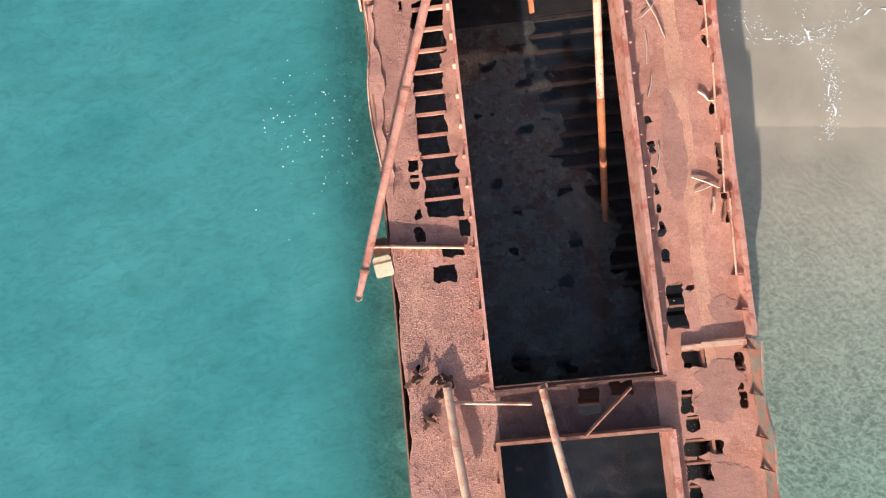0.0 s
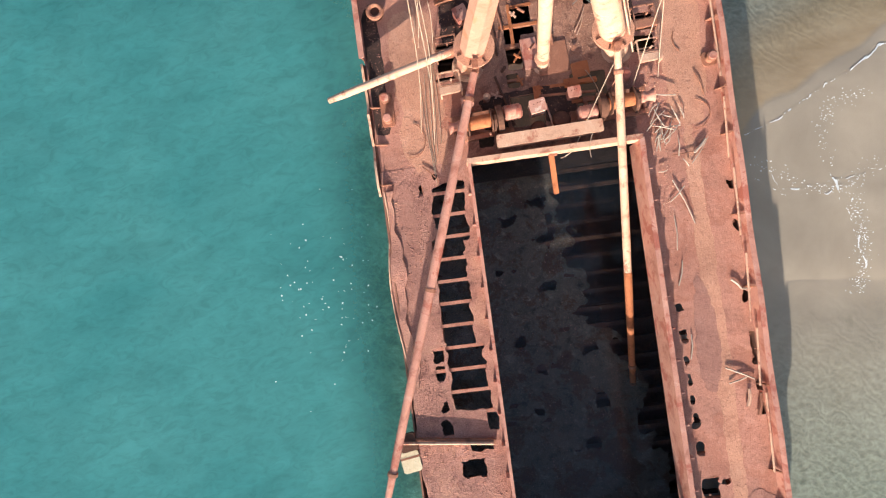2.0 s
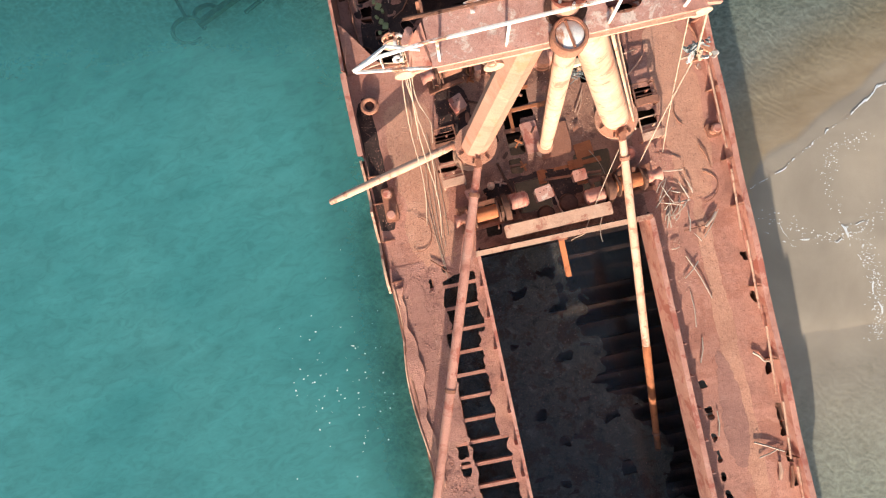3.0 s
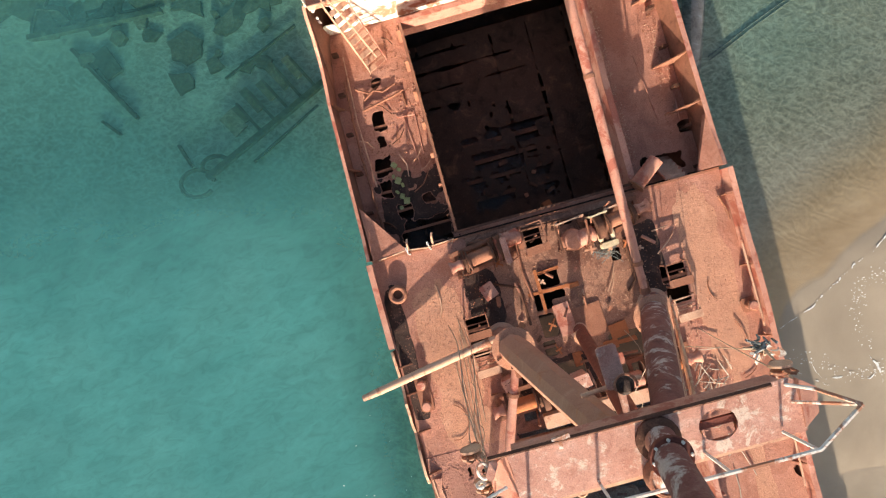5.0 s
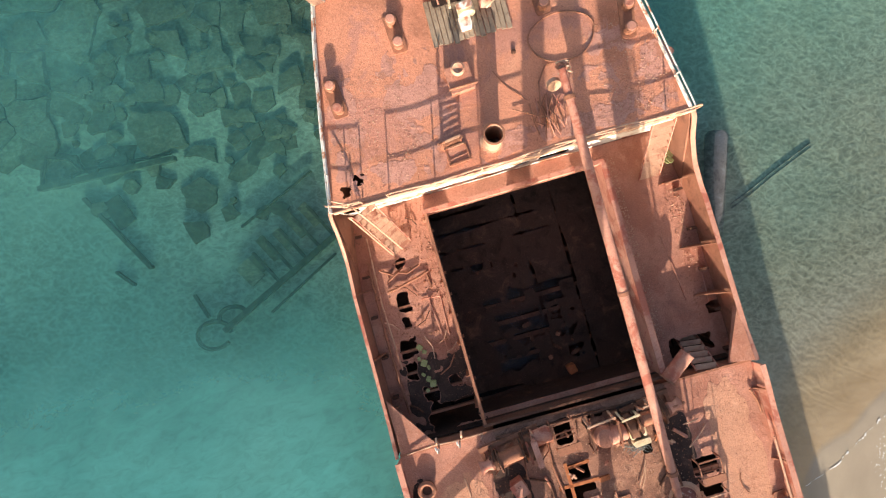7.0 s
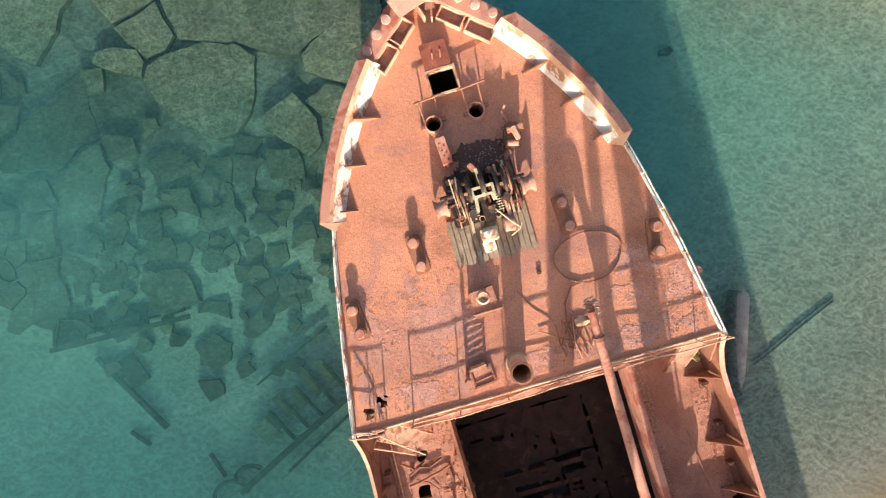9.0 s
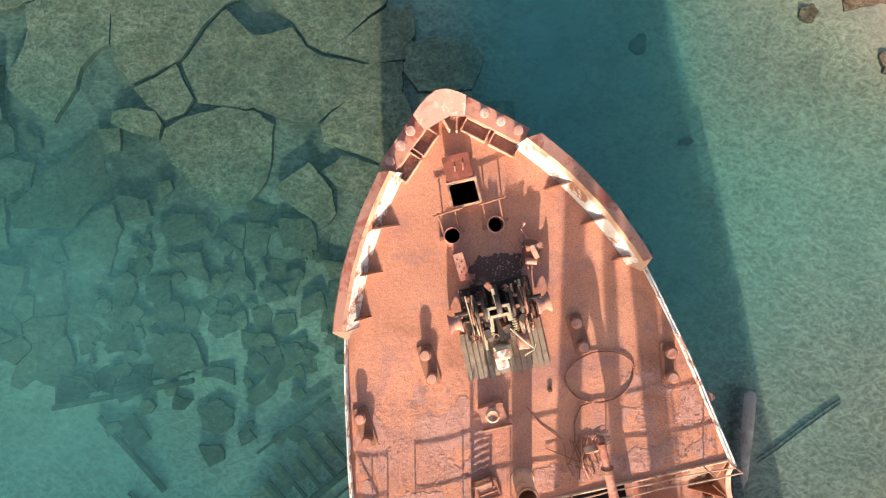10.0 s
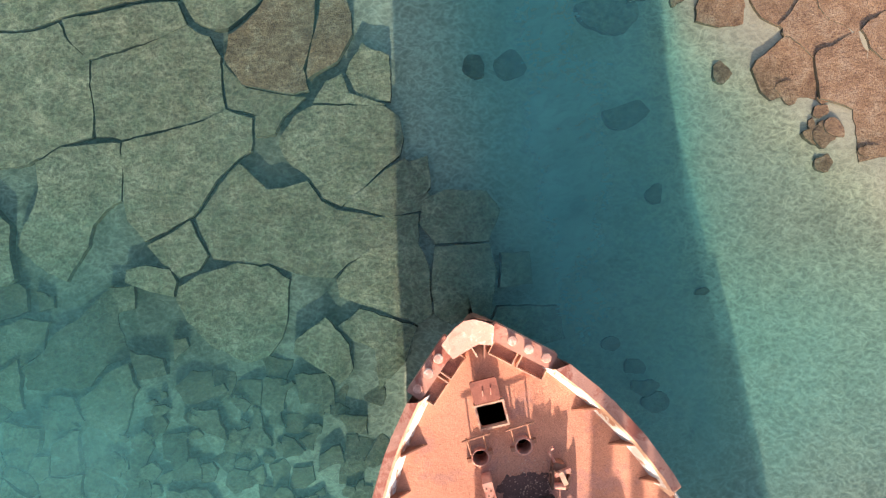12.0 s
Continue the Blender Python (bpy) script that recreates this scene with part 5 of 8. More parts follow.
    top = part("topmast", Shape().path([(-0.82, 12.3, 8.35), (-0.92, 12.3, 9.2), (-1.08, 12.3, 10.2), (-1.25, 12.3, 11.2), (-1.43, 12.3, 12.3), (-1.44, 12.3, 12.36)], [0.175, 0.175, 0.17, 0.165, 0.15, 0.10], 18), M_LEG, t, "cream topmast tube, its shaded side coloured flaking maroon")
    # same painted shaded side on the topmast
    part("shade_side_coat", shade_side_shell(Vector((-0.82, 12.3, 8.55)), Vector((-1.25, 12.3, 11.2)), 0.175, 0.165), M_RED, top)
    flange = part("mast_flange", Shape().lathe([(0.17, 0), (0.24, 0.02), (0.25, 0.06), (0.24, 0.09), (0.17, 0.10)], (-0.89, 12.3, 9.0), 20), M_LID, top)
    for q in range(0, 360, 45):
        part("bolt", Shape().lathe([(0.02, 0.09), (0.02, 0.115), (0.005, 0.12)], (-0.89 + 0.21 * math.cos(radians(q)), 12.3 + 0.21 * math.sin(radians(q)), 9.0), 6), M_WHITE, flange)
    part("foot_collar", Shape().lathe([(0.27, 0), (0.27, 0.05), (0.18, 0.1)], (-0.84, 12.3, 8.52), 18), M_DARK, top)
    part("head_spar", Shape().tube((-2.85, 12.60, 8.60), (0.6, 12.58, 8.52), 0.028, seg=8), M_DARK, tree, "dark pipe along the crosstree's forward edge")
    # lamp platform high on the forward side of the legs, and a ladder on the starboard leg
    plat = part("lamp_platform", Shape().box((-0.95, 13.0, 7.62), (0.28, 0.60, 0.04), 2, bevel=0.03).box((-0.88, 12.55, 7.50), (0.08, 0.5, 0.10)), M_TREE, t, "small steel lamp platform")
    part("lamp_drum", Shape().lathe([(0.10, -0.16), (0.13, -0.12), (0.13, 0.10), (0.09, 0.14), (0.02, 0.15)], (-0.86, 12.74, 7.62), 16), M_GREASE, plat, "dark lamp housing")
    part("lamp_hoop", Shape().path([(-0.86 + 0.15 * math.cos(q), 12.76 + 0.15 * math.sin(q), 7.78) for q in np.linspace(-0.3, 3.4, 12)], 0.018, 6), M_RUST, plat)
    part("spreader", Shape().tube((-1.42, 12.66, 7.45), (-0.55, 12.72, 7.45), 0.035, seg=8), M_PALE, plat, "pale spreader pipe between the legs")
    a, b = Vector((2.68, 12.14, 0.2)), Vector((-0.2, 12.2, 8.2))
    lad = Shape()
    side = Vector((0.03, 0.17, 0))
    lad.tube(a - side, b - side, 0.025, seg=6).tube(a + side, b + side, 0.025, seg=6)
    for k in np.linspace(0.02, 0.98, 27):
        p = a.lerp(b, k)
        lad.tube(p - side, p + side, 0.013, seg=5)
    part("mast_ladder", lad, M_PALE, t)


def shade_side_shell(a, b, r0, r1, seg=10):
    """A thin skin over the forward half of a leg, its shaded side put into colour."""
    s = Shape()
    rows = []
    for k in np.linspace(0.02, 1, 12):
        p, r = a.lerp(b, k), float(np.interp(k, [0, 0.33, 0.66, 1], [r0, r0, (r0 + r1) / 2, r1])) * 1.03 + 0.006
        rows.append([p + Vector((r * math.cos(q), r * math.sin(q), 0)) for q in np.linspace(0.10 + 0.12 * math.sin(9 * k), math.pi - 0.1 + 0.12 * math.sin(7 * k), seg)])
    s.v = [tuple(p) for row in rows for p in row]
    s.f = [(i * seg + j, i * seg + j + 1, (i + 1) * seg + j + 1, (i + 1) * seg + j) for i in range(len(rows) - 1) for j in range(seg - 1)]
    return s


def crosstree_box():
    def field(x, y):
        s = rect(x, y, -2.6, 0.90, 11.93, 12.59)
        s = np.minimum(s, np.hypot((x + 0.1) / 1.25, y - 12.27) - 0.19)
        return s
    sh = plate(field, -2.7, 1.0, 11.88, 12.65, 0.05, 0.03, 0.006, 12, z=8.53)
    sh.v = [(x, y, z - 0.03 * (x + 1)) for x, y, z in sh.v]
    return sh


mast()


def derrick(p0, p1, r, mat, label, bands=3, foot=True, head=True):
    t = thing("derrick_boom", label, "derrick boom", group="fallen derrick booms")
    a, b = Vector(p0), Vector(p1)
    d = (b - a).normalized()
    part("boom_tube", Shape().path([a, a.lerp(b, 0.12), a.lerp(b, 0.5), a.lerp(b, 0.88), b], [r * 0.75, r * 0.95, r, r * 0.9, r * 0.72], 14), mat, t)
    for k in np.linspace(0.06, 0.94, bands):
        c = a.lerp(b, k)
        part("boom_band", Shape().tube(c - d * 0.05, c + d * 0.05, r * 1.12, seg=14), M_RUST, t)
    if foot:
        part("heel_fitting", Shape().box(tuple(a - d * 0.08), (0.2, 0.22, 0.12), math.degrees(math.atan2(d.y, d.x)), bevel=0.03), M_RUST, t)
    if head:
        part("head_eye", Shape().path([b + Vector((0.09 * math.cos(q), 0.09 * math.sin(q), 0)) + d * 0.05 for q in np.linspace(0, 2 * math.pi, 13)], 0.025, 6), M_RUST, t)
    return t


derrick((-1.93, 11.72, 1.12), (-5.90, 0.34, 0.52), 0.135, M_PINK, "long pink derrick boom fallen across the port side")
hold_boom = derrick((1.82, 11.72, 1.52), (2.17, 1.9, -2.84), 0.12, M_PALE, "cream and orange-rust boom fallen into the hold", 2)
part("rusted_length", Shape().tube((2.035, 5.7, -1.153), (2.17, 1.9, -2.84), 0.128, 0.10, 14), M_ORANGE, hold_boom, "bare orange-rusted lower length")
derrick((1.82, 12.85, 1.05), (1.57, 23.85, 2.35), 0.125, M_PINK, "pink derrick boom reaching up to the forecastle rail")
derrick((-2.2, 12.55, 0.92), (-6.15, 11.80, 0.42), 0.115, M_PALE, "cream derrick boom jutting out over the sea", 1, True, False)

# ---- ropes and wires hanging from the crosstree ----
def rope(pts, r, label, mat=None, group="slack ropes", name="rope"):
    s = Shape().path(pts, r, 5)
    return single(name, s, mat or M_ROPE, label, "rope", group)


def sag(a, b, drop, n=14, wob=0.0):
    a, b = Vector(a), Vector(b)
    return [a.lerp(b, k) - Vector((wob * math.sin(7 * k), wob * math.cos(5 * k), drop * 4 * k * (1 - k))) for k in np.linspace(0, 1, n)]


for x0, y0, x1, y1 in ((-2.9, 12.5, -3.35, 13.1), (-2.92, 12.6, -3.15, 11.4), (-2.88, 12.1, -2.95, 12.9), (-2.95, 12.55, -3.6, 10.6), (-2.9, 12.2, -3.25, 10.2)):
    rope(sag((x0, y0, 8.4), (x1, y1, 0.03), 0.0, 12, 0.06), 0.009, "thin pale rope hanging from the crosstree to the deck")
rope(sag((0.95, 12.5, 8.4), (3.3, 11.2, 0.05), 0.1), 0.012, "wire running from the crosstree to the deck")
rope(sag((1.93, 12.1, 5.8), (2.5, 10.9, 0.05), 0.1), 0.012, "slack wire from the hanging bundle to the deck")
rope(sag((1.95, 11.7, 1.4), (0.6, 9.4, 0.3), 0.15) + [Vector((0.45, 9.35, -0.2)), Vector((0.3, 9.3, -0.1))], 0.014, "rope hanging from boom heel over the hatch edge")
rope([(1.3 + 0.3 * math.sin(5 * k), 11.7 - 2.6 * k, 0.06 + 0.45 * (k > 0.7)) for k in np.linspace(0, 1, 16)], 0.012, "loose rope lying across the winch deck")


def tackle(p):
    t = thing("tackle_block", "rusted rigging block shackled to the crosstree end", "pulley block", p, group="rigging blocks")
    part("cheek", Shape().lathe([(0.03, -0.07), (0.14, -0.06), (0.14, -0.03), (0.03, -0.02)], (0, 0, -0.25), 14, 90), M_PALE, t)
    part("cheek", Shape().lathe([(0.03, 0.02), (0.14, 0.03), (0.14, 0.06), (0.03, 0.07)], (0, 0, -0.25), 14, 90), M_PALE, t)
    part("shackle", Shape().path([(-0.05, 0, -0.12), (-0.05, 0, 0.0), (0, 0, 0.05), (0.05, 0, 0.0), (0.05, 0, -0.12)], 0.018, 6), M_RUST, t)
    part("hook", Shape().path([(0, 0, -0.38), (0, 0, -0.5), (0.06, 0, -0.56), (0.1, 0, -0.5)], 0.02, 6), M_RUST, t)


for p in ((-3.05, 12.55, 8.4), (-2.98, 12.12, 8.4), (1.04, 12.55, 8.25), (1.04, 12.1, 8.25), (-1.8, 11.98, 8.35)):
    tackle(p)

# ---- winch deck machinery ----
def winch(at, rz, drum_mat, label):
    """A cargo winch: bed, two side frames, flanged drum, gear case, motor and warping end."""
    t = thing("cargo_winch", label, "winch", at, rz, group="cargo winches")
    part("bed", Shape().box((0, -0.32, 0.06), (1.75, 0.12, 0.12)).box((0, 0.32, 0.06), (1.75, 0.12, 0.12)).box((-0.8, 0, 0.05), (0.1, 0.6, 0.1)).box((0.8, 0, 0.05), (0.1, 0.6, 0.1)), M_RUST, t)
    for x in (-0.52, 0.36):
        part("side_frame", Shape().prism([(-0.36, 0.1), (0.36, 0.1), (0.22, 0.5), (0.08, 0.62), (-0.08, 0.62), (-0.22, 0.5)], -0.04, 0.04, pose(x, 0, 0, 90, 0, 90)), M_DARK, t)
    drum = part("drum", Shape().tube((-0.46, 0, 0.44), (0.3, 0, 0.44), 0.19, seg=18), drum_mat, t, "rust-orange cable drum")
    for x in (-0.42, 0.26):
        part("flange", Shape().tube((x - 0.02, 0, 0.44), (x + 0.02, 0, 0.44), 0.33, seg=22), M_DARK, drum)
    part("gear_case", Shape().tube((0.42, 0, 0.42), (0.58, 0, 0.42), 0.36, seg=22).box((0.5, 0.22, 0.24), (0.16, 0.4, 0.3), bevel=0.03), M_DARK, t)
    motor = part("motor", Shape().path([(0.62, 0.12, 0.34), (0.66, 0.12, 0.34), (1.1, 0.12, 0.34), (1.16, 0.12, 0.34)], [0.18, 0.22, 0.22, 0.15], 16), M_PINK, t, "round electric motor housing")
    for k in range(5):
        part("cooling_rib", Shape().tube((0.70 + k * 0.085, 0.12, 0.34), (0.715 + k * 0.085, 0.12, 0.34), 0.235, seg=16), M_PINK, motor)
    part("warping_end", Shape().path([(-0.58, 0, 0.44), (-0.64, 0, 0.44), (-0.78, 0, 0.44), (-0.92, 0, 0.44), (-0.96, 0, 0.44)], [0.12, 0.17, 0.12, 0.16, 0.2], 16), M_PINK, t)
    part("shaft", Shape().tube((-0.6, 0, 0.44), (0.7, 0, 0.44), 0.05), M_DARK, t)
    part("brake_lever", Shape().tube((0.2, -0.36, 0.12), (0.12, -0.5, 0.95), 0.02, seg=6).box((0.12, -0.5, 0.97), (0.05, 0.05, 0.1)), M_RUST, t)
    return t


winch((-1.85, 10.55, 0.0), 3, M_ORANGE, "rusted cargo winch with orange drum beside the hatch")
winch((2.0, 10.55, 0.0), 183, M_ORANGE, "rusted cargo winch beside driftwood and hatch corner")
winch((-1.95, 14.75, 0.0), 8, M_RUST, "rusted cargo winch facing the forward hatch")
winch((1.75, 14.75, 0.0), 188, M_RUST, "rusted cargo winch half buried in scrap")


def controller(at, rz, s, mat, label):
    t = thing("winch_controller", label, "control box", at, rz, group="winch controllers")
    part("case", Shape().box((0, 0, s[2] / 2), s, bevel=0.03), mat, t)
    lid = part("lid", Shape().box((0, 0, s[2] + 0.012), (s[0] + 0.03, s[1] + 0.03, 0.02), bevel=0.02), mat, t)
    for k in (-0.25, 0.02, 0.2):
        part("bolt_hole", Shape().tube((s[0] * k, s[1] * 0.2 * (1 + k), s[2] + 0.015), (s[0] * k, s[1] * 0.2 * (1 + k), s[2] + 0.03), 0.016, seg=8), M_DARK, lid)


controller((-0.26, 10.75, 0.0), 8, (0.42, 0.34, 0.55), M_TREE, "faded pink controller box with drilled lid")
controller((-2.05, 13.75, 0.0), 20, (0.36, 0.4, 0.40), M_PINK, "rounded faded pink controller standing by a winch")
controller((-2.2, 11.15, 0.0), 12, (0.3, 0.3, 0.5), M_PINK, "pink junction box on the deck")
controller((0.84, 11.04, 0.0), 3, (0.34, 0.28, 0.35), M_PINK, "pink junction box near the hatch")


def drum_lid(at, r, h, mat, label):
    t = thing("round_tank", label, "tank", at, group="round tanks")
    part("shell", Shape().lathe([(r, 0), (r, h * 0.7), (r * 0.86, h * 0.9), (r * 0.5, h), (0.02, h)], (0, 0, 0), 18), mat, t)
    part("rim", Shape().lathe([(r * 1.06, 0), (r * 1.06, 0.05), (r, 0.06)], (0, 0, h * 0.35), 18), M_RUST, t)


drum_lid((0.42, 10.35, -0.2), 0.27, 0.45, M_DARK, "dark round tank sunk in the deck")
drum_lid((-0.25, 10.18, -0.2), 0.25, 0.4, M_DARK, "dark round tank by the hatch edge")
drum_lid((0.56, 14.5, 0.0), 0.3, 0.5, M_DECK, "domed rust-red tank by the forward hatch")
drum_lid((2.3, 11.35, 0.0), 0.2, 0.4, M_PINK, "small pink drum between winches")
single("oil_can", Shape().lathe([(0.11, 0), (0.11, 0.22), (0.06, 0.27), (0.06, 0.32), (0.03, 0.33)], (-1.62, 11.3, 0.03), 12), M_PALE, "small pale can standing on the winch deck", "can")


def open_crate(at, rz, s, label, mat):
    """A bare angle-iron frame round a dark pit, with slats across one end."""
    t = thing("skylight_frame", label, "frame", at, rz, group="pit frames")
    w, l, h = s
    for x in (-w / 2, w / 2):
        part("side_bar", Shape().box((x, 0, h), (0.035, l, 0.035)), mat, t)
        for y in (-l / 2, l / 2):
            part("corner_post", Shape().box((x, y, h / 2), (0.04, 0.04, h)), mat, t)
    for y in (-l / 2, l / 2):
        part("end_bar", Shape().box((0, y, h), (w, 0.035, 0.035)), mat, t)
    part("end_panel", Shape().box((0, -l / 2 + 0.1, h + 0.02), (w + 0.06, 0.2, 0.03), bevel=0.02), mat, t)
    for k in range(2):
        part("slat", Shape().box((0, -0.02 + 0.12 * k, h * 0.7), (w, 0.03, 0.03)), mat, t)
    part("pin", Shape().tube((0.05, 0.05, h * 0.7), (0.05, 0.05, h + 0.1), 0.03, seg=8), mat, t)


for x, y, rz, m in ((-2.62, 11.82, 3, M_PALE), (-2.60, 12.86, 2, M_RUST), (3.04, 11.90, 3, M_PALE), (3.05, 12.86, 2, M_RUST)):
    open_crate((x, y, 0.0), rz, (0.6, 0.62, 0.38), "angle-iron frame standing round a dark deck pit", m)
open_crate((-0.48, 14.83, 0.0), 4, (0.60, 0.82, 0.5), "cream-edged rusted open frame over a broken skylight", M_RUST)
beam = thing("hatch_beam", "pale steel beam lying along the hatch coaming", "beam", (-0.03, 9.94, 0.24), 0.9)
part("web", Shape().box((0, 0, 0.13), (2.98, 0.30, 0.26), bevel=0.03), M_PALE, beam)
part("flange", Shape().box((0, 0, 0.275), (2.98, 0.36, 0.03), bevel=0.03), M_PALE, beam)
part("flange", Shape().box((0, 0, 0.0), (2.98, 0.34, 0.03), bevel=0.03), M_PALE, beam)
post = thing("hanging_bar", "orange-lit steel bar hanging over the hatch end", "steel bar", (0.05, 9.4, 0.08), 0)
part("bar", Shape().box((-0.02, -0.55, -0.2), (0.15, 1.15, 0.10), 3, 18, 0, bevel=0.02), M_ORANGE, post)
part("bar_foot", Shape().box((0, 0.02, 0.0), (0.24, 0.12, 0.12), 3, bevel=0.02), M_RUST, post)
for x, y, w, l, rz in ((1.16, 11.75, 0.5, 0.42, 6), (0.28, 13.28, 0.3, 0.14, 4), (-0.15, 11.25, 0.22, 0.4, 2), (0.85, 11.4, 0.42, 0.26, 3), (-0.3, 13.85, 0.62, 0.09, 4)):
    single("bent_plate", Shape().box((x, y, 0.05), (w, l, 0.03), rz, 4, 3, bevel=0.02), M_ORANGE, "bright orange rusted plate scrap", "metal scrap", "orange plate scraps")
for x, y, w, l, z in ((0.42, 12.2, 0.9, 0.9, 0.03), (-0.2, 12.42, 0.46, 0.9, 0.05)):
    single("loose_plate", Shape().box((x, y, z), (w, l, 0.025), 4, 0, 1, bevel=0.02), M_PINK if w < 0.6 else M_RUST, "loose deck plate round the mast foot", "steel plate", "loose plates")


def bitt(at, rz, single_post=False, label="rusted mooring bitts on a base plate", h=0.31):
    t = thing("mooring_bitt", label, "mooring bitt", at, rz, group="mooring bitts")
    part("base_plate", Shape().box((0, 0, 0.025), (0.38, 0.4 if single_post else 1.0, 0.05), bevel=0.05), M_RUST, t)
    for y in ((0,) if single_post else (-0.3, 0.3)):
        p = part("post", Shape().lathe([(0.13, 0.05), (0.115, 0.1), (0.115, h - 0.12), (0.15, h - 0.07), (0.155, h - 0.02), (0.10, h), (0.02, h + 0.01)], (0, y, 0), 16), M_RUST, t)
        part("cap", Shape().lathe([(0.12, h - 0.005), (0.11, h + 0.02), (0.02, h + 0.025)], (0, y, 0), 16), M_PINK, p)


for x, y, z, rz in ((-4.55, 11.4, 0.0, 0), (-1.92, 26.2, 1.15, 3), (-3.84, 25.03, 1.15, 4), (1.84, 26.12, 1.15, 3), (3.82, 24.92, 1.15, -10)):
    bitt((x, y, z), rz)
bitt((4.78, 11.5, 0.0), 5, True, "single rusted bollard by the starboard bulwark")
t = thing("fairlead", "round steel fairlead ring by the port rail", "fairlead", (-4.52, 14.3, 0.0), group="deck fairleads")
part("ring", Shape().path([(0.2 * math.cos(q), 0.2 * math.sin(q), 0.16) for q in np.linspace(0, 2 * math.pi, 17)], 0.07, 8), M_RUST, t)
part("pedestal", Shape().lathe([(0.24, 0), (0.2, 0.1), (0.14, 0.12)], (0, 0, 0), 14), M_DARK, t)

def stand_frame(at, rz, w, h, mat, label):
    """Two posts with a head bar and a slanting stay."""
    t = thing("machine_frame", label, "frame", at, rz, group="machine frames")
    for x in (-w / 2, w / 2):
        part("post", Shape().box((x, 0, h / 2), (0.05, 0.05, h), 0, 3 * x, 0), mat, t)
    part("head_bar", Shape().box((0, 0, h), (w + 0.1, 0.045, 0.045), 3), mat, t)
    part("stay_rod", Shape().tube((-w / 2, 0, h), (-w / 2 + 0.1, -0.4, 0.0), 0.018, seg=6), M_RUST, t)


for x, y, rz, w, h, m in ((0.5, 15.05, 3, 0.7, 0.72, M_PALE), (0.92, 14.6, 84, 0.6, 0.62, M_RUST), (0.14, 14.6, 92, 0.62, 0.6, M_DARK), (1.25, 15.0, 4, 0.4, 0.8, M_CREAM), (1.72, 15.1, 2, 0.35, 0.6, M_PALE), (-1.34, 14.75, 90, 0.8, 0.55, M_PALE), (-2.6, 14.6, 88, 0.5, 0.5, M_DARK), (2.55, 14.9, 4, 0.4, 0.55, M_RUST)):
    stand_frame((x, y, 0.0), rz, w, h, m, "light angle-iron frame standing among the forward winches")
single("winch_guard", Shape().box((-1.34, 14.72, 0.42), (0.16, 0.72, 0.84), 3, bevel=0.03), M_SCALE, "faded pink guard box beside the port winch", "guard box")
single("brake_quadrant", Shape().box((-1.53, 14.78, 0.40), (0.07, 0.62, 0.7), 3, bevel=0.02), M_LID, "maroon brake quadrant beside a winch drum", "brake")
eng_set = thing("winch_engine", "pale-painted steam engine of the starboard winch, broken open", "engine", (1.42, 14.55, 0.0), 4)
for x in (-0.16, 0.0, 0.17):
    part("cylinder", Shape().path([(x, -0.3, 0.34), (x, -0.26, 0.34), (x + 0.01, 0.12, 0.36), (x + 0.01, 0.16, 0.36)], [0.05, 0.075, 0.075, 0.05], 12), M_CREAM if x else M_DARK, eng_set)
    part("piston_rod", Shape().tube((x, 0.14, 0.36), (x, 0.5, 0.40), 0.022, seg=7), M_PALE, eng_set)
part("valve_box", Shape().box((0.02, -0.42, 0.30), (0.46, 0.16, 0.26), bevel=0.03), M_CREAM, eng_set)
part("crank_web", Shape().box((0.0, 0.55, 0.36), (0.5, 0.06, 0.24), 3, bevel=0.02), M_DARK, eng_set)
part("sole_plate", Shape().box((0.0, 0.05, 0.08), (0.56, 1.1, 0.12), bevel=0.03), M_CRUST, eng_set)
wires = thing("wire_tangle", "tangled grey wire spilled beside the winch engine", "wire", (1.35, 13.95, 0.02))
rw = random.Random(61)
for _ in range(14):
    p = [Vector((rw.gauss(0, 0.2), rw.gauss(0, 0.14), rw.uniform(0.02, 0.12))) for _ in range(5)]
    part("strand", Shape().path(p, 0.008, 5), M_NET, wires)
for pts, r, m in (([(-1.9, 13.9, 0.05), (-1.2, 13.6, 0.06), (-1.15, 12.5, 0.05)], 0.035, M_DARK), ([(-0.95, 15.1, 0.06), (-1.0, 14.0, 0.06), (-0.9, 13.2, 0.05)], 0.03, M_RUST), ([(1.95, 14.2, 0.06), (2.0, 13.0, 0.05), (1.7, 12.7, 0.05)], 0.04, M_DARK), ([(-2.3, 15.15, 0.06), (2.3, 15.1, 0.06)], 0.045, M_DARK), ([(-0.1, 11.15, 0.05), (1.5, 11.05, 0.08)], 0.04, M_RUST), ([(-1.3, 11.9, 0.06), (-0.9, 10.4, 0.06)], 0.035, M_DARK), ([(0.05, 10.9, 0.06), (0.2, 10.1, 0.1)], 0.03, M_PALE), ([(2.2, 13.5, 0.05), (2.35, 11.6, 0.05)], 0.03, M_RUST)):
    single("steam_pipe", Shape().path(pts, r, 8), m, "rusted steam pipe run laid across the winch deck", "pipe", "steam pipes")
for x in (-3.9, -3.3):
    single("rail_stanchion", Shape().path([(x, 15.3, 0.0), (x, 15.32, 0.42), (x - 0.02, 15.42, 0.5), (x - 0.03, 15.5, 0.48)], 0.03, 7), M_WHITE, "hooked white stanchion at the deck break", "stanchion", "hooked stanchions")
single("bent_plate", Shape().box((1.22, 11.42, 0.04), (0.72, 0.10, 0.03), 4, 3, 2, bevel=0.02), M_ORANGE, "bright orange rusted plate scrap", "metal scrap", "orange plate scraps")

# torn scrap, pipe ends and plates between the winches
random.seed(29)
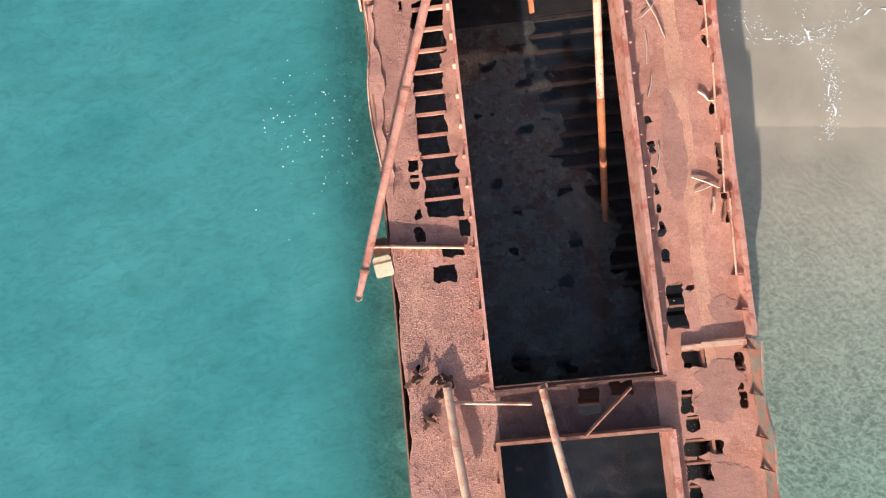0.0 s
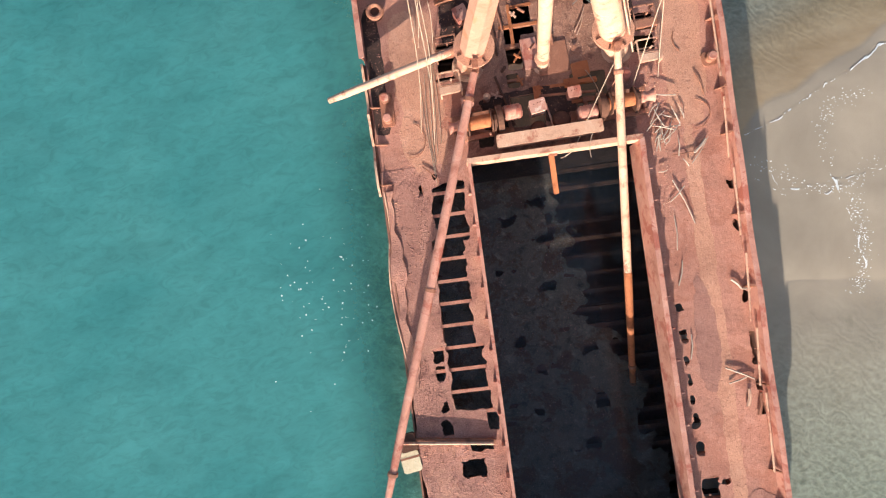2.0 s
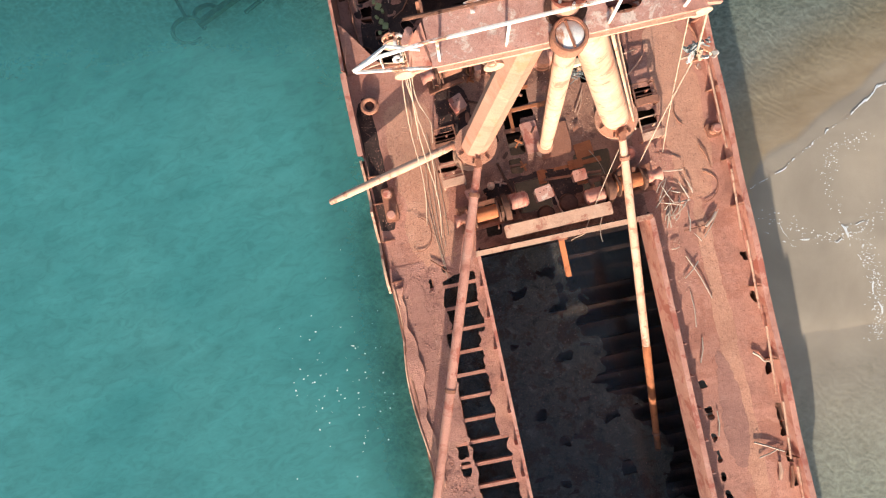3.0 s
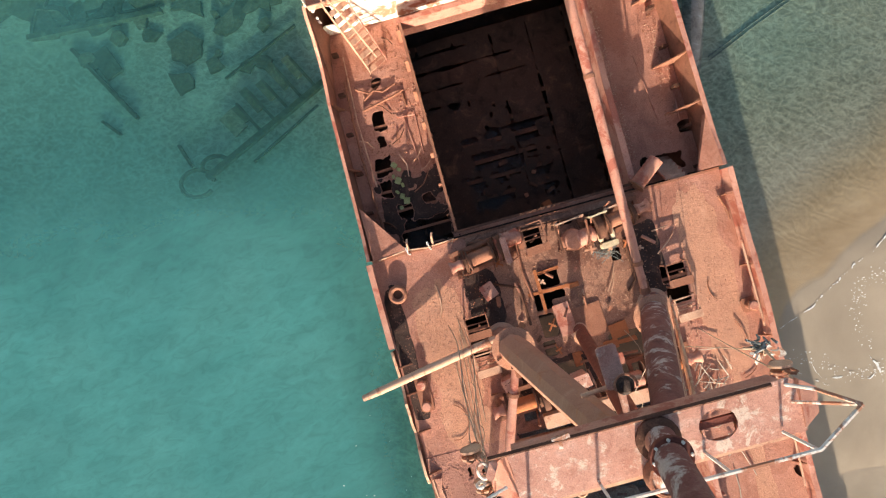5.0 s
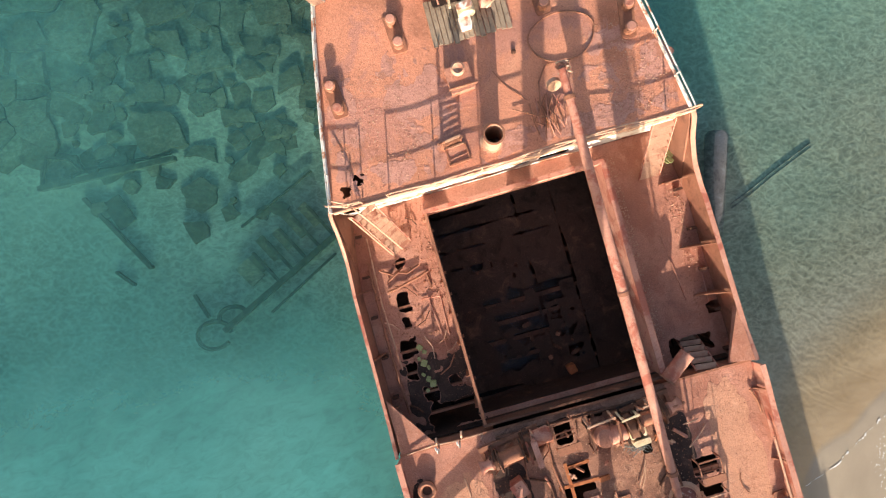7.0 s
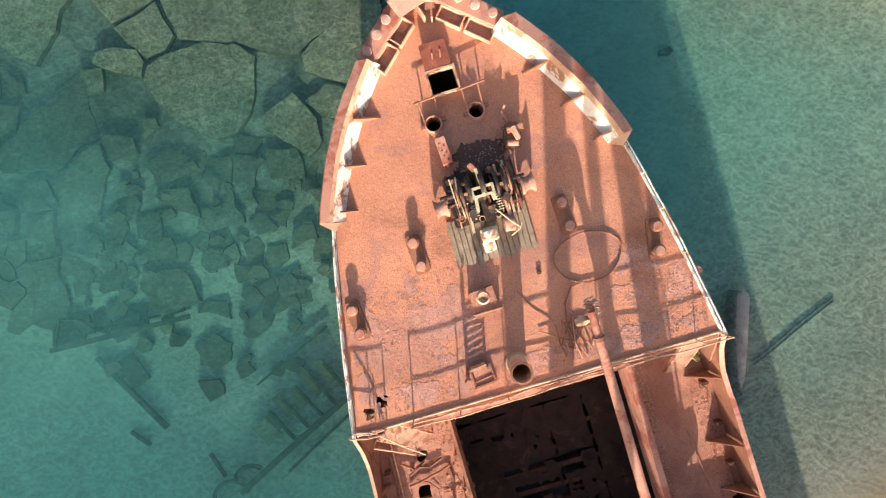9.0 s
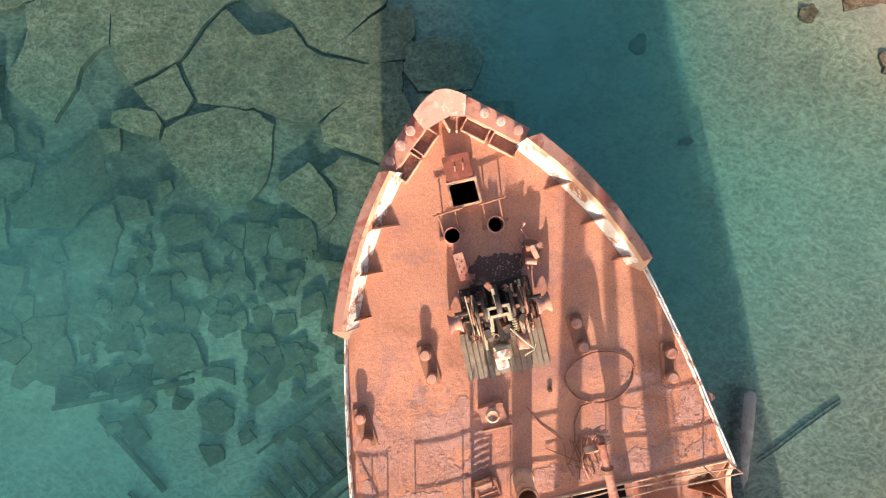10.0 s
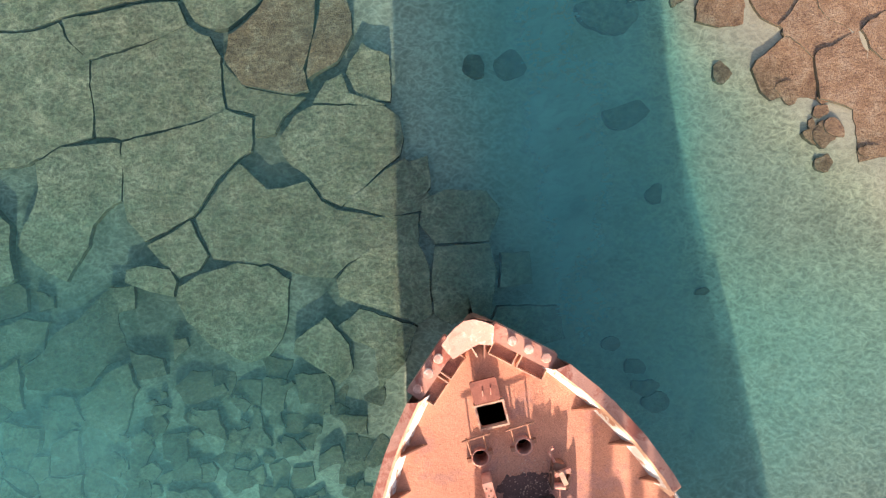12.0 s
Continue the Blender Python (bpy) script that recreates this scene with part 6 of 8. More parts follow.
for k in range(34):
    x, y = random.uniform(-2.1, 2.6), random.uniform(11.2, 15.15)
    l, a = random.uniform(0.12, 0.42), random.uniform(0, 180)
    m = (M_RUST, M_DARK, M_PALE, M_DECK, M_RUST, M_ORANGE)[k % 6]
    if k % 3 == 0:
        single("scrap_pipe", Shape().tube((x, y, 0.05), (x + l * math.cos(a), y + l * math.sin(a), 0.05 + random.uniform(0, 0.25)), random.uniform(0.02, 0.05), seg=8), m, "broken pipe end among the winches", "pipe", "winch deck scrap")
    elif k % 3 == 1:
        single("scrap_plate", Shape().box((x, y, 0.07), (l * 0.7, l * random.uniform(0.2, 0.5), 0.02), a, random.uniform(-10, 10), random.uniform(-10, 10), bevel=0.03), m, "bent plate scrap among the winches", "metal scrap", "winch deck scrap")
    else:
        single("scrap_bracket", Shape().box((x, y, 0.10), (l, 0.05, 0.05), a, 0, random.uniform(-12, 12)).box((x, y, 0.14), (0.05, l * 0.6, 0.05), a), m, "rusted angle bracket among the winches", "bracket", "winch deck scrap")

# starboard clutter: driftwood, net, rods, pipes
random.seed(3)
for k in range(26):
    a = random.uniform(0, 180)
    l = random.uniform(0.2, 0.75)
    x, y = random.gauss(3.25, 0.28), random.gauss(9.75, 0.55)
    z = 0.02 + 0.004 * k * random.random()
    d = Vector((math.cos(radians(a)), math.sin(radians(a)), random.uniform(-0.08, 0.12))) * l / 2
    c = Vector((max(3.05, x), y, z + 0.06))
    bend = Vector((random.uniform(-0.05, 0.05), random.uniform(-0.05, 0.05), 0.02))
    single("driftwood_stick", Shape().path([c - d, c + bend, c + d], [random.uniform(0.012, 0.024), 0.018, 0.008], 6), M_WOOD, "bleached driftwood stick heaped on the deck", "driftwood", "driftwood heap")
for x0, y0, x1, y1, r, m in ((4.0, 2.75, 4.75, 2.35, 0.025, M_WOOD), (4.05, 2.3, 4.6, 2.45, 0.02, M_WOOD), (4.45, 1.6, 4.55, 2.1, 0.05, M_PALE), (4.72, 1.35, 4.85, 1.95, 0.05, M_RUST), (3.3, 8.2, 3.75, 6.9, 0.018, M_WOOD), (3.15, 7.6, 3.6, 8.0, 0.02, M_WOOD), (3.05, 5.2, 3.25, 5.9, 0.02, M_WOOD),
                         (4.5, 5.2, 4.75, 4.9, 0.03, M_WOOD), (4.75, 4.9, 5.0, 4.88, 0.03, M_WOOD), (4.0, 8.9, 4.35, 9.25, 0.04, M_WOOD), (3.9, 8.6, 4.45, 9.3, 0.015, M_WOOD), (3.4, 8.9, 4.3, 8.95, 0.015, M_RUST), (-3.44, 14.3, -3.42, 13.75, 0.025, M_PALE), (-3.42, 13.75, -3.55, 13.35, 0.025, M_PALE),
                         (2.75, 13.5, 3.35, 14.0, 0.02, M_PALE), (2.75, 14.15, 3.2, 14.2, 0.02, M_PALE), (3.15, 6.2, 3.2, 7.2, 0.015, M_WOOD), (4.75, 14.6, 4.9, 13.9, 0.035, M_RUST), (1.15, 12.85, 1.5, 13.5, 0.02, M_PALE), (1.2, 12.75, 1.45, 13.3, 0.018, M_PALE), (0.4, 12.7, 0.5, 13.1, 0.02, M_PALE),
                         (4.3, 11.2, 4.5, 10.5, 0.018, M_RUST), (-3.75, 9.6, -3.3, 9.1, 0.018, M_RUST), (3.1, 3.1, 3.2, 3.8, 0.02, M_WOOD)):
    single("scrap_rod", Shape().path([(x0, y0, r + 0.03), ((x0 + x1) / 2 + 0.03, (y0 + y1) / 2, r + 0.05), (x1, y1, r + 0.03)], [r, r, r * 0.8], 7), m, "thin loose rod lying on the rusted deck", "rod", "loose rods")
rope([(4.05 + 0.55 * math.cos(q), 10.0 + 0.45 * math.sin(q), 0.04) for q in np.linspace(-1.4, 1.2, 12)], 0.012, "curved rusty wire on the starboard deck", M_RUST)
rope([(-3.95 + 0.4 * math.cos(q), 10.4 + 0.5 * math.sin(q), 0.04) for q in np.linspace(-1.9, 1.3, 12)], 0.012, "curved rusty wire on the port deck", M_RUST)
rope([(4.15 + 0.3 * math.cos(q), 12.2 + 0.4 * math.sin(q), 0.03) for q in np.linspace(2.5, 4.2, 8)], 0.015, "short bent wire on the starboard deck", M_RUST)
for k in range(5):
    rope([(-3.1 - 0.08 * k + 0.07 * math.sin(3 * q + k), 13.2 - 3.0 * q - 0.3 * k, 0.035) for q in np.linspace(0, 1, 14)], 0.011, "thin rope trailing along the port deck")
random.seed(9)
bundle = thing("hanging_bundle", "tangled grey-green net and pale cloth hanging from the crosstree", "net bundle", (1.93, 12.15, 5.85))
for k in range(26):
    p = Vector((random.gauss(0, 0.10), random.gauss(0.03, 0.08), random.gauss(0, 0.10)))
    q = Vector((random.gauss(0, 0.06), random.gauss(0, 0.05), random.gauss(0, 0.07)))
    part("net_strand", Shape().path([p - q, p + Vector((0, 0, 0.08)), p + q, p + Vector((0.05, -0.05, -0.04))], random.uniform(0.012, 0.024), 5), M_NET if p.y > 0 else M_ROPE, bundle)
for k in range(9):
    part("cloth_scrap", Shape().box((random.gauss(0, 0.13), -0.12 + random.gauss(0, 0.06), random.gauss(0, 0.12)), (random.uniform(0.1, 0.24), random.uniform(0.05, 0.14), 0.02), random.uniform(0, 180), random.uniform(-60, 60), random.uniform(-40, 40), bevel=0.02), M_WHITE, bundle)
rope(sag((1.1, 12.25, 8.35), (1.93, 12.15, 5.9), 0.0), 0.02, "rope from the crosstree end down to a hanging bundle")


# ---- well deck ----
def ladder(p0, p1, w, steps, label, rails=True):
    """An inclined ship's ladder from its foot p0 to its head p1."""
    t = thing("ship_ladder", label, "ladder", group="forecastle ladders")
    a, b = Vector(p0), Vector(p1)
    d = b - a
    x = Vector((d.y, -d.x, 0)).normalized() * w / 2
    rz = math.degrees(math.atan2(d.y, d.x)) - 90
    for s in (-1, 1):
        m = a.lerp(b, 0.5) + x * s
        st = Shape().ribbon([a + x * s - Vector((0, 0, 0.07)), b + x * s - Vector((0, 0, 0.07))], [a + x * s + Vector((0, 0, 0.07)), b + x * s + Vector((0, 0, 0.07))], 0.025)
        part("stringer", st, M_PINK, t)
        if rails and s < 0:
            up = Vector((0, 0, 0.55))
            part("hand_rail", Shape().path([a + x * s, a + x * s + up * 0.9, b + x * s + up, b + x * s], 0.02, 6), M_PALE, t)
    for k in range(steps):
        c = a.lerp(b, (k + 0.5) / steps)
        part("tread", Shape().box(tuple(c), (w - 0.03, 0.15, 0.025), rz, 0, random.uniform(-3, 3)), M_PALE, t)


random.seed(5)
ladder((-3.42, 20.95, -0.83), (-3.98, 22.12, 1.12), 0.62, 9, "pink-rusted ladder up to the forecastle, rails bent")
ladder((4.02, 20.95, -0.83), (4.02, 22.15, 1.12), 0.6, 9, "narrow rusted ladder up to the forecastle", False)
ladder((3.95, 16.15, -1.25), (3.85, 15.4, -0.05), 0.62, 6, "dark steps leading down below the winch deck", False)
for x, y, r, l, m in ((3.0, 15.75, 0.2, 0.9, M_RED),):
    t = thing("vent_pipe", "thick dusty red pipe lying over the deck break", "pipe", (x, y, 0.12), 38)
    part("pipe_body", Shape().path([(-l / 2, 0, 0), (-l * 0.4, 0, 0), (l / 2, 0, 0.02)], [r * 0.9, r, r], 18, 0.03), M_PINK, t)
    part("pipe_flange", Shape().tube((-l / 2 - 0.02, 0, 0), (-l / 2 + 0.03, 0, 0), r * 1.25, seg=18), M_RUST, t)
for x in (-3.9, -3.2):
    single("stanchion_stub", Shape().path([(x, 15.42, -0.05), (x, 15.5, 0.25), (x + 0.02, 15.62, 0.42), (x + 0.05, 15.72, 0.40)], 0.03, 8), M_PALE, "bent rail stanchion stub at the deck break", "stanchion", "stanchion stubs")
single("bent_rail", Shape().path([(-4.8, 15.36, 0.06), (-4.0, 15.44, 0.10), (-3.4, 15.36, 0.05), (-2.6, 15.4, 0.12), (-2.7, 15.25, 0.1)], 0.02, 6), M_PALE, "bent thin rail lying along the deck edge", "rail")
for pts in ([(-4.2, 19.8, -0.79), (-3.9, 19.85, -0.75), (-3.2, 20.0, -0.77), (-2.9, 20.1, -0.80)], [(-4.1, 20.1, -0.80), (-3.75, 20.3, -0.73), (-3.5, 20.2, -0.77), (-3.1, 20.35, -0.80)], [(-4.3, 20.5, -0.81), (-3.9, 20.25, -0.75), (-3.6, 20.4, -0.80)], [(-2.95, 20.0, -0.80), (-2.92, 19.6, -0.79)]):
    single("rusty_pipe", Shape().path(pts, 0.035, 7), M_RUST, "crooked rusted pipe on the well deck", "pipe", "crooked pipes")
for pts in ([(-3.1, 19.4, -0.81), (-3.0, 18.2, -0.80), (-2.95, 17.6, -0.81)], [(-2.75, 19.3, -0.81), (-2.8, 18.1, -0.81)], [(-3.3, 19.35, -0.81), (-2.75, 19.3, -0.79)], [(4.1, 17.2, -0.81), (3.9, 19.2, -0.81)], [(4.75, 17.9, -0.81), (4.7, 17.0, -0.80)]):
    single("thin_rod", Shape().path(pts, 0.018, 6), M_PINK, "thin bent rod on the well deck", "rod", "well deck rods")
random.seed(11)
for k in range(9):
    x, y = -3.75 + 0.12 * math.sin(k * 2.1), 18.0 - k * 0.16
    single("green_scrap", Shape().box((x, y, -0.80 + 0.02 * random.random()), (random.uniform(0.08, 0.2), random.uniform(0.08, 0.18), 0.05), random.uniform(0, 90), random.uniform(-20, 20), bevel=0.02), M_MOSS, "mossy green scrap by a deck hole", "scrap", "green scraps")
for k in range(8):
    x, y = 4.35 + 0.3 * random.random(), 21.2 + 0.7 * random.random()
    single("green_scrap", Shape().box((x, y, -0.75 + 0.4 * random.random()), (0.16, 0.22, 0.03), random.uniform(0, 90), random.uniform(-40, 40), random.uniform(-30, 30), bevel=0.03), M_MOSS, "peeling green and cream plate in the corner", "scrap", "green scraps")


# small loose scale and gravel on the decks
def scale_litter(name, areas, label, mat, seed):
    r = np.random.RandomState(seed)
    s = Shape()
    for x0, x1, y0, y1, z, n, big in areas:
        xs, ys = r.uniform(x0, x1, n), r.uniform(y0, y1, n)
        deck = main_field if z == 0 else well_field if z == WELL else tank_field if z < -2 else fore_field
        keep = (deck(xs, ys) > big) & (np.abs(xs) < np.interp(ys, HW_U, HW_B) - 0.15)
        for x, y in zip(xs[keep].tolist(), ys[keep].tolist()):
            q = r.uniform(0, 6.28)
            k = big * r.uniform(0.35, 1.0) ** 2
            c, e = math.cos(q) * k, math.sin(q) * k
            h = 0.005 + 0.5 * k * r.rand()
            zz = z + 0.015
            s.add([(x + c, y + e, zz), (x - e * 0.7, y + c * 0.7, zz), (x - c, y - e * 0.8, zz), (x + e * 0.6, y - c * 0.7, zz), (x + 0.3 * e, y, zz + h)], [(0, 1, 4), (1, 2, 4), (2, 3, 4), (3, 0, 4)])
    return single(name, s, mat, label, "rust scale", kind="stuff", smooth=0)


scale_litter("rust_scale", [(-4.9, -2.5, -6, 2, 0.0, 2600, 0.04), (-4.9, -3.6, 2, 9.4, 0.0, 900, 0.04), (-4.9, -2.6, 9.5, 15.2, 0.0, 2600, 0.024), (2.8, 5.0, -6, 15.2, 0.0, 3600, 0.022), (-2.2, 2.2, -2.5, 9.3, -2.95, 1100, 0.035)], "loose flakes of rust scale on the deck", M_FLAKY, 31)
scale_litter("rust_scale", [(-4.7, -2.5, 15.6, 22.1, WELL, 1700, 0.04), (2.6, 3.0, 15.6, 22.0, WELL, 420, 0.04), (4.3, 5.0, 16.5, 21.8, WELL, 350, 0.04), (-2.8, 2.8, 10.5, 15.2, 0.0, 1700, 0.032), (-4.5, -0.5, 22.4, 26.2, 1.15, 1600, 0.019), (-0.5, 4.5, 22.4, 23.3, 1.15, 800, 0.02), (3.0, 4.4, 22.5, 25.5, 1.15, 700, 0.02), (-4, 4, 25, 30, 1.15, 700, 0.013)], "crumbs of rust scale along coamings and winches", M_RUST, 32)
scale_litter("pale_grit", [(2.9, 3.2, 16.2, 21.8, WELL, 520, 0.035), (4.4, 5.0, 18.0, 21.5, WELL, 260, 0.035), (0.2, 2.4, 12.0, 15.0, 0.0, 620, 0.026), (-1.5, 0.2, 11.5, 15.0, 0.0, 350, 0.024), (-4.4, -2.8, 9.6, 14.4, 0.0, 1300, 0.022), (2.9, 4.6, 9.6, 15.2, 0.0, 800, 0.02), (-4.5, 4.5, 22.5, 26, 1.15, 900, 0.016), (-4.4, -2.0, 22.5, 25.5, 1.15, 500, 0.03), (2.6, 4.4, 22.5, 25, 1.15, 400, 0.03), (-3.6, 3.6, 26, 30, 1.15, 500, 0.014), (-1.0, 1.0, 27.9, 28.9, 1.16, 60, 0.03), (2.9, 3.3, 7, 12, 0.0, 240, 0.03), (-2.8, -2.4, 16, 22, WELL, 150, 0.03)], "pale grit and gull litter on the deck", M_PALE, 33)

rp = random.Random(71)
for k in range(16):
    x, y, a, l = rp.uniform(-4.5, -2.75), rp.uniform(16.0, 21.6), rp.uniform(0, math.pi), rp.uniform(0.25, 0.8)
    if float(well_field(np.array([x]), np.array([y]))[0]) < 0.1:
        continue
    single("scrap_rod", Shape().path([(x, y, WELL + 0.05), (x + 0.5 * l * math.cos(a), y + 0.5 * l * math.sin(a), WELL + 0.09), (x + l * math.cos(a + 0.25), y + l * math.sin(a + 0.25), WELL + 0.05)], rp.uniform(0.012, 0.028), 6), (M_PALE, M_RUST, M_DARK)[k % 3], "bent rod lying on the port well deck", "rod", "loose rods")
for x, y0, y1, r, m in ((-4.55, 16.2, 20.8, 0.035, M_RUST), (-4.40, 17.5, 21.5, 0.022, M_PALE)):
    single("steam_pipe", Shape().path([(x, y0, WELL + 0.08), (x - 0.06, (y0 + y1) / 2, WELL + 0.10), (x + 0.03, y1, WELL + 0.08)], r, 8), m, "rusted pipe run along the port well deck", "pipe", "steam pipes")

# ---- forecastle ----
def rail_run(name, pts, posts, heights, label, mat):
    t = thing(name, label, "guard rail", group="forecastle rails")
    for h in heights:
        part("pipe_rail", Shape().path([(x, y + 0.02 * math.sin(7 * x + 9 * h), z + h + 0.02 * math.sin(3 * y + 2 * x)) for x, y, z in pts], 0.021, 6), mat, t)
    for k in posts:
        i = int(k)
        a, b = Vector(pts[i]), Vector(pts[min(i + 1, len(pts) - 1)])
        p = a.lerp(b, k - i)
        part("stanchion", Shape().tube(p, p + Vector((0, 0, max(heights) + 0.02)), 0.02, seg=6), mat, t)


aft = [(x, 22.24 + 0.03 * math.sin(x), 1.15) for x in np.linspace(-3.2, 4.7, 14)]
rail_run("guard_rail", aft, [0, 2, 4, 6.5, 8, 10, 12, 13], (0.33, 0.68), "bent pale pipe rail along the forecastle's aft edge", M_PALE)
for side in (-1, 1):
    run = [(side * (breadth(u) - 0.06), u, 1.15) for u in np.linspace(22.25, 27.5, 12)]
    rail_run("guard_rail", run, [0, 2, 4.5, 7, 9, 11], (0.14, 0.34), "white pipe rail along the forecastle side", M_WHITE)
    ob = part("gutter_bar", Shape().path([(side * (breadth(u) - 0.03), u, 1.19) for u in np.linspace(22.25, 27.5, 12)], 0.045, 6), M_WHITE, wreck, "white-painted deck edge bar")
rail_run("guard_rail", [(-4.72, 22.4, 1.15), (-4.3, 22.28, 1.15), (-3.9, 22.28, 1.15)], [0, 1, 2], (0.3, 0.62), "short twisted rail beside the ladder head", M_PALE)
single("bent_rail", Shape().path([(-4.6, 22.5, 1.75), (-4.2, 22.3, 1.5), (-3.75, 21.6, 0.9), (-3.35, 20.9, 0.1)], 0.022, 6), M_PALE, "bent white rail swinging down the ladder", "rail")

hatch = thing("forecastle_hatch", "small square hatch with its rusted lid thrown open", "hatch", (-0.10, 29.86, 1.15))
for x0, y0, w, l in ((0, -0.03, 0.76, 0.05), (0, 0.57, 0.76, 0.05), (-0.355, 0.27, 0.05, 0.55), (0.355, 0.27, 0.05, 0.55)):
    part("coaming", Shape().box((x0, y0, 0.05), (w, l, 0.20)), M_PALE, hatch)
lid = part("lid", Shape().box((-0.02, 0.92, 0.20), (0.66, 0.60, 0.05), 0, 10, 0, bevel=0.04).box((-0.02, 0.92, 0.14), (0.56, 0.5, 0.06), 0, 10), M_LID, hatch, "dark rusted hatch lid")
part("lid_dog", Shape().tube((-0.1, 0.8, 0.24), (-0.08, 0.95, 0.27), 0.02, seg=6), M_PINK, lid)
part("lid_dog", Shape().tube((0.1, 0.8, 0.24), (0.13, 0.98, 0.27), 0.02, seg=6), M_PINK, lid)
part("hinge", Shape().tube((-0.25, 0.6, 0.14), (0.22, 0.6, 0.14), 0.025), M_RUST, hatch)


def chain_pipe(x, y):
    t = thing("chain_pipe", "short open chain pipe in the deck", "pipe", (x, y, 1.15), group="chain pipes")
    part("pipe_rim", Shape().lathe([(0.225, 0), (0.225, 0.14), (0.20, 0.16), (0.185, 0.15), (0.18, 0.0), (0.18, -0.5)], (0, 0, 0), 20, caps=False), M_PINK, t)
    part("base_ring", Shape().lathe([(0.29, 0), (0.29, 0.02), (0.22, 0.03)], (0, 0, 0), 20, caps=False), M_DECK, t)
    part("lug", Shape().box((-0.27, -0.02, 0.08), (0.12, 0.09, 0.12)), M_RUST, t)
    part("lug", Shape().box((0.27, 0.06, 0.08), (0.12, 0.09, 0.12)), M_RUST, t)
    part("rack", Shape().tube((-0.2, 0.1, 0.1), (-0.22, 0.6, 0.32), 0.024, seg=6).tube((0.2, 0.1, 0.1), (0.2, 0.62, 0.32), 0.024, seg=6).tube((-0.34, 0.55, 0.32), (0.38, 0.6, 0.33), 0.026, seg=6), M_RUST, t, "thin rod rack")


chain_pipe(-0.62, 29.18)
chain_pipe(0.48, 29.2)


def windlass():
    t = thing("anchor_windlass", "black greasy anchor windlass on a planked bed", "windlass", (0.05, 27.2, 1.15), 0)
    part("bed_plate", Shape().box((0, -0.02, 0.06), (1.74, 1.3, 0.10), bevel=0.05), M_GREASE, t)
    for x in (-0.62, -0.25, 0.25, 0.62):
        part("bearing_frame", Shape().prism([(-0.5, 0.1), (0.45, 0.1), (0.25, 0.5), (0.1, 0.68), (-0.12, 0.68), (-0.28, 0.5)], -0.035, 0.035, pose(x, 0.1, 0, 90, 0, 90)), M_GREASE, t)
    part("main_shaft", Shape().tube((-1.05, 0.1, 0.5), (1.05, 0.1, 0.5), 0.06), M_GREASE, t)
    for s in (-1, 1):
        wheel = part("chain_wheel", Shape().path([(s * 0.30, 0.1, 0.5), (s * 0.36, 0.1, 0.5), (s * 0.44, 0.1, 0.5), (s * 0.5, 0.1, 0.5), (s * 0.56, 0.1, 0.5)], [0.36, 0.36, 0.24, 0.36, 0.36], 18), M_GREASE, t)
        for k in range(7):
            q = 2 * math.pi * k / 7
            part("whelp", Shape().box((s * 0.44, 0.1 + 0.28 * math.cos(q), 0.5 + 0.28 * math.sin(q)), (0.12, 0.07, 0.07), 0, math.degrees(q)), M_RUST, wheel)
        part("warping_drum", Shape().path([(s * 0.92, -0.1, 0.36), (s * 0.96, -0.1, 0.36), (s * 1.03, -0.1, 0.36), (s * 1.12, -0.1, 0.36), (s * 1.19, -0.1, 0.36), (s * 1.24, -0.1, 0.36)], [0.24, 0.24, 0.18, 0.165, 0.20, 0.26], 22), M_SCALE, t, "hollow-waisted warping drum in faded pink")
        part("drum_shaft", Shape().tube((s * 0.6, -0.1, 0.36), (s * 0.95, -0.1, 0.36), 0.06), M_GREASE, t)
        coil = Shape()
        for k in range(11):
            c = Vector((s * 0.31, -0.52 + k * 0.062, 0.56))
            coil.path([c + Vector((0.07 * math.cos(q), 0, 0.07 * math.sin(q))) for q in np.linspace(0, 2 * math.pi, 9)], 0.014, 5)
        part("spring_coil", coil, M_CREAM, t)
        part("brake_band", Shape().path([(s * 0.64, 0.1 + 0.33 * math.cos(q), 0.5 + 0.33 * math.sin(q)) for q in np.linspace(0.4, 5.6, 16)], 0.03, 5), M_RUST, t)
        part("brake_screw", Shape().tube((s * 0.66, -0.25, 0.3), (s * 0.68, -0.5, 0.7), 0.02, seg=6).path([(s * 0.68 + 0.08 * math.cos(q), -0.5 + 0.08 * math.sin(q), 0.7) for q in np.linspace(0, 2 * math.pi, 13)], 0.014, 5), M_RUST, t)
        part("side_bar", Shape().box((s * 0.45, -0.45, 0.38), (0.06, 0.9, 0.10), s * 4), M_CREAM, t)
    part("gear_wheel", Shape().tube((-0.06, 0.2, 0.45), (0.06, 0.2, 0.45), 0.42, seg=26), M_GREASE, t)
    cross = part("crosshead", Shape().box((-0.02, 0.10, 0.74), (0.56, 0.06, 0.07)).box((-0.02, -0.10, 0.74), (0.56, 0.06, 0.07)).box((-0.27, 0.0, 0.74), (0.06, 0.2, 0.07)).box((0.23, 0.0, 0.74), (0.06, 0.2, 0.07)).box((-0.02, 0.0, 0.75), (0.07, 0.2, 0.07)), M_CREAM, t, "cream-painted cross frame with two dark slots")
    part("centre_bar", Shape().box((-0.04, 0.32, 0.78), (0.07, 0.46, 0.06), 4), M_CREAM, cross)
    part("leg", Shape().box((-0.24, -0.28, 0.70), (0.08, 0.34, 0.06), -6), M_CREAM, cross)
    part("leg", Shape().box((0.20, -0.20, 0.70), (0.10, 0.16, 0.06), 6), M_CREAM, cross)
    part("crank_pit", Shape().box((0.0, -0.38, 0.40), (0.26, 0.72, 0.3), bevel=0.03), M_GREASE, t)
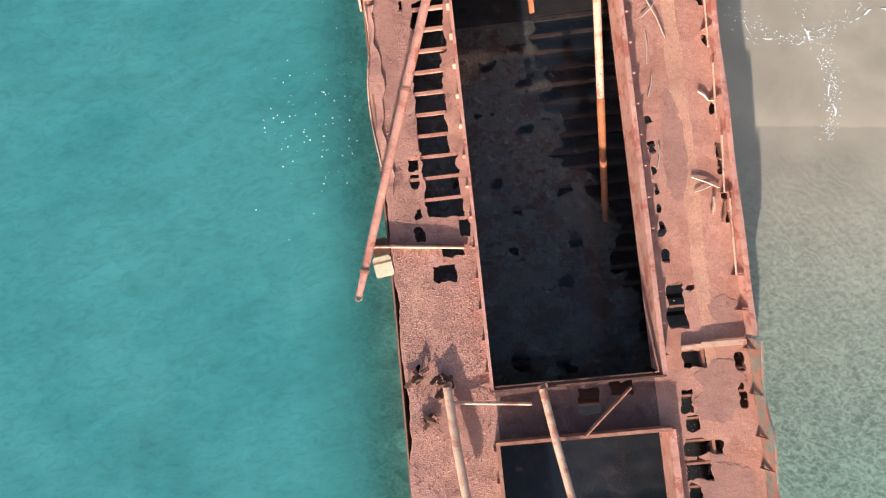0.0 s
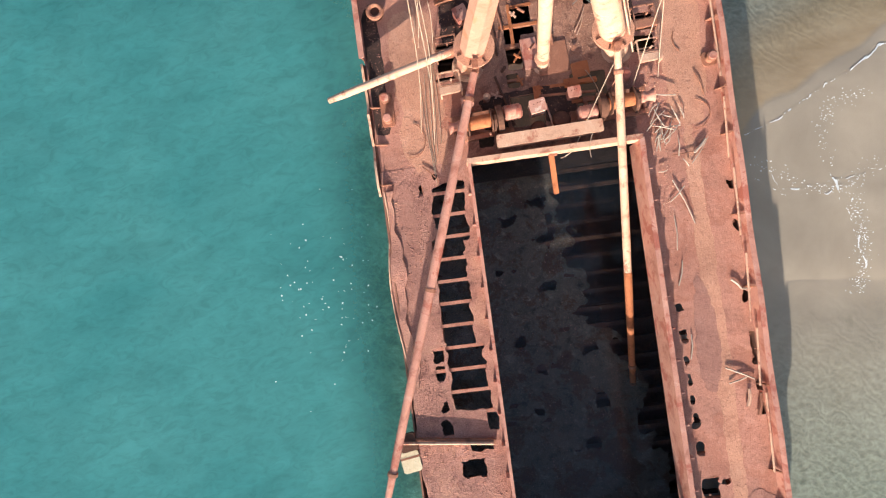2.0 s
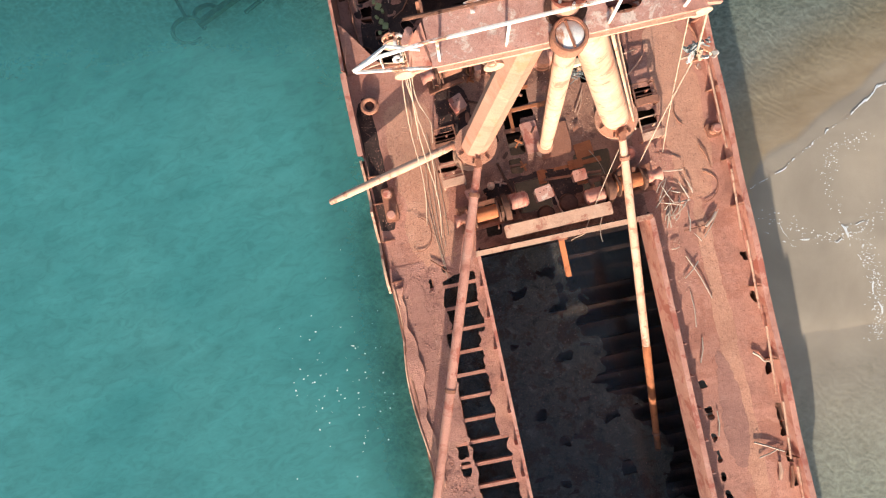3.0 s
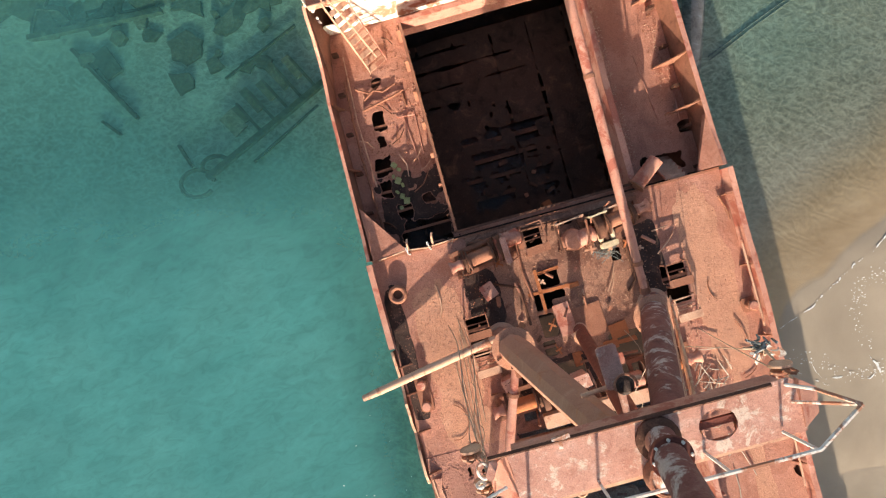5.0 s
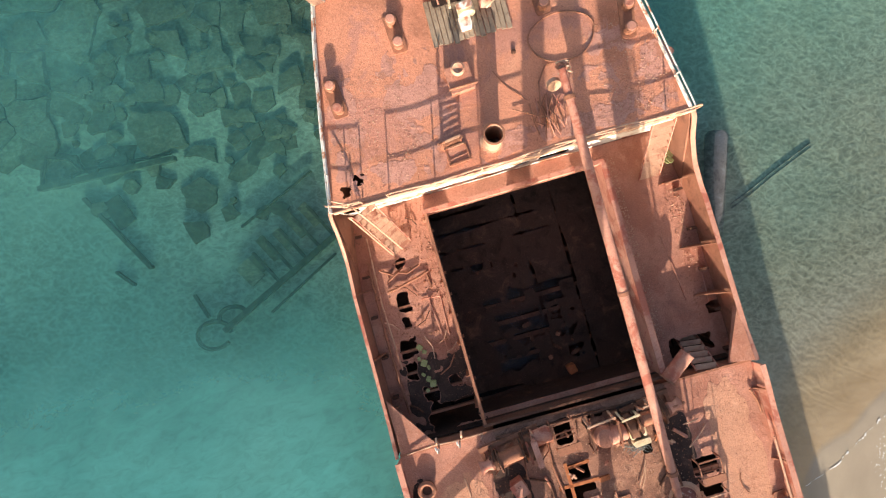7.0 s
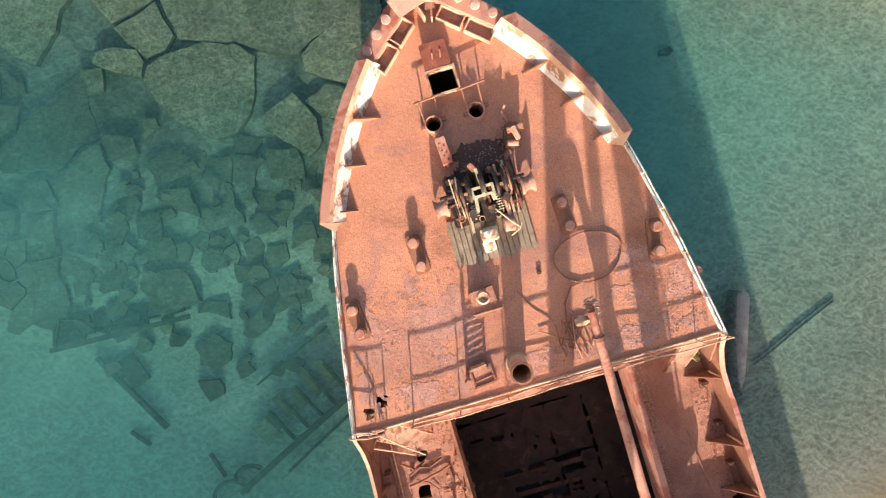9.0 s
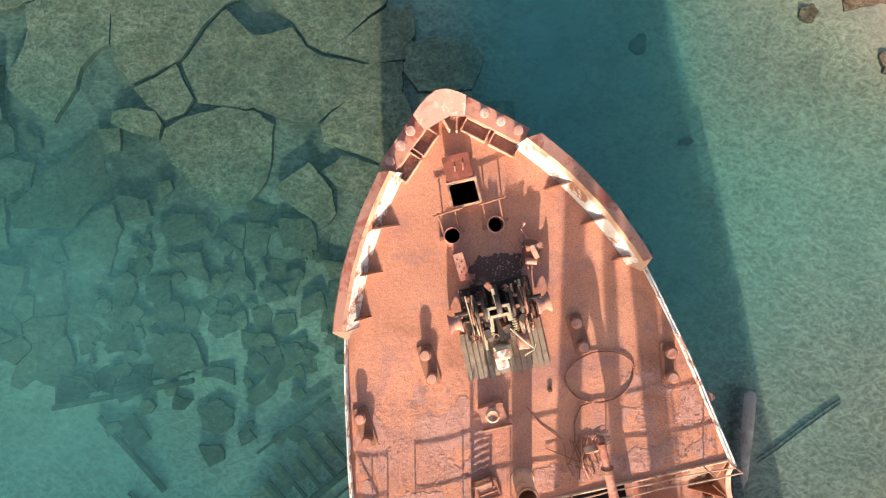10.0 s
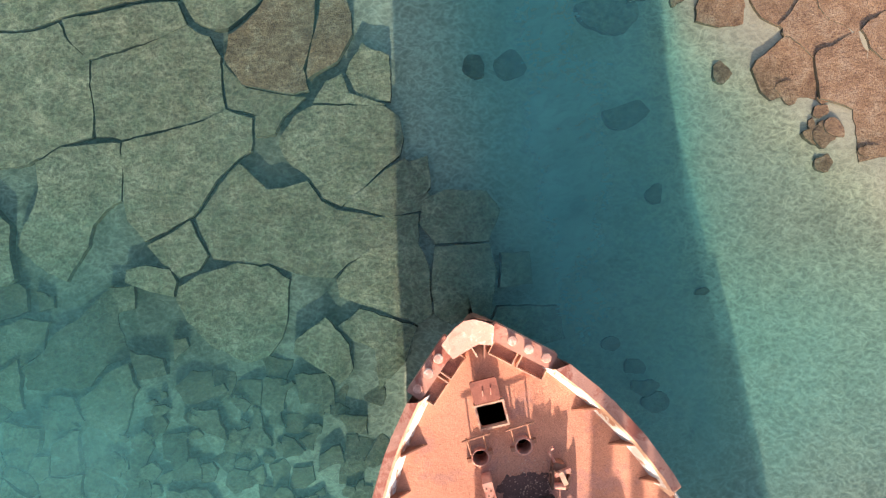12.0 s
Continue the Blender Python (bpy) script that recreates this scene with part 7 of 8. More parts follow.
    part("steam_cylinder", Shape().path([(-0.12, -0.85, 0.34), (-0.12, -0.88, 0.34), (-0.12, -1.16, 0.34), (-0.12, -1.2, 0.34)], [0.14, 0.22, 0.22, 0.14], 18), M_CREAM, t, "pale flaking steam cylinder")
    part("valve_chest", Shape().box((-0.16, -1.02, 0.56), (0.40, 0.16, 0.10), 4, bevel=0.04).box((-0.2, -1.30, 0.20), (0.30, 0.30, 0.30), 4, bevel=0.04), M_WHITE, t)
    part("reel", Shape().path([(0.26, -0.86, 0.30), (0.30, -0.86, 0.30), (0.54, -0.9, 0.30), (0.58, -0.9, 0.30)], [0.12, 0.22, 0.22, 0.12], 18), M_SCALE, t, "brown rusted reel")
    part("control_rod", Shape().path([(0.16, -0.48, 0.6), (0.42, -0.85, 0.62), (0.62, -1.08, 0.58)], 0.018, 6), M_CREAM, t, "bent pale control rod")
    part("control_rod", Shape().path([(0.66, -0.98, 0.58), (0.60, -1.10, 0.58), (0.36, -1.2, 0.5)], 0.016, 6), M_CREAM, t, "bent pale control rod")
    for s in (-1, 1):
        for k, (x, y0, y1, z, w) in enumerate(((0.42, -0.62, 0.55, 0.60, 0.05), (0.52, -0.55, 0.30, 0.66, 0.03), (0.60, -0.68, 0.60, 0.52, 0.05), (0.70, -0.50, 0.50, 0.60, 0.03), (0.78, -0.64, 0.62, 0.46, 0.06), (0.86, -0.4, 0.66, 0.36, 0.03))):
            part("frame_bar", Shape().box((s * x, (y0 + y1) / 2, z), (w, y1 - y0, 0.06), 2 * math.sin(5 * k + s), 3 * math.sin(3 * k)), (M_GREASE, M_PALE, M_DARK, M_CREAM, M_GREASE, M_RUST)[(k + (s > 0)) % 6], t)
        for y in (-0.45, -0.1, 0.25, 0.5):
            part("tie_bar", Shape().box((s * 0.6, y + 0.03 * s, 0.50), (0.42, 0.04, 0.05), 3 * s), M_DARK if y > 0 else M_RUST, t)
    for s in (-1, 1):
        for k, (x, y0, y1, z) in enumerate(((0.34, -0.6, 0.35, 0.62), (0.5, -0.75, 0.2, 0.5), (0.58, -0.5, 0.5, 0.66), (0.72, -0.7, 0.1, 0.4))):
            part("link_rod", Shape().path([(s * x, y0, z - 0.12), (s * (x + 0.03), (y0 + y1) / 2, z), (s * (x - 0.02), y1, z + 0.02)], 0.022, 6), (M_PALE, M_RUST, M_CREAM, M_PINK)[(k + (s > 0)) % 4], t)
        part("valve_wheel", Shape().path([(s * 0.2 + 0.07 * math.cos(q), -0.62 + 0.07 * math.sin(q), 0.5) for q in np.linspace(0, 2 * math.pi, 11)], 0.016, 5), M_PALE, t)
    random.seed(21)
    for k in range(40):
        x, y = random.uniform(-0.75, 0.8), random.uniform(-0.5, 0.62)
        part("grease_lump", Shape().box((x, y, 0.16 + 0.5 * random.random()), (random.uniform(0.05, 0.2), random.uniform(0.05, 0.25), random.uniform(0.05, 0.2)), random.uniform(0, 90), random.uniform(0, 40), bevel=0.03), (M_GREASE, M_RUST, M_GREASE, M_DARK, M_PALE if k < 12 else M_RUST)[k % 5], t)
    return t


windlass()
bed_planks = thing("plank_bed", "grey weathered plank bed under the windlass", "planking", (0.0, 26.14, 1.18), -1)
for k in range(15):
    x = -0.98 + k * 0.137
    part("plank", Shape().box((x, 0.02 * math.sin(k * 2.7), 0.02), (0.118, 1.18 + 0.05 * math.sin(k * 5.1), 0.04), 0.6 * math.sin(k * 3.3), bevel=0.008), M_PLANK, bed_planks)
stain = plate(lambda x, y: 0.22 - 0.42 * np.hypot((x - 0.25) / 1.0, (y - 28.12) / 0.58) ** 1.4 + 0.16 * fbm(x, y, 0.35, 141, 4) + 0.10 * fbm(x, y, 0.1, 142, 3), -1.2, 1.5, 27.4, 29.0, 0.035, 0.012, 0.004, 143, z=1.163)
part("grease_shade_crust", stain, M_GRIME, wreck, "black dried grease crusted on the deck", smooth=25)
for name, cx, cy, rx_, ry_, sd in (("paint_scale", -1.75, 24.2, 1.15, 1.8, 151), ("paint_scale", -2.35, 25.4, 0.6, 0.45, 152), ("paint_scale", -3.9, 24.6, 0.5, 0.9, 153), ("paint_scale", 3.4, 23.3, 1.2, 0.9, 154), ("paint_scale", 3.2, 24.6, 0.8, 0.5, 157), ("paint_scale", -4.15, 23.4, 0.3, 1.2, 158), ("paint_scale", 1.9, 22.75, 2.2, 0.32, 155), ("paint_scale", -2.6, 22.8, 1.2, 0.35, 156)):
    skin = plate(lambda x, y: 0.16 - 0.34 * np.maximum(np.abs(x - cx) / rx_, np.abs(y - cy) / ry_) ** 2 + 0.42 * fbm(x, y, 0.7, sd, 4) + 0.22 * fbm(x, y, 0.16, sd + 20, 3), cx - 1.7 * rx_, cx + 1.7 * rx_, max(22.3, cy - 1.7 * ry_), cy + 1.7 * ry_, 0.07, 0.003, 0.012, 8, z=1.157)
    tagged(part(name, skin, M_SCALE, wreck, "curling flakes of faded pink paint on the deck", smooth=25), kind="stuff")
chips = Shape()
rc = random.Random(44)
for _ in range(120):
    x, y, r, q = rc.gauss(0.45, 0.35), rc.gauss(28.15, 0.28), rc.uniform(0.006, 0.02), rc.uniform(0, 6)
    if 27.75 < y < 28.75 and -0.4 < x < 1.0:
        chips.add([(x + r * math.cos(q + a) * rc.uniform(0.6, 1.8), y + r * math.sin(q + a), 1.185) for a in (0, 1.6, 3.1, 4.7)], [(0, 1, 2, 3)])
single("paint_chips", chips, M_PALE, "pale paint chips stuck in the black grease", "paint chips", kind="stuff", smooth=0)
box = thing("control_pedestal", "drilled steel control pedestal beside the windlass", "control box", (-0.58, 28.4, 1.15), 3)
part("case", Shape().box((0, 0, 0.28), (0.24, 0.66, 0.56), bevel=0.02), M_PINK, box)
for x, y in ((-0.05, 0.2), (0.04, 0.12), (-0.04, 0.02), (0.05, -0.05), (-0.03, -0.12), (0.04, -0.22)):
    part("bolt_hole", Shape().tube((x, y, 0.56), (x, y, 0.567), 0.022, seg=8), M_DARK, box)
eng = thing("chain_stopper", "heavy rusted chain stopper casting", "chain stopper", (1.12, 28.35, 1.15), -20)
part("casting", Shape().box((0, 0, 0.14), (0.34, 0.62, 0.28), bevel=0.06), M_RUST, eng)
part("pawl", Shape().box((0.06, 0.14, 0.34), (0.42, 0.10, 0.10), 28, bevel=0.02), M_PINK, eng)
part("pawl", Shape().box((0.08, 0.02, 0.40), (0.12, 0.34, 0.08), 32, bevel=0.02), M_PALE, eng, "pale worn pawl")
part("cheek", Shape().box((-0.16, -0.05, 0.3), (0.06, 0.5, 0.22), 4, bevel=0.02), M_DARK, eng)
part("cheek", Shape().box((0.22, -0.1, 0.3), (0.06, 0.36, 0.2), -6, bevel=0.02), M_DARK, eng)
part("roller", Shape().tube((-0.12, -0.22, 0.32), (0.18, -0.2, 0.32), 0.08, seg=14), M_PINK, eng)
part("pin", Shape().tube((-0.26, 0.12, 0.36), (0.28, 0.16, 0.36), 0.03), M_RUST, eng)
part("arm", Shape().path([(-0.12, 0.3, 0.2), (-0.3, 0.55, 0.25), (-0.22, 0.7, 0.3)], 0.04, 6), M_PINK, eng)
skirt = thing("vent_box", "square pedestal with a pale mushroom vent", "vent", (-0.66, 24.6, 1.15), 4)
part("pedestal", Shape().box((0, 0, 0.13), (0.62, 0.66, 0.26), bevel=0.03), M_DECK, skirt)
part("vent_cap", Shape().lathe([(0.1, 0.26), (0.1, 0.42), (0.17, 0.44), (0.18, 0.50), (0.13, 0.55), (0.10, 0.53), (0.02, 0.50)], (0, 0.16, 0), 18), M_PALE, skirt)
part("cleat", Shape().tube((-0.35, -0.2, 0.28), (0.38, -0.25, 0.28), 0.035), M_RUST, skirt)
comp = thing("companion_hatch", "small open deck hatch with a low steel coaming", "hatch", (-1.22, 22.82, 1.15), 4)
for x in (-0.26, 0.26):
    part("coaming_side", Shape().box((x, 0, 0.035), (0.04, 0.46, 0.07)), M_RUST, comp)
for y, m in ((-0.22, M_RUST), (0.22, M_PALE)):
    part("coaming_end", Shape().box((0, y, 0.04), (0.58, 0.045, 0.08)), m, comp)
part("sill", Shape().box((0, 0, 0.02), (0.48, 0.42, 0.02)).box((0, -0.08, 0.045), (0.46, 0.03, 0.03), 4), M_DECK, comp)
step = thing("standing_ladder", "upright rusted rung ladder standing by a deck hatch", "ladder", (-1.3, 23.1, 1.15), 6)
for x in (-0.24, 0.24):
    part("stile", Shape().path([(x, 0, 0), (x, 0.02, 0.3), (x * 1.1, -0.02, 0.74 if x < 0 else 0.56)], 0.035 if x > 0 else 0.05, 7), M_RUST, step)
for k in range(9):
    part("rung", Shape().box((0, 0.01 + 0.004 * k, 0.05 + 0.055 * k), (0.5, 0.05, 0.02), 0, 0, 2 * math.sin(3 * k)), M_PALE if k > 6 else M_RUST, step)
part("fork", Shape().path([(-0.26, -0.02, 0.76), (-0.36, -0.05, 0.92)], 0.03, 6).path([(-0.26, -0.02, 0.76), (-0.2, -0.05, 0.96)], 0.03, 6), M_RUST, step)
vent = thing("ventilator_trunk", "tall open ventilator trunk at the deck edge", "ventilator", (-0.32, 22.88, 1.15))
part("trunk", Shape().lathe([(0.29, 0.0), (0.29, 0.02), (0.245, 0.03), (0.245, 1.02), (0.215, 1.03), (0.212, -0.7)], (0, 0, 0), 24, caps=False), M_PALE, vent)
part("lip", Shape().lathe([(0.25, 0.98), (0.27, 1.0), (0.27, 1.04), (0.22, 1.045), (0.217, 0.98)], (0, 0, 0), 24, caps=False), M_RUST, vent)
rope([(2.12 + 0.85 * math.cos(q) * (1 + 0.05 * math.sin(3 * q)), 24.95 + 0.62 * math.sin(q), 1.19) for q in np.linspace(-1.9, 4.3, 34)] + [(1.5, 24.35, 1.19), (1.25, 24.0, 1.19), (1.15, 23.5, 1.2), (1.25, 23.0, 1.2)], 0.021, "thick hose looped on the forecastle deck", M_RUST, name="hose", group="hoses")
rope([(0.2, 24.6, 1.17), (0.45, 24.1, 1.17), (0.85, 23.65, 1.17)], 0.012, "thin wire end on the forecastle", M_RUST)
random.seed(17)
junk = thing("rod_bundle", "heap of rusted rods and ends below the boom tip", "scrap heap", (1.3, 23.05, 1.15))
for k in range(15):
    x = random.gauss(0, 0.16)
    part("rod", Shape().path([(x, -0.5 + 0.3 * random.random(), 0.04), (x + random.gauss(0, 0.1), 0.0, 0.1 + 0.1 * random.random()), (x + random.gauss(0, 0.25), 0.45 + 0.2 * random.random(), 0.04)], 0.016, 5), M_RUST if k % 3 else M_PINK, junk)
fit_head = thing("boom_head_block", "pale iron block lashed at the boom's head", "pulley block", (1.62, 23.75, 2.05))
part("block", Shape().lathe([(0.05, -0.08), (0.17, -0.06), (0.17, 0.06), (0.05, 0.08)], (-0.25, -0.12, 0.0), 14, 60), M_PALE, fit_head)
part("yoke", Shape().box((0.0, 0.12, 0.1), (0.12, 0.4, 0.1), 10, bevel=0.03).box((0.02, 0.25, 0.12), (0.3, 0.08, 0.08), 12), M_PINK, fit_head)
part("lashing", Shape().path([(0.05 + 0.15 * math.cos(q), 0.0 + 0.02 * q, 0.12 + 0.15 * math.sin(q)) for q in np.linspace(0, 18, 50)], 0.016, 5), M_ROPE, fit_head)
single("deck_stud", Shape().lathe([(0.06, 0), (0.06, 0.07), (0.02, 0.08)], (0.85, 24.92, 1.15), 10), M_DARK, "small iron stud on the forecastle deck", "stud")

# ---- after part: fallen spars over the cross deck ----
for pts, r, m, lab in (([(-0.98, -2.75, 0.62), (-0.75, -4.4, 0.72), (-0.4, -6.6, 0.85)], 0.11, M_PALE, "cream spar with a split end across the after hatch"), ([(-3.66, -2.55, 0.25), (-3.55, -4.2, 0.45), (-3.36, -6.3, 0.6)], 0.13, M_PALE, "flaking white spar lying along the port deck"),
                       ([(-3.55, -3.05, 0.12), (-1.3, -3.22, 0.35)], 0.05, M_PALE, "straight cream pipe across the deck"), ([(0.05, -4.25, 0.42), (1.55, -3.05, 0.2)], 0.05, M_RUST, "split rusted bar leaning over the cross deck"), ([(-5.55, 1.75, 0.20), (-2.75, 1.42, 0.14)], 0.045, M_PALE, "cream pipe under the fallen boom's head")):
    t = thing("fallen_spar", lab, "spar", group="fallen spars")
    part("spar_tube", Shape().path(pts, r, 12), m, t)
    if r > 0.08:
        part("end_fitting", Shape().box(tuple(Vector(pts[0]) + Vector((0, 0.05, 0))), (0.3, 0.14, 0.12), 20, bevel=0.03), M_RUST, t)
rack = thing("boom_crutch", "angle-iron crutch beneath the fallen boom", "bracket", (0, 0, 0))
part("beam", Shape().box((-4.1, 1.62, 0.06), (2.9, 0.12, 0.12), -7), M_RUST, rack)
part("foot", Shape().box((-5.2, 1.7, 0.08), (0.5, 0.5, 0.16), 10, bevel=0.05), M_DARK, rack)
tank = thing("float_box", "yellowed white box hanging at the torn side", "box", (-5.2, 1.12, -0.1))
part("box_body", Shape().box((0, 0, 0), (0.55, 0.62, 0.3), 8, 3, 4, bevel=0.06), M_CREAM, tank)
part("strap", Shape().box((0.0, 0.12, 0.155), (0.57, 0.06, 0.012), 8, 3, 4), M_RUST, tank)
break_plate = Shape().box((4.3, -2.08, 0.10), (1.25, 0.16, 0.10), -1, bevel=0.02).box((3.6, -2.1, 0.08), (0.95, 0.12, 0.08), 2)
single("rail_beam", break_plate, M_PALE, "pale beam crossing the starboard deck", "beam")
for x, y, k in ((-4.5, -2.2, 0.3), (-3.75, -2.35, 0.34), (-3.75, -2.75, 0.22), (-4.3, -3.5, 0.3)):
    random.seed(int(100 * x))
    t = thing("crumpled_scrap", "crumpled dark scrap where a fitting broke off", "scrap", (x, y, 0.0), group="crumpled scraps")
    for _ in range(9):
        part("torn_sheet", Shape().box((random.gauss(0, k * 0.4), random.gauss(0, k * 0.4), 0.08 + 0.1 * random.random()), (0.3, 0.12, 0.03), random.uniform(0, 180), random.uniform(-35, 35), random.uniform(-35, 35), bevel=0.02), M_DARK, t)

# ---- debris on the flooded hold floor ----
random.seed(41)
for k in range(8):
    x, y = random.uniform(-0.6, 1.2), random.uniform(15.8, 17.6)
    single("hold_scrap", Shape().box((x, y, -2.66), (random.uniform(0.08, 0.4), random.uniform(0.04, 0.14), 0.06), random.uniform(0, 180), random.uniform(-15, 15), bevel=0.02), M_RUST if k % 6 == 0 else M_DARK, "rusted scrap lying in the flooded hold", "scrap", "hold scraps")
single("red_box", Shape().box((0.62, 15.72, -2.55), (0.28, 0.26, 0.34), 12, bevel=0.03), M_ORANGE, "orange rusted box in the hold", "box")

# ---- sunken wreckage beside the hull ----
def sunken(name, pts, r, label, z=-0.95, flat=0.0, mat=None):
    s = Shape()
    z = float(np.mean(ground_height([p[0] for p in pts], [p[1] for p in pts]))) + r * 0.9 + 0.12 * (z > -1.01)
    if flat:
        a, b = Vector((*pts[0], z)), Vector((*pts[-1], z))
        d = (b - a)
        s.box(tuple((a + b) / 2), (d.length, flat * 0.85, r * 2.0), math.degrees(math.atan2(d.y, d.x)), bevel=0.02)
    else:
        s.path([(x, y, z) for x, y in pts], r, 7)
    return single(name, s, mat or M_SUNK, label, "sunken steel", "sunken wreckage", land=True)


sunken("sunken_beam", [(-14.6, 24.95), (-9.7, 25.25)], 0.11, "long weed-grown steel beam on the sea bed", -1.0, 0.22)
sunken("sunken_beam", [(-14.3, 25.35), (-9.9, 25.5)], 0.06, "thin weed-grown beam on the sea bed", -1.05, 0.1)
sunken("sunken_bracket", [(-14.5, 25.0), (-14.2, 26.0), (-13.4, 25.8), (-13.0, 25.3)], 0.06, "bent sunken bracket of weedy steel", -1.0)
sunken("sunken_beam", [(-13.2, 24.4), (-11.2, 21.5)], 0.1, "slanting sunken bar", -1.15, 0.16)
sunken("sunken_plate", [(-12.3, 24.2), (-11.8, 23.2)], 0.06, "sunken plate grown with weed", -1.15, 0.8)
sunken("sunken_beam", [(-12.5, 21.6), (-11.9, 21.0)], 0.07, "short sunken bar", -1.2, 0.12)
sunken("sunken_beam", [(-3.9, 21.9), (-8.9, 18.85)], 0.12, "long sunken girder running from the hull", -0.95, 0.24)
sunken("sunken_beam", [(-4.6, 20.9), (-7.2, 19.2)], 0.07, "thin sunken bar beside a girder", -1.1, 0.1)
sunken("sunken_beam", [(-5.0, 24.0), (-7.8, 22.4)], 0.05, "thin sunken edge bar of a side panel", -1.0, 0.1)
for k in range(5):
    a = Vector((-4.6 - 0.55 * k, 21.6 - 0.33 * k))
    sunken("sunken_rib", [(a.x, a.y), (a.x - 0.75, a.y + 1.15)], 0.06, "sunken rib of a torn side panel", -1.0, 0.12)
for k, (w, l) in enumerate(((0.9, 0.42), (1.1, 0.40), (0.8, 0.42), (1.0, 0.38), (0.7, 0.40))):
    a = Vector((-5.05 - 0.55 * k, 22.05 - 0.33 * k))
    sunken("sunken_plate", [(a.x, a.y), (a.x - 0.55 * w, a.y + 0.85 * w)], 0.05, "olive weed-grown strip of shell plating between ribs", -0.98, l, M_WEEDROCK)
sunken("sunken_plate", [(-7.5, 20.4), (-8.0, 21.1)], 0.06, "yellowish sunken plate beside a girder", -1.0, 0.7, M_ROCK)
sunken("sunken_ring", [(-9.35 + 0.6 * math.cos(q), 18.75 + 0.5 * math.sin(q)) for q in np.linspace(0, 5.6, 15)], 0.08, "sunken curved ring of pipe", -1.0)
sunken("sunken_ring", [(-8.6 + 0.5 * math.cos(q), 19.3 + 0.35 * math.sin(q)) for q in np.linspace(0.5, 3.6, 9)], 0.08, "sunken hoop of bent steel", -1.0)
sunken("sunken_beam", [(-9.9, 20.3), (-9.5, 19.4)], 0.06, "short sunken bar near a ring", -1.1, 0.12)
sunken("sunken_plate", [(-7.1, 24.6), (-6.6, 25.6)], 0.05, "pointed sunken plate on the sea bed", -1.05, 0.55)
for x, y in ((-10.5, -4.6), (-10.3, -5.1), (-9.7, -5.4), (-8.6, -6.1)):
    sunken("sunken_lump", [(x - 0.3, y), (x + 0.35, y - 0.1)], 0.12, "dark sunken lump on the sea bed", -0.62, 0.35)
t = thing("drift_log", "thick dark waterlogged drift log lying in the shallows", "log", (8.78, 20.85, -0.30), land=True)
part("trunk", Shape().path([(-0.42, -1.9, 0), (-0.2, -0.9, 0.02), (0.1, 0.5, 0.02), (0.4, 1.7, 0.0), (0.44, 1.85, 0)], [0.26, 0.31, 0.36, 0.38, 0.30], 16), M_LOG, t)
for k in (-1, 1):
    single("sunken_rail", Shape().path([(x, y - 0.07 * k, float(ground_height(x, y)) + 0.02) for x, y in ((9.4, 20.1), (10.2, 20.5), (11.0, 20.95), (11.8, 21.35), (12.6, 21.75))], 0.024, 7), M_LOG, "straight dark bar lying on the sand", "bar", "bars on the sand", land=True)


# ---- rock slabs of the sea bed ----
def cells(seeds, box):
    """Each seed's own patch of ground: the part of the box nearer to it than to any other seed."""
    for i, (sx, sy) in enumerate(seeds):
        poly = [(box[0], box[2]), (box[1], box[2]), (box[1], box[3]), (box[0], box[3])]
        near = sorted((k for k in range(len(seeds)) if k != i), key=lambda k: (seeds[k][0] - sx) ** 2 + (seeds[k][1] - sy) ** 2)[:16]
        for k in near:
            ox, oy = seeds[k]
            mx, my, nx, ny_ = (sx + ox) / 2, (sy + oy) / 2, ox - sx, oy - sy
            out = []
            for a in range(len(poly)):
                p, q = poly[a], poly[(a + 1) % len(poly)]
                dp, dq = (p[0] - mx) * nx + (p[1] - my) * ny_, (q[0] - mx) * nx + (q[1] - my) * ny_
                if dp <= 0:
                    out.append(p)
                if dp * dq < 0:
                    t_ = dp / (dp - dq)
                    out.append((p[0] + t_ * (q[0] - p[0]), p[1] + t_ * (q[1] - p[1])))
            poly = out
            if len(poly) < 3:
                break
        if len(poly) >= 3:
            yield (sx, sy), poly


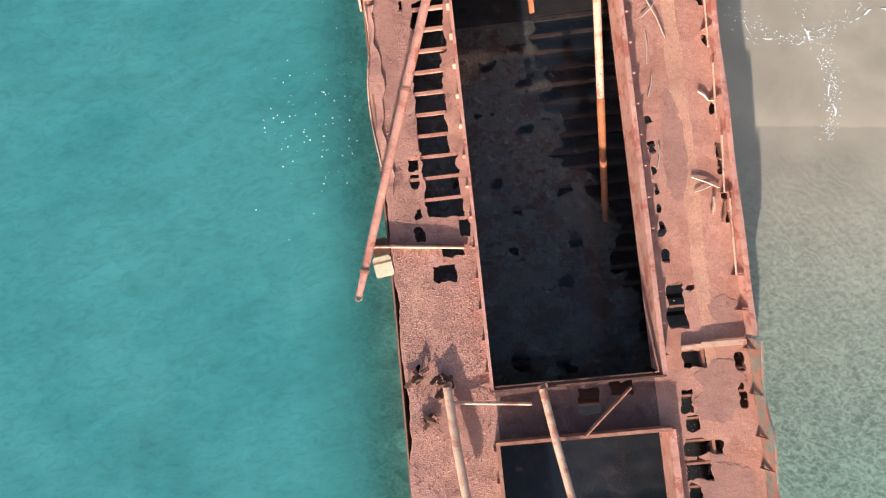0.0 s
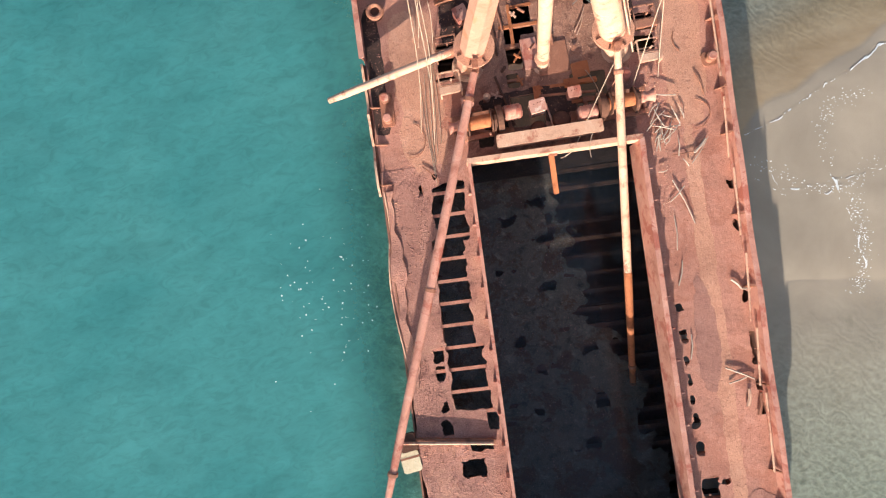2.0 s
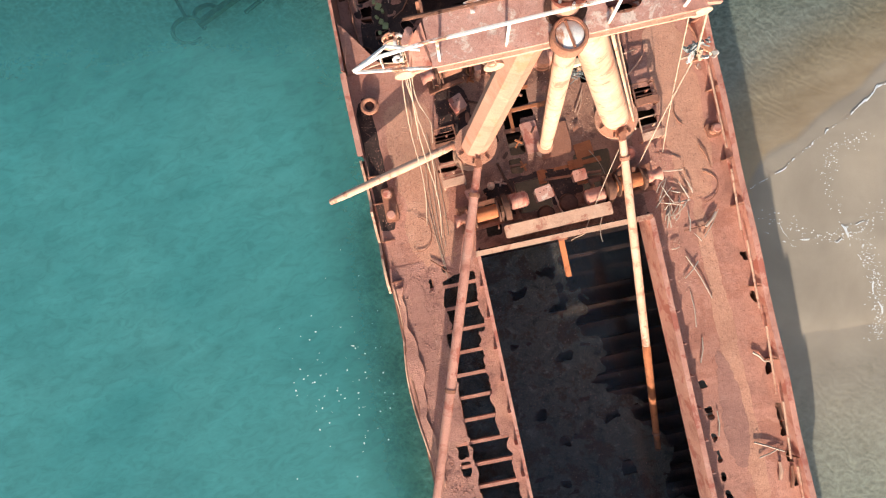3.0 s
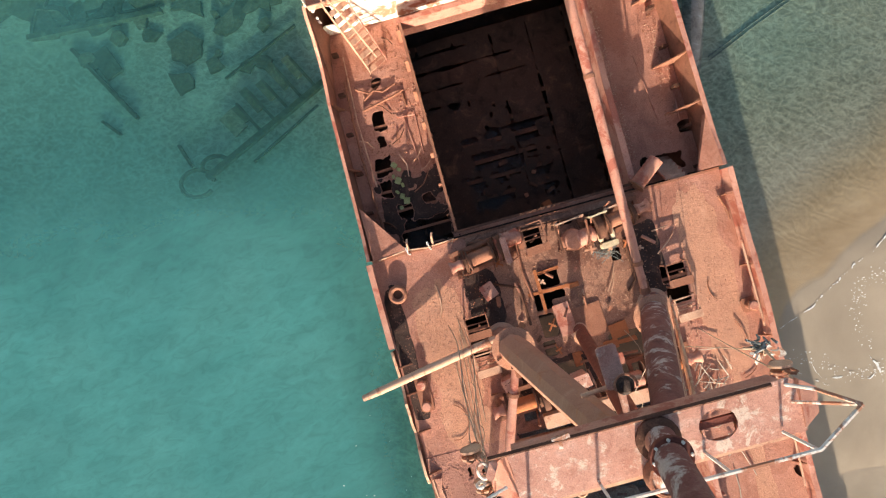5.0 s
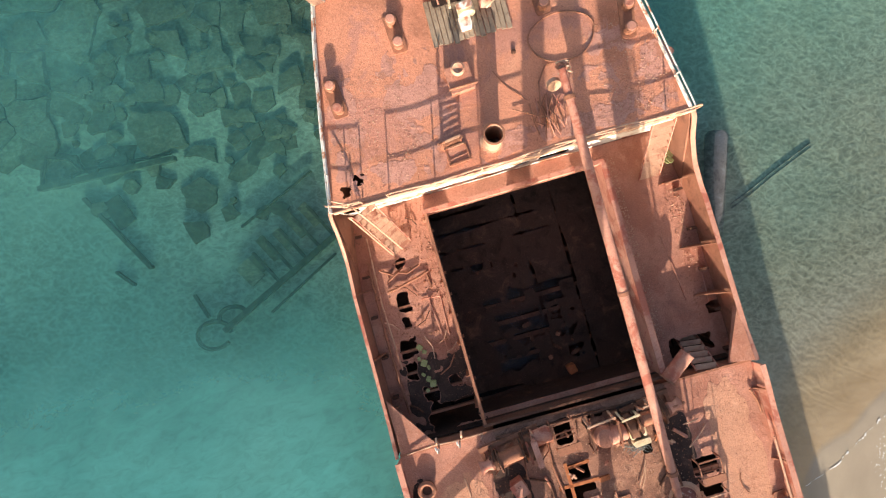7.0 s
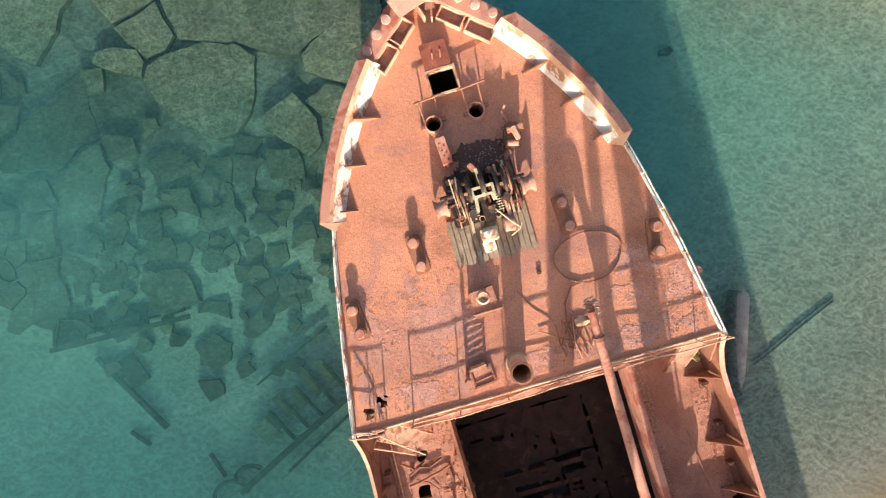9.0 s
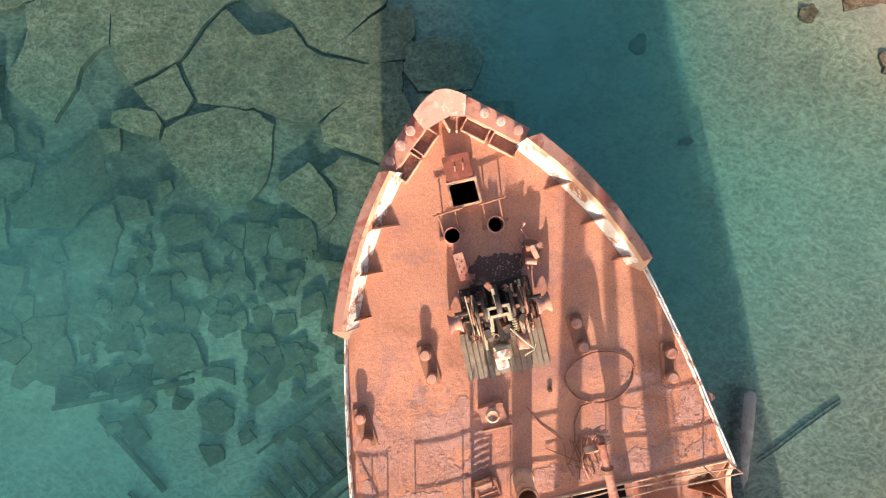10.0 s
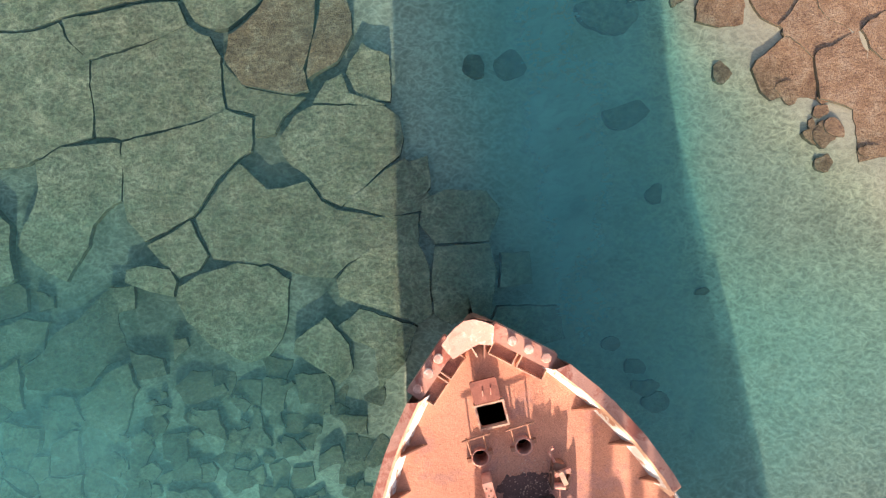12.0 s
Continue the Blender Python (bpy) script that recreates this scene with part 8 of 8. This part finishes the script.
def slab(center, poly, gap, top, thick, tilt, seed, mat, name="rock_slab", soft=0, sway=1.0):
    """One flat rock with a wavering outline and a worn upper edge."""
    r = random.Random(seed)
    cx, cy = sum(p[0] for p in poly) / len(poly), sum(p[1] for p in poly) / len(poly)
    size = sum(math.hypot(p[0] - cx, p[1] - cy) for p in poly) / len(poly)
    ring = []
    for _ in range(soft):
        poly = [(p[0] + f * (q[0] - p[0]), p[1] + f * (q[1] - p[1])) for p, q in zip(poly, poly[1:] + poly[:1]) for f in (0.22, 0.78)]
    n = len(poly)
    for a in range(n):
        p, q = poly[a], poly[(a + 1) % n]
        l = math.hypot(q[0] - p[0], q[1] - p[1])
        m = max(1, int(l / 0.24))
        for k in range(m):
            f = k / m
            x, y = p[0] + f * (q[0] - p[0]), p[1] + f * (q[1] - p[1])
            bend = sway * min(0.55, 0.34 * size)
            x, y = x + bend * noise.noise((x * 0.55, y * 0.55, 3.1)) + 0.16 * sway * noise.noise((x * 1.9, y * 1.9, 8.2)) + 0.05 * noise.noise((x * 6, y * 6, 2.2)), y + bend * noise.noise((x * 0.55, y * 0.55, 7.7)) + 0.16 * sway * noise.noise((x * 1.9, y * 1.9, 5.5)) + 0.05 * noise.noise((x * 6, y * 6, 6.2))
            d = math.hypot(x - cx, y - cy) or 1
            w = gap * (0.3 + 1.4 * r.random() * abs(noise.noise((x * 0.3, y * 0.3, 1.0))) * 2) + 0.05 * max(0.0, noise.noise((x * 0.35, y * 0.35, 4.4)) - 0.15) * 3
            ring.append((cx + (x - cx) * max(0.2, 1 - w / d), cy + (y - cy) * max(0.2, 1 - w / d)))
    ax, ay = tilt * (r.random() - 0.5), tilt * (r.random() - 0.5)
    z = lambda x, y: top + ax * (x - cx) + ay * (y - cy) + 0.03 * noise.noise((x * 0.7, y * 0.7, seed))
    k = len(ring)
    inner = [(x + (cx - x) * min(0.4, 0.008 / (math.hypot(x - cx, y - cy) + 0.01)), y + (cy - y) * min(0.4, 0.008 / (math.hypot(x - cx, y - cy) + 0.01))) for x, y in ring]
    v = [(x, y, z(x, y) + 0.005) for x, y in inner] + [(x, y, z(x, y) - 0.006 - 0.012 * r.random()) for x, y in ring] + [(x, y, top - thick) for x, y in ring] + [(cx, cy, z(cx, cy) + 0.015)]
    f = [(3 * k, a, (a + 1) % k) for a in range(k)]
    for lev in (0, k):
        f += [(lev + a, lev + k + a, lev + k + (a + 1) % k, lev + (a + 1) % k) for a in range(k)]
    s = Shape().add(v, f)
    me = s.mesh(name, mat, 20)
    # side and rim faces get the painted crack shade
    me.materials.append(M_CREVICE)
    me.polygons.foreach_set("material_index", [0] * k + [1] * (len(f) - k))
    ob = new(name, me)
    ob.parent = ground
    return ob


def split(poly, r):
    """Breaks some patches in two or three along crooked chords."""
    out = [poly]
    for _ in range(2):
        if r.random() < 0.28:
            p = out.pop(r.randrange(len(out)))
            cx, cy = sum(q[0] for q in p) / len(p) + r.gauss(0, 0.3), sum(q[1] for q in p) / len(p) + r.gauss(0, 0.3)
            a = r.uniform(0, math.pi)
            nx, ny_ = math.cos(a), math.sin(a)
            for s in (1, -1):
                piece = []
                for k in range(len(p)):
                    q, w = p[k], p[(k + 1) % len(p)]
                    dq, dw = s * ((q[0] - cx) * nx + (q[1] - cy) * ny_), s * ((w[0] - cx) * nx + (w[1] - cy) * ny_)
                    if dq <= 0:
                        piece.append(q)
                    if dq * dw < 0:
                        f = dq / (dq - dw)
                        piece.append((q[0] + f * (w[0] - q[0]), q[1] + f * (w[1] - q[1])))
                if len(piece) >= 3:
                    out.append(piece)
    return out


LAID = []


def inside(x, y, poly):
    """Whether a place lies within a patch."""
    odd = False
    for (ax, ay), (bx, by) in zip(poly, poly[1:] + poly[:1]):
        if (ay > y) != (by > y) and x < ax + (y - ay) * (bx - ax) / (by - ay):
            odd = not odd
    return odd


def beach_rock(poly, mat=None, lift=0.0):
    """A broad flat slab of the shelf, edge to edge with its neighbours."""
    n = len(LAID)
    LAID.append(poly)
    slab(poly[0], poly, -0.030, -1.04 + lift + 0.06 * noise.noise((n * 3.7, 1.1, 0.4)), 0.5, 0.03, 0.31 * n, mat or M_ROCK, "rock_slab", sway=0.28)


def broken_rock(poly, mat=None, lift=0.0):
    """A loose block that has slid off the shelf."""
    n = len(LAID)
    LAID.append(poly)
    x, y = poly[0]
    slab(poly[0], poly, 0.02, float(ground_height(x, y)) + 0.16 + 0.10 * noise.noise((n * 2.3, 4.1, 0.4)), 0.6, 0.14, 0.31 * n, mat or M_WEEDROCK, "rock", sway=0.9)


beach_rock([(-15.8, 46.1), (-16.1, 43.9), (-13.2, 43.7), (-12.3, 43.9), (-10.5, 44.1), (-8.3, 44.1), (-7.8, 45.2)])
beach_rock([(-12.3, 43.8), (-12.1, 43.1), (-11.5, 42.4), (-9.1, 42.7), (-8.1, 43.2), (-8.3, 44.0), (-10.5, 44.0)])
beach_rock([(-16.4, 43.8), (-13.2, 43.6), (-12.4, 43.7), (-12.1, 43.0), (-11.5, 42.4), (-11.6, 40.4), (-11.7, 39.6), (-12.8, 39.5), (-13.4, 39.2), (-14.2, 39.0), (-17.0, 39.2)])
beach_rock([(-11.4, 42.3), (-9.1, 42.7), (-8.1, 43.2), (-7.4, 42.7), (-7.1, 41.9), (-7.1, 40.1), (-8.3, 39.8), (-10.7, 39.5), (-11.6, 39.6), (-11.6, 40.4)])
beach_rock([(-12.8, 39.4), (-10.8, 39.4), (-10.8, 38.6), (-11.1, 37.3), (-11.6, 37.1), (-12.1, 36.6), (-12.3, 35.8), (-13.2, 34.8), (-14.2, 35.5), (-14.7, 36.2), (-14.4, 36.9), (-13.7, 38.0), (-13.6, 39.0)])
beach_rock([(-10.7, 39.4), (-8.3, 39.7), (-7.1, 40.1), (-6.2, 39.6), (-6.4, 38.5), (-6.9, 38.3), (-7.8, 37.4), (-8.7, 36.4), (-10.3, 35.8), (-11.0, 36.6), (-11.1, 37.3), (-10.8, 38.4)])
beach_rock([(-10.3, 35.7), (-8.8, 36.3), (-8.4, 35.1), (-8.8, 34.6), (-9.4, 34.4), (-9.9, 35.0)])
beach_rock([(-8.6, 36.3), (-6.9, 38.1), (-6.7, 37.4), (-6.4, 37.0), (-5.5, 37.0), (-4.6, 37.1), (-4.2, 36.4), (-3.7, 36.1), (-2.0, 35.5), (-0.9, 35.5), (-1.1, 34.5), (-2.7, 34.5), (-4.2, 33.7), (-5.2, 33.9), (-6.3, 34.4), (-7.4, 34.7), (-8.3, 35.0)])
beach_rock([(-5.3, 38.9), (-4.8, 39.5), (-4.0, 39.8), (-1.7, 39.5), (-1.2, 39.0), (-1.1, 38.2), (-1.3, 37.6), (-2.8, 36.6), (-3.6, 36.2), (-4.1, 36.5), (-4.5, 37.2), (-5.3, 38.0), (-5.4, 38.6)])
beach_rock([(-1.2, 37.5), (-0.9, 37.1), (-0.5, 36.1), (-0.8, 35.6), (-2.0, 35.6), (-3.5, 36.2), (-2.8, 36.6)])
beach_rock([(-11.2, 34.9), (-10.5, 35.0), (-9.7, 34.7), (-9.5, 34.3), (-9.7, 33.8), (-10.8, 34.2), (-11.3, 34.5)])
beach_rock([(-9.4, 34.1), (-8.8, 34.5), (-7.4, 34.7), (-6.3, 34.3), (-5.7, 33.8), (-5.9, 32.6), (-6.2, 31.8), (-6.7, 31.3), (-7.5, 31.2), (-8.4, 31.9), (-9.4, 32.9), (-9.6, 33.7)])
beach_rock([(-4.1, 33.6), (-2.7, 34.5), (-1.1, 34.5), (-0.8, 33.6), (-1.0, 31.9), (-1.5, 31.7), (-3.4, 32.6), (-4.1, 33.0)])
beach_rock([(-4.3, 31.9), (-3.4, 32.4), (-1.6, 31.6), (-2.1, 30.4), (-3.1, 29.6), (-3.1, 31.0), (-3.8, 31.4)])
beach_rock([(-5.8, 31.7), (-4.7, 32.3), (-4.0, 31.3), (-3.9, 30.5), (-4.5, 30.0), (-5.2, 30.7), (-5.9, 31.3)])
beach_rock([(-0.5, 34.3), (1.4, 34.1), (1.5, 33.1), (1.1, 31.6), (-0.3, 31.4), (-0.9, 31.9), (-0.8, 33.2)])
beach_rock([(-0.7, 36.0), (0.1, 36.2), (1.5, 36.0), (1.9, 35.3), (1.4, 34.2), (-0.5, 34.4), (-0.9, 35.1)])
beach_rock([(-1.0, 37.4), (-0.4, 37.5), (-0.4, 36.4), (-0.8, 36.1)])
beach_rock([(1.8, 33.7), (2.8, 33.6), (2.7, 32.5), (1.6, 32.5)])
beach_rock([(1.4, 31.8), (3.5, 31.6), (3.6, 30.4), (1.9, 30.2), (1.1, 31.2)])
beach_rock([(-6.7, 42.6), (-5.9, 43.0), (-5.2, 43.8), (-3.5, 43.7), (-3.8, 42.3), (-4.2, 41.1), (-4.1, 40.3), (-4.7, 40.3), (-6.4, 40.8), (-6.9, 41.7)], M_REDROCK, 0.12)
beach_rock([(-3.3, 43.6), (-2.4, 43.3), (-2.3, 42.1), (-3.0, 41.2), (-4.1, 40.7), (-4.0, 41.5), (-3.7, 42.3)], M_REDROCK, 0.12)
beach_rock([(-7.0, 41.6), (-6.4, 40.8), (-4.7, 40.2), (-4.3, 40.1), (-5.2, 39.6), (-5.5, 39.0), (-6.2, 39.0), (-6.1, 39.7), (-7.0, 40.1)])
beach_rock([(-4.1, 39.9), (-3.5, 40.6), (-2.9, 40.8), (-2.7, 39.9), (-1.6, 39.5)])
beach_rock([(-2.7, 41.1), (-2.1, 41.8), (-1.2, 41.2), (-1.4, 39.6), (-2.5, 39.9), (-2.8, 40.8)])
beach_rock([(-7.8, 45.2), (-8.1, 44.1), (-7.8, 43.3), (-7.1, 42.9), (-6.7, 42.9), (-5.4, 43.7), (-5.1, 44.9)])
broken_rock([(-14.6, 32.6), (-13.3, 33.6), (-11.9, 34.4), (-11.6, 33.4), (-11.5, 31.8), (-12.9, 31.2), (-14.9, 31.3), (-15.0, 32.3)])
broken_rock([(-11.5, 31.6), (-12.8, 31.1), (-13.3, 30.9), (-13.6, 29.8), (-12.4, 29.1), (-11.3, 30.7)])
broken_rock([(-16.7, 33.5), (-14.9, 33.8), (-14.1, 33.5), (-14.4, 32.7), (-15.2, 32.2), (-16.9, 32.6)])
broken_rock([(-16.6, 35.2), (-15.1, 35.0), (-14.5, 34.7), (-14.7, 33.9), (-16.7, 33.7)])
broken_rock([(-14.3, 34.7), (-13.6, 34.5), (-13.8, 34.0), (-14.4, 33.9)])
broken_rock([(-10.0, 32.3), (-9.5, 32.4), (-9.4, 32.1), (-10.1, 31.6)])
broken_rock([(-9.6, 31.3), (-8.7, 31.2), (-8.7, 30.2), (-10.0, 30.1), (-10.3, 30.7)])
broken_rock([(-11.5, 32.1), (-10.4, 31.8), (-10.4, 31.1), (-11.3, 31.0)])
broken_rock([(-11.9, 34.4), (-11.0, 34.3), (-11.0, 33.6), (-11.7, 33.5)])
broken_rock([(-14.4, 31.1), (-13.5, 30.9), (-13.4, 30.0), (-14.5, 30.3)])
broken_rock([(-9.8, 29.9), (-8.8, 29.8), (-8.6, 28.6), (-9.5, 29.1)])
broken_rock([(-8.0, 28.7), (-7.4, 29.6), (-7.2, 28.0), (-8.3, 28.2)])
broken_rock([(-7.1, 29.6), (-6.6, 29.4), (-6.4, 28.7), (-7.1, 28.8)])
broken_rock([(-6.0, 30.6), (-4.9, 30.3), (-4.8, 29.2), (-6.0, 29.4)])
broken_rock([(-10.8, 29.1), (-9.9, 29.0), (-10.0, 28.0), (-10.8, 28.3)])
broken_rock([(-5.6, 27.6), (-4.8, 27.8), (-4.6, 27.2), (-5.7, 26.8)])
broken_rock([(-4.7, 28.9), (-3.7, 28.6), (-3.7, 28.0), (-4.5, 28.2)])
broken_rock([(-16.0, 30.3), (-14.7, 30.0), (-15.0, 29.2), (-16.1, 29.3)])
broken_rock([(-11.0, 27.1), (-9.5, 26.9), (-9.2, 25.6), (-10.7, 25.4), (-11.2, 26.3)])
broken_rock([(-9.8, 24.2), (-9.0, 24.5), (-8.3, 24.2), (-8.6, 23.5), (-9.2, 23.2), (-9.7, 23.5)])
broken_rock([(-9.9, 23.0), (-9.2, 22.9), (-9.0, 22.3), (-9.6, 22.2)])
broken_rock([(-8.5, 23.3), (-8.0, 23.5), (-7.8, 22.9), (-8.4, 22.7)])
broken_rock([(-8.0, 24.4), (-6.8, 25.4), (-6.9, 24.4), (-7.6, 24.1)])
broken_rock([(-7.8, 26.7), (-7.0, 26.7), (-6.9, 26.1), (-7.7, 26.1)])
broken_rock([(-10.6, 28.2), (-9.7, 28.1), (-9.6, 27.4), (-10.6, 27.4)])
broken_rock([(-14.7, 30.8), (-13.8, 30.5), (-13.7, 29.8), (-14.8, 29.9)])
broken_rock([(-9.6, 25.3), (-9.1, 25.6), (-8.1, 25.5), (-8.2, 25.0)])
rs = random.Random(77)
seeds = []
for _ in range(5000):
    x, y = rs.uniform(-24, 1.5), rs.uniform(24.0, 56)
    reach = 2.6 if y > 31.5 else 0.35 + 1.9 * rs.random() ** 2
    if all(math.hypot(x - a, y - b) > reach for a, b in seeds):
        seeds.append((x, y))
for i, ((sx, sy), poly) in enumerate(cells(seeds, (-25, 3.2, 23, 57))):
    ru = random.Random(i)
    spots = [(sx, sy)] + [((sx + p[0]) / 2, (sy + p[1]) / 2) for p in poly]
    if any(inside(x, y, q) for q in LAID for x, y in spots):
        continue
    if sy > 31.5 and (sx < -15.5 or sy > 44.5):
        for h, piece in enumerate(split(poly, ru)):
            slab((sx, sy), piece, 0.008, -1.04 + 0.07 * ru.random(), 0.5, 0.04, i + 0.37 * h, M_ROCK)
    elif sx < -3.4 and sy > 25.0 and ru.random() > 0.10 + 0.08 * max(0, 30 - sy):
        slab((sx, sy), poly, -0.02 + 0.09 * ru.random(), float(ground_height(sx, sy)) + 0.03 + 0.13 * ru.random() ** 2, 0.5, 0.20, i, M_WEEDROCK, "rock", sway=0.6)
# small rubble between the blocks
rb = random.Random(91)
placed = 0
while placed < 75:
    x, y, r = rb.uniform(-13.5, -4.2), rb.uniform(22.6, 30.5), rb.uniform(0.14, 0.42)
    if rb.random() > 0.25 + 0.75 * min(1, (y - 22) / 5) or any(inside(x, y, q) for q in LAID):
        continue
    poly = [(x + r * math.cos(q) * rb.uniform(0.6, 1.3), y + r * math.sin(q) * rb.uniform(0.5, 1.1)) for q in np.linspace(0, 2 * math.pi, 7)[:-1]]
    slab((x, y), poly, 0.01, float(ground_height(x, y)) + 0.10 + 0.08 * rb.random(), 0.4, 0.22, 700 + placed, M_WEEDROCK, "rock", sway=0.8)
    placed += 1
# rocks to the right of the bow: brown weed-grown reef and a few lone stones in the sand
rr = random.Random(5)
reef = []
for _ in range(2500):
    x, y = rr.uniform(8.0, 26), rr.uniform(31.5, 50)
    if all(math.hypot(x - a, y - b) > 1.1 + 0.7 * rr.random() for a, b in reef):
        reef.append((x, y))
for i, ((sx, sy), poly) in enumerate(cells(reef, (7.5, 27, 31, 51))):
    if sy > 40.5 - 1.1 * (sx - 10.5) + 0.9 * math.sin(2.3 * sx) and max(math.hypot(p[0] - sx, p[1] - sy) for p in poly) < 4.0:
        slab((sx, sy), poly, -0.05, float(ground_height(sx, sy)) + 0.03 + 0.03 * rr.random(), 0.9, 0.06, 300 + i, M_REDROCK, "rock_slab")
for i in range(16):
    x = rr.uniform(8.8, 17.5)
    y = 40.2 - 1.1 * (x - 10.5) + 0.9 * math.sin(2.3 * x) + rr.gauss(0, 0.45)
    r = rr.uniform(0.15, 0.5)
    poly = [(x + r * math.cos(q) * (0.7 + 0.6 * rr.random()), y + r * 0.8 * math.sin(q) * (0.7 + 0.6 * rr.random())) for q in np.linspace(0, 2 * math.pi, 8)[:-1]]
    slab((x, y), poly, 0.01, float(ground_height(x, y)) + 0.05, 0.5, 0.1, 400 + i, M_REDROCK, "rock", 1)
for i, (x, y, r) in enumerate(((6.8, 37.9, 0.9), (7.4, 35.0, 0.45), (6.7, 41.6, 1.3), (4.9, 34.9, 0.4), (6.0, 29.0, 0.45), (6.6, 27.6, 0.6), (5.3, 30.0, 0.4), (6.3, 28.2, 0.5), (8.6, 31.4, 0.25), (3.2, 40.5, 0.7), (1.8, 40.6, 0.5))):
    poly = [(x + r * math.cos(q) * (0.8 + 0.4 * rr.random()), y + r * 0.75 * math.sin(q) * (0.8 + 0.4 * rr.random())) for q in np.linspace(0, 2 * math.pi, 8)[:-1]]
    slab((x, y), poly, 0.02, float(ground_height(x, y)) + 0.08, 0.5, 0.1, 500 + i, M_WEEDROCK, "rock", 1)

# ---- foam ----
def foam_line(pts, width, seed, label):
    xs, ys = [p[0] for p in pts], [p[1] for p in pts]

    def field(x, y):
        best = np.full_like(x, 9.0)
        wx, wy = x + 0.35 * fbm(x, y, 1.1, seed, 3), y + 0.35 * fbm(x, y, 1.1, seed + 3, 3)
        for (ax, ay), (bx, by) in zip(pts, pts[1:]):
            dx, dy = bx - ax, by - ay
            k = np.clip(((wx - ax) * dx + (wy - ay) * dy) / (dx * dx + dy * dy), 0, 1)
            best = np.minimum(best, np.hypot(wx - ax - k * dx, wy - ay - k * dy))
        return 0.55 * width * (0.30 + 1.3 * fbm(x, y, 0.4, seed + 9, 4) + 0.5 * fbm(x, y, 0.1, seed + 12, 2)) - best

    sh = plate(field, min(xs) - 0.6, max(xs) + 0.6, min(ys) - 0.6, max(ys) + 0.6, 0.022, 0.004)
    hz = ground_height(np.array([p[0] for p in sh.v]), np.array([p[1] for p in sh.v]))
    sh.v = [(x, y, z + max(float(h) + 0.012, 0.012)) for (x, y, z), h in zip(sh.v, hz)]
    single("foam", sh, M_FOAM, label, "foam", kind="stuff", land=True, smooth=0)


foam_line([(9.7, 10.5), (11.2, 11.35), (12.4, 12.05), (13.6, 12.9), (16.5, 14.4)], 0.07, 201, "thin white swash line along the wet sand")
foam_line([(10.2, 8.9), (11.9, 8.45), (12.3, 8.35), (12.9, 8.9), (13.5, 8.85), (15.2, 9.6), (16.5, 9.4)], 0.06, 211, "thin curling foam lines left by a wave")
foam_line([(12.4, 9.2), (12.8, 8.2), (13.2, 7.4), (13.5, 6.1), (13.1, 5.3)], 0.085, 221, "broken trail of white foam in the shallows")
foam_line([(10.6, 9.3), (11.0, 8.4), (11.6, 8.1)], 0.03, 231, "thin foam streak on wet sand")
lace = Shape()
rl = random.Random(18)
for (ax, ay), (bx, by), n in (((10.0, 9.7), (11.9, 8.5), 60), ((11.9, 8.5), (13.2, 8.7), 60), ((13.2, 8.7), (14.6, 9.9), 50), ((13.3, 8.4), (13.5, 6.6), 150), ((13.5, 6.6), (13.2, 5.0), 110), ((12.3, 10.6), (12.6, 11.4), 40), ((12.6, 11.4), (13.9, 11.9), 60), ((12.3, 10.6), (12.5, 9.4), 30)):
    for _ in range(n):
        f = rl.random()
        x, y = ax + f * (bx - ax) + rl.gauss(0, 0.16), ay + f * (by - ay) + rl.gauss(0, 0.14)
        r, q = rl.uniform(0.006, 0.03), rl.uniform(0, 6)
        z = max(float(ground_height(x, y)) + 0.02, 0.016)
        lace.add([(x + r * math.cos(q + a) * rl.uniform(0.5, 1.8), y + r * math.sin(q + a) * rl.uniform(0.4, 1.1), z) for a in (0, 1.2, 2.5, 3.8, 5.0)], [(0, 1, 2, 3, 4)])
single("foam_lace", lace, M_FOAM, "lacy scatter of white foam bubbles on wet sand", "foam", kind="stuff", land=True, smooth=0)
flecks = Shape()
rf = random.Random(8)
for k in range(85):
    x, y = rf.gauss(-4.6, 1.0), rf.gauss(5.6, 1.7)
    if x > -2.9 - 0.1 * (y - 5):
        continue
    r = rf.uniform(0.01, 0.034)
    q = rf.uniform(0, 6)
    flecks.add([(x + r * math.cos(q + a) * rf.uniform(0.6, 1.2), y + r * math.sin(q + a) * rf.uniform(0.6, 1.2), 0.012) for a in (0, 1.2, 2.5, 3.8, 5.0)], [(0, 1, 2, 3, 4)])
single("foam_flecks", flecks, M_FOAM, "scattered white foam flecks on the sea", "foam", kind="stuff", land=True, smooth=0)
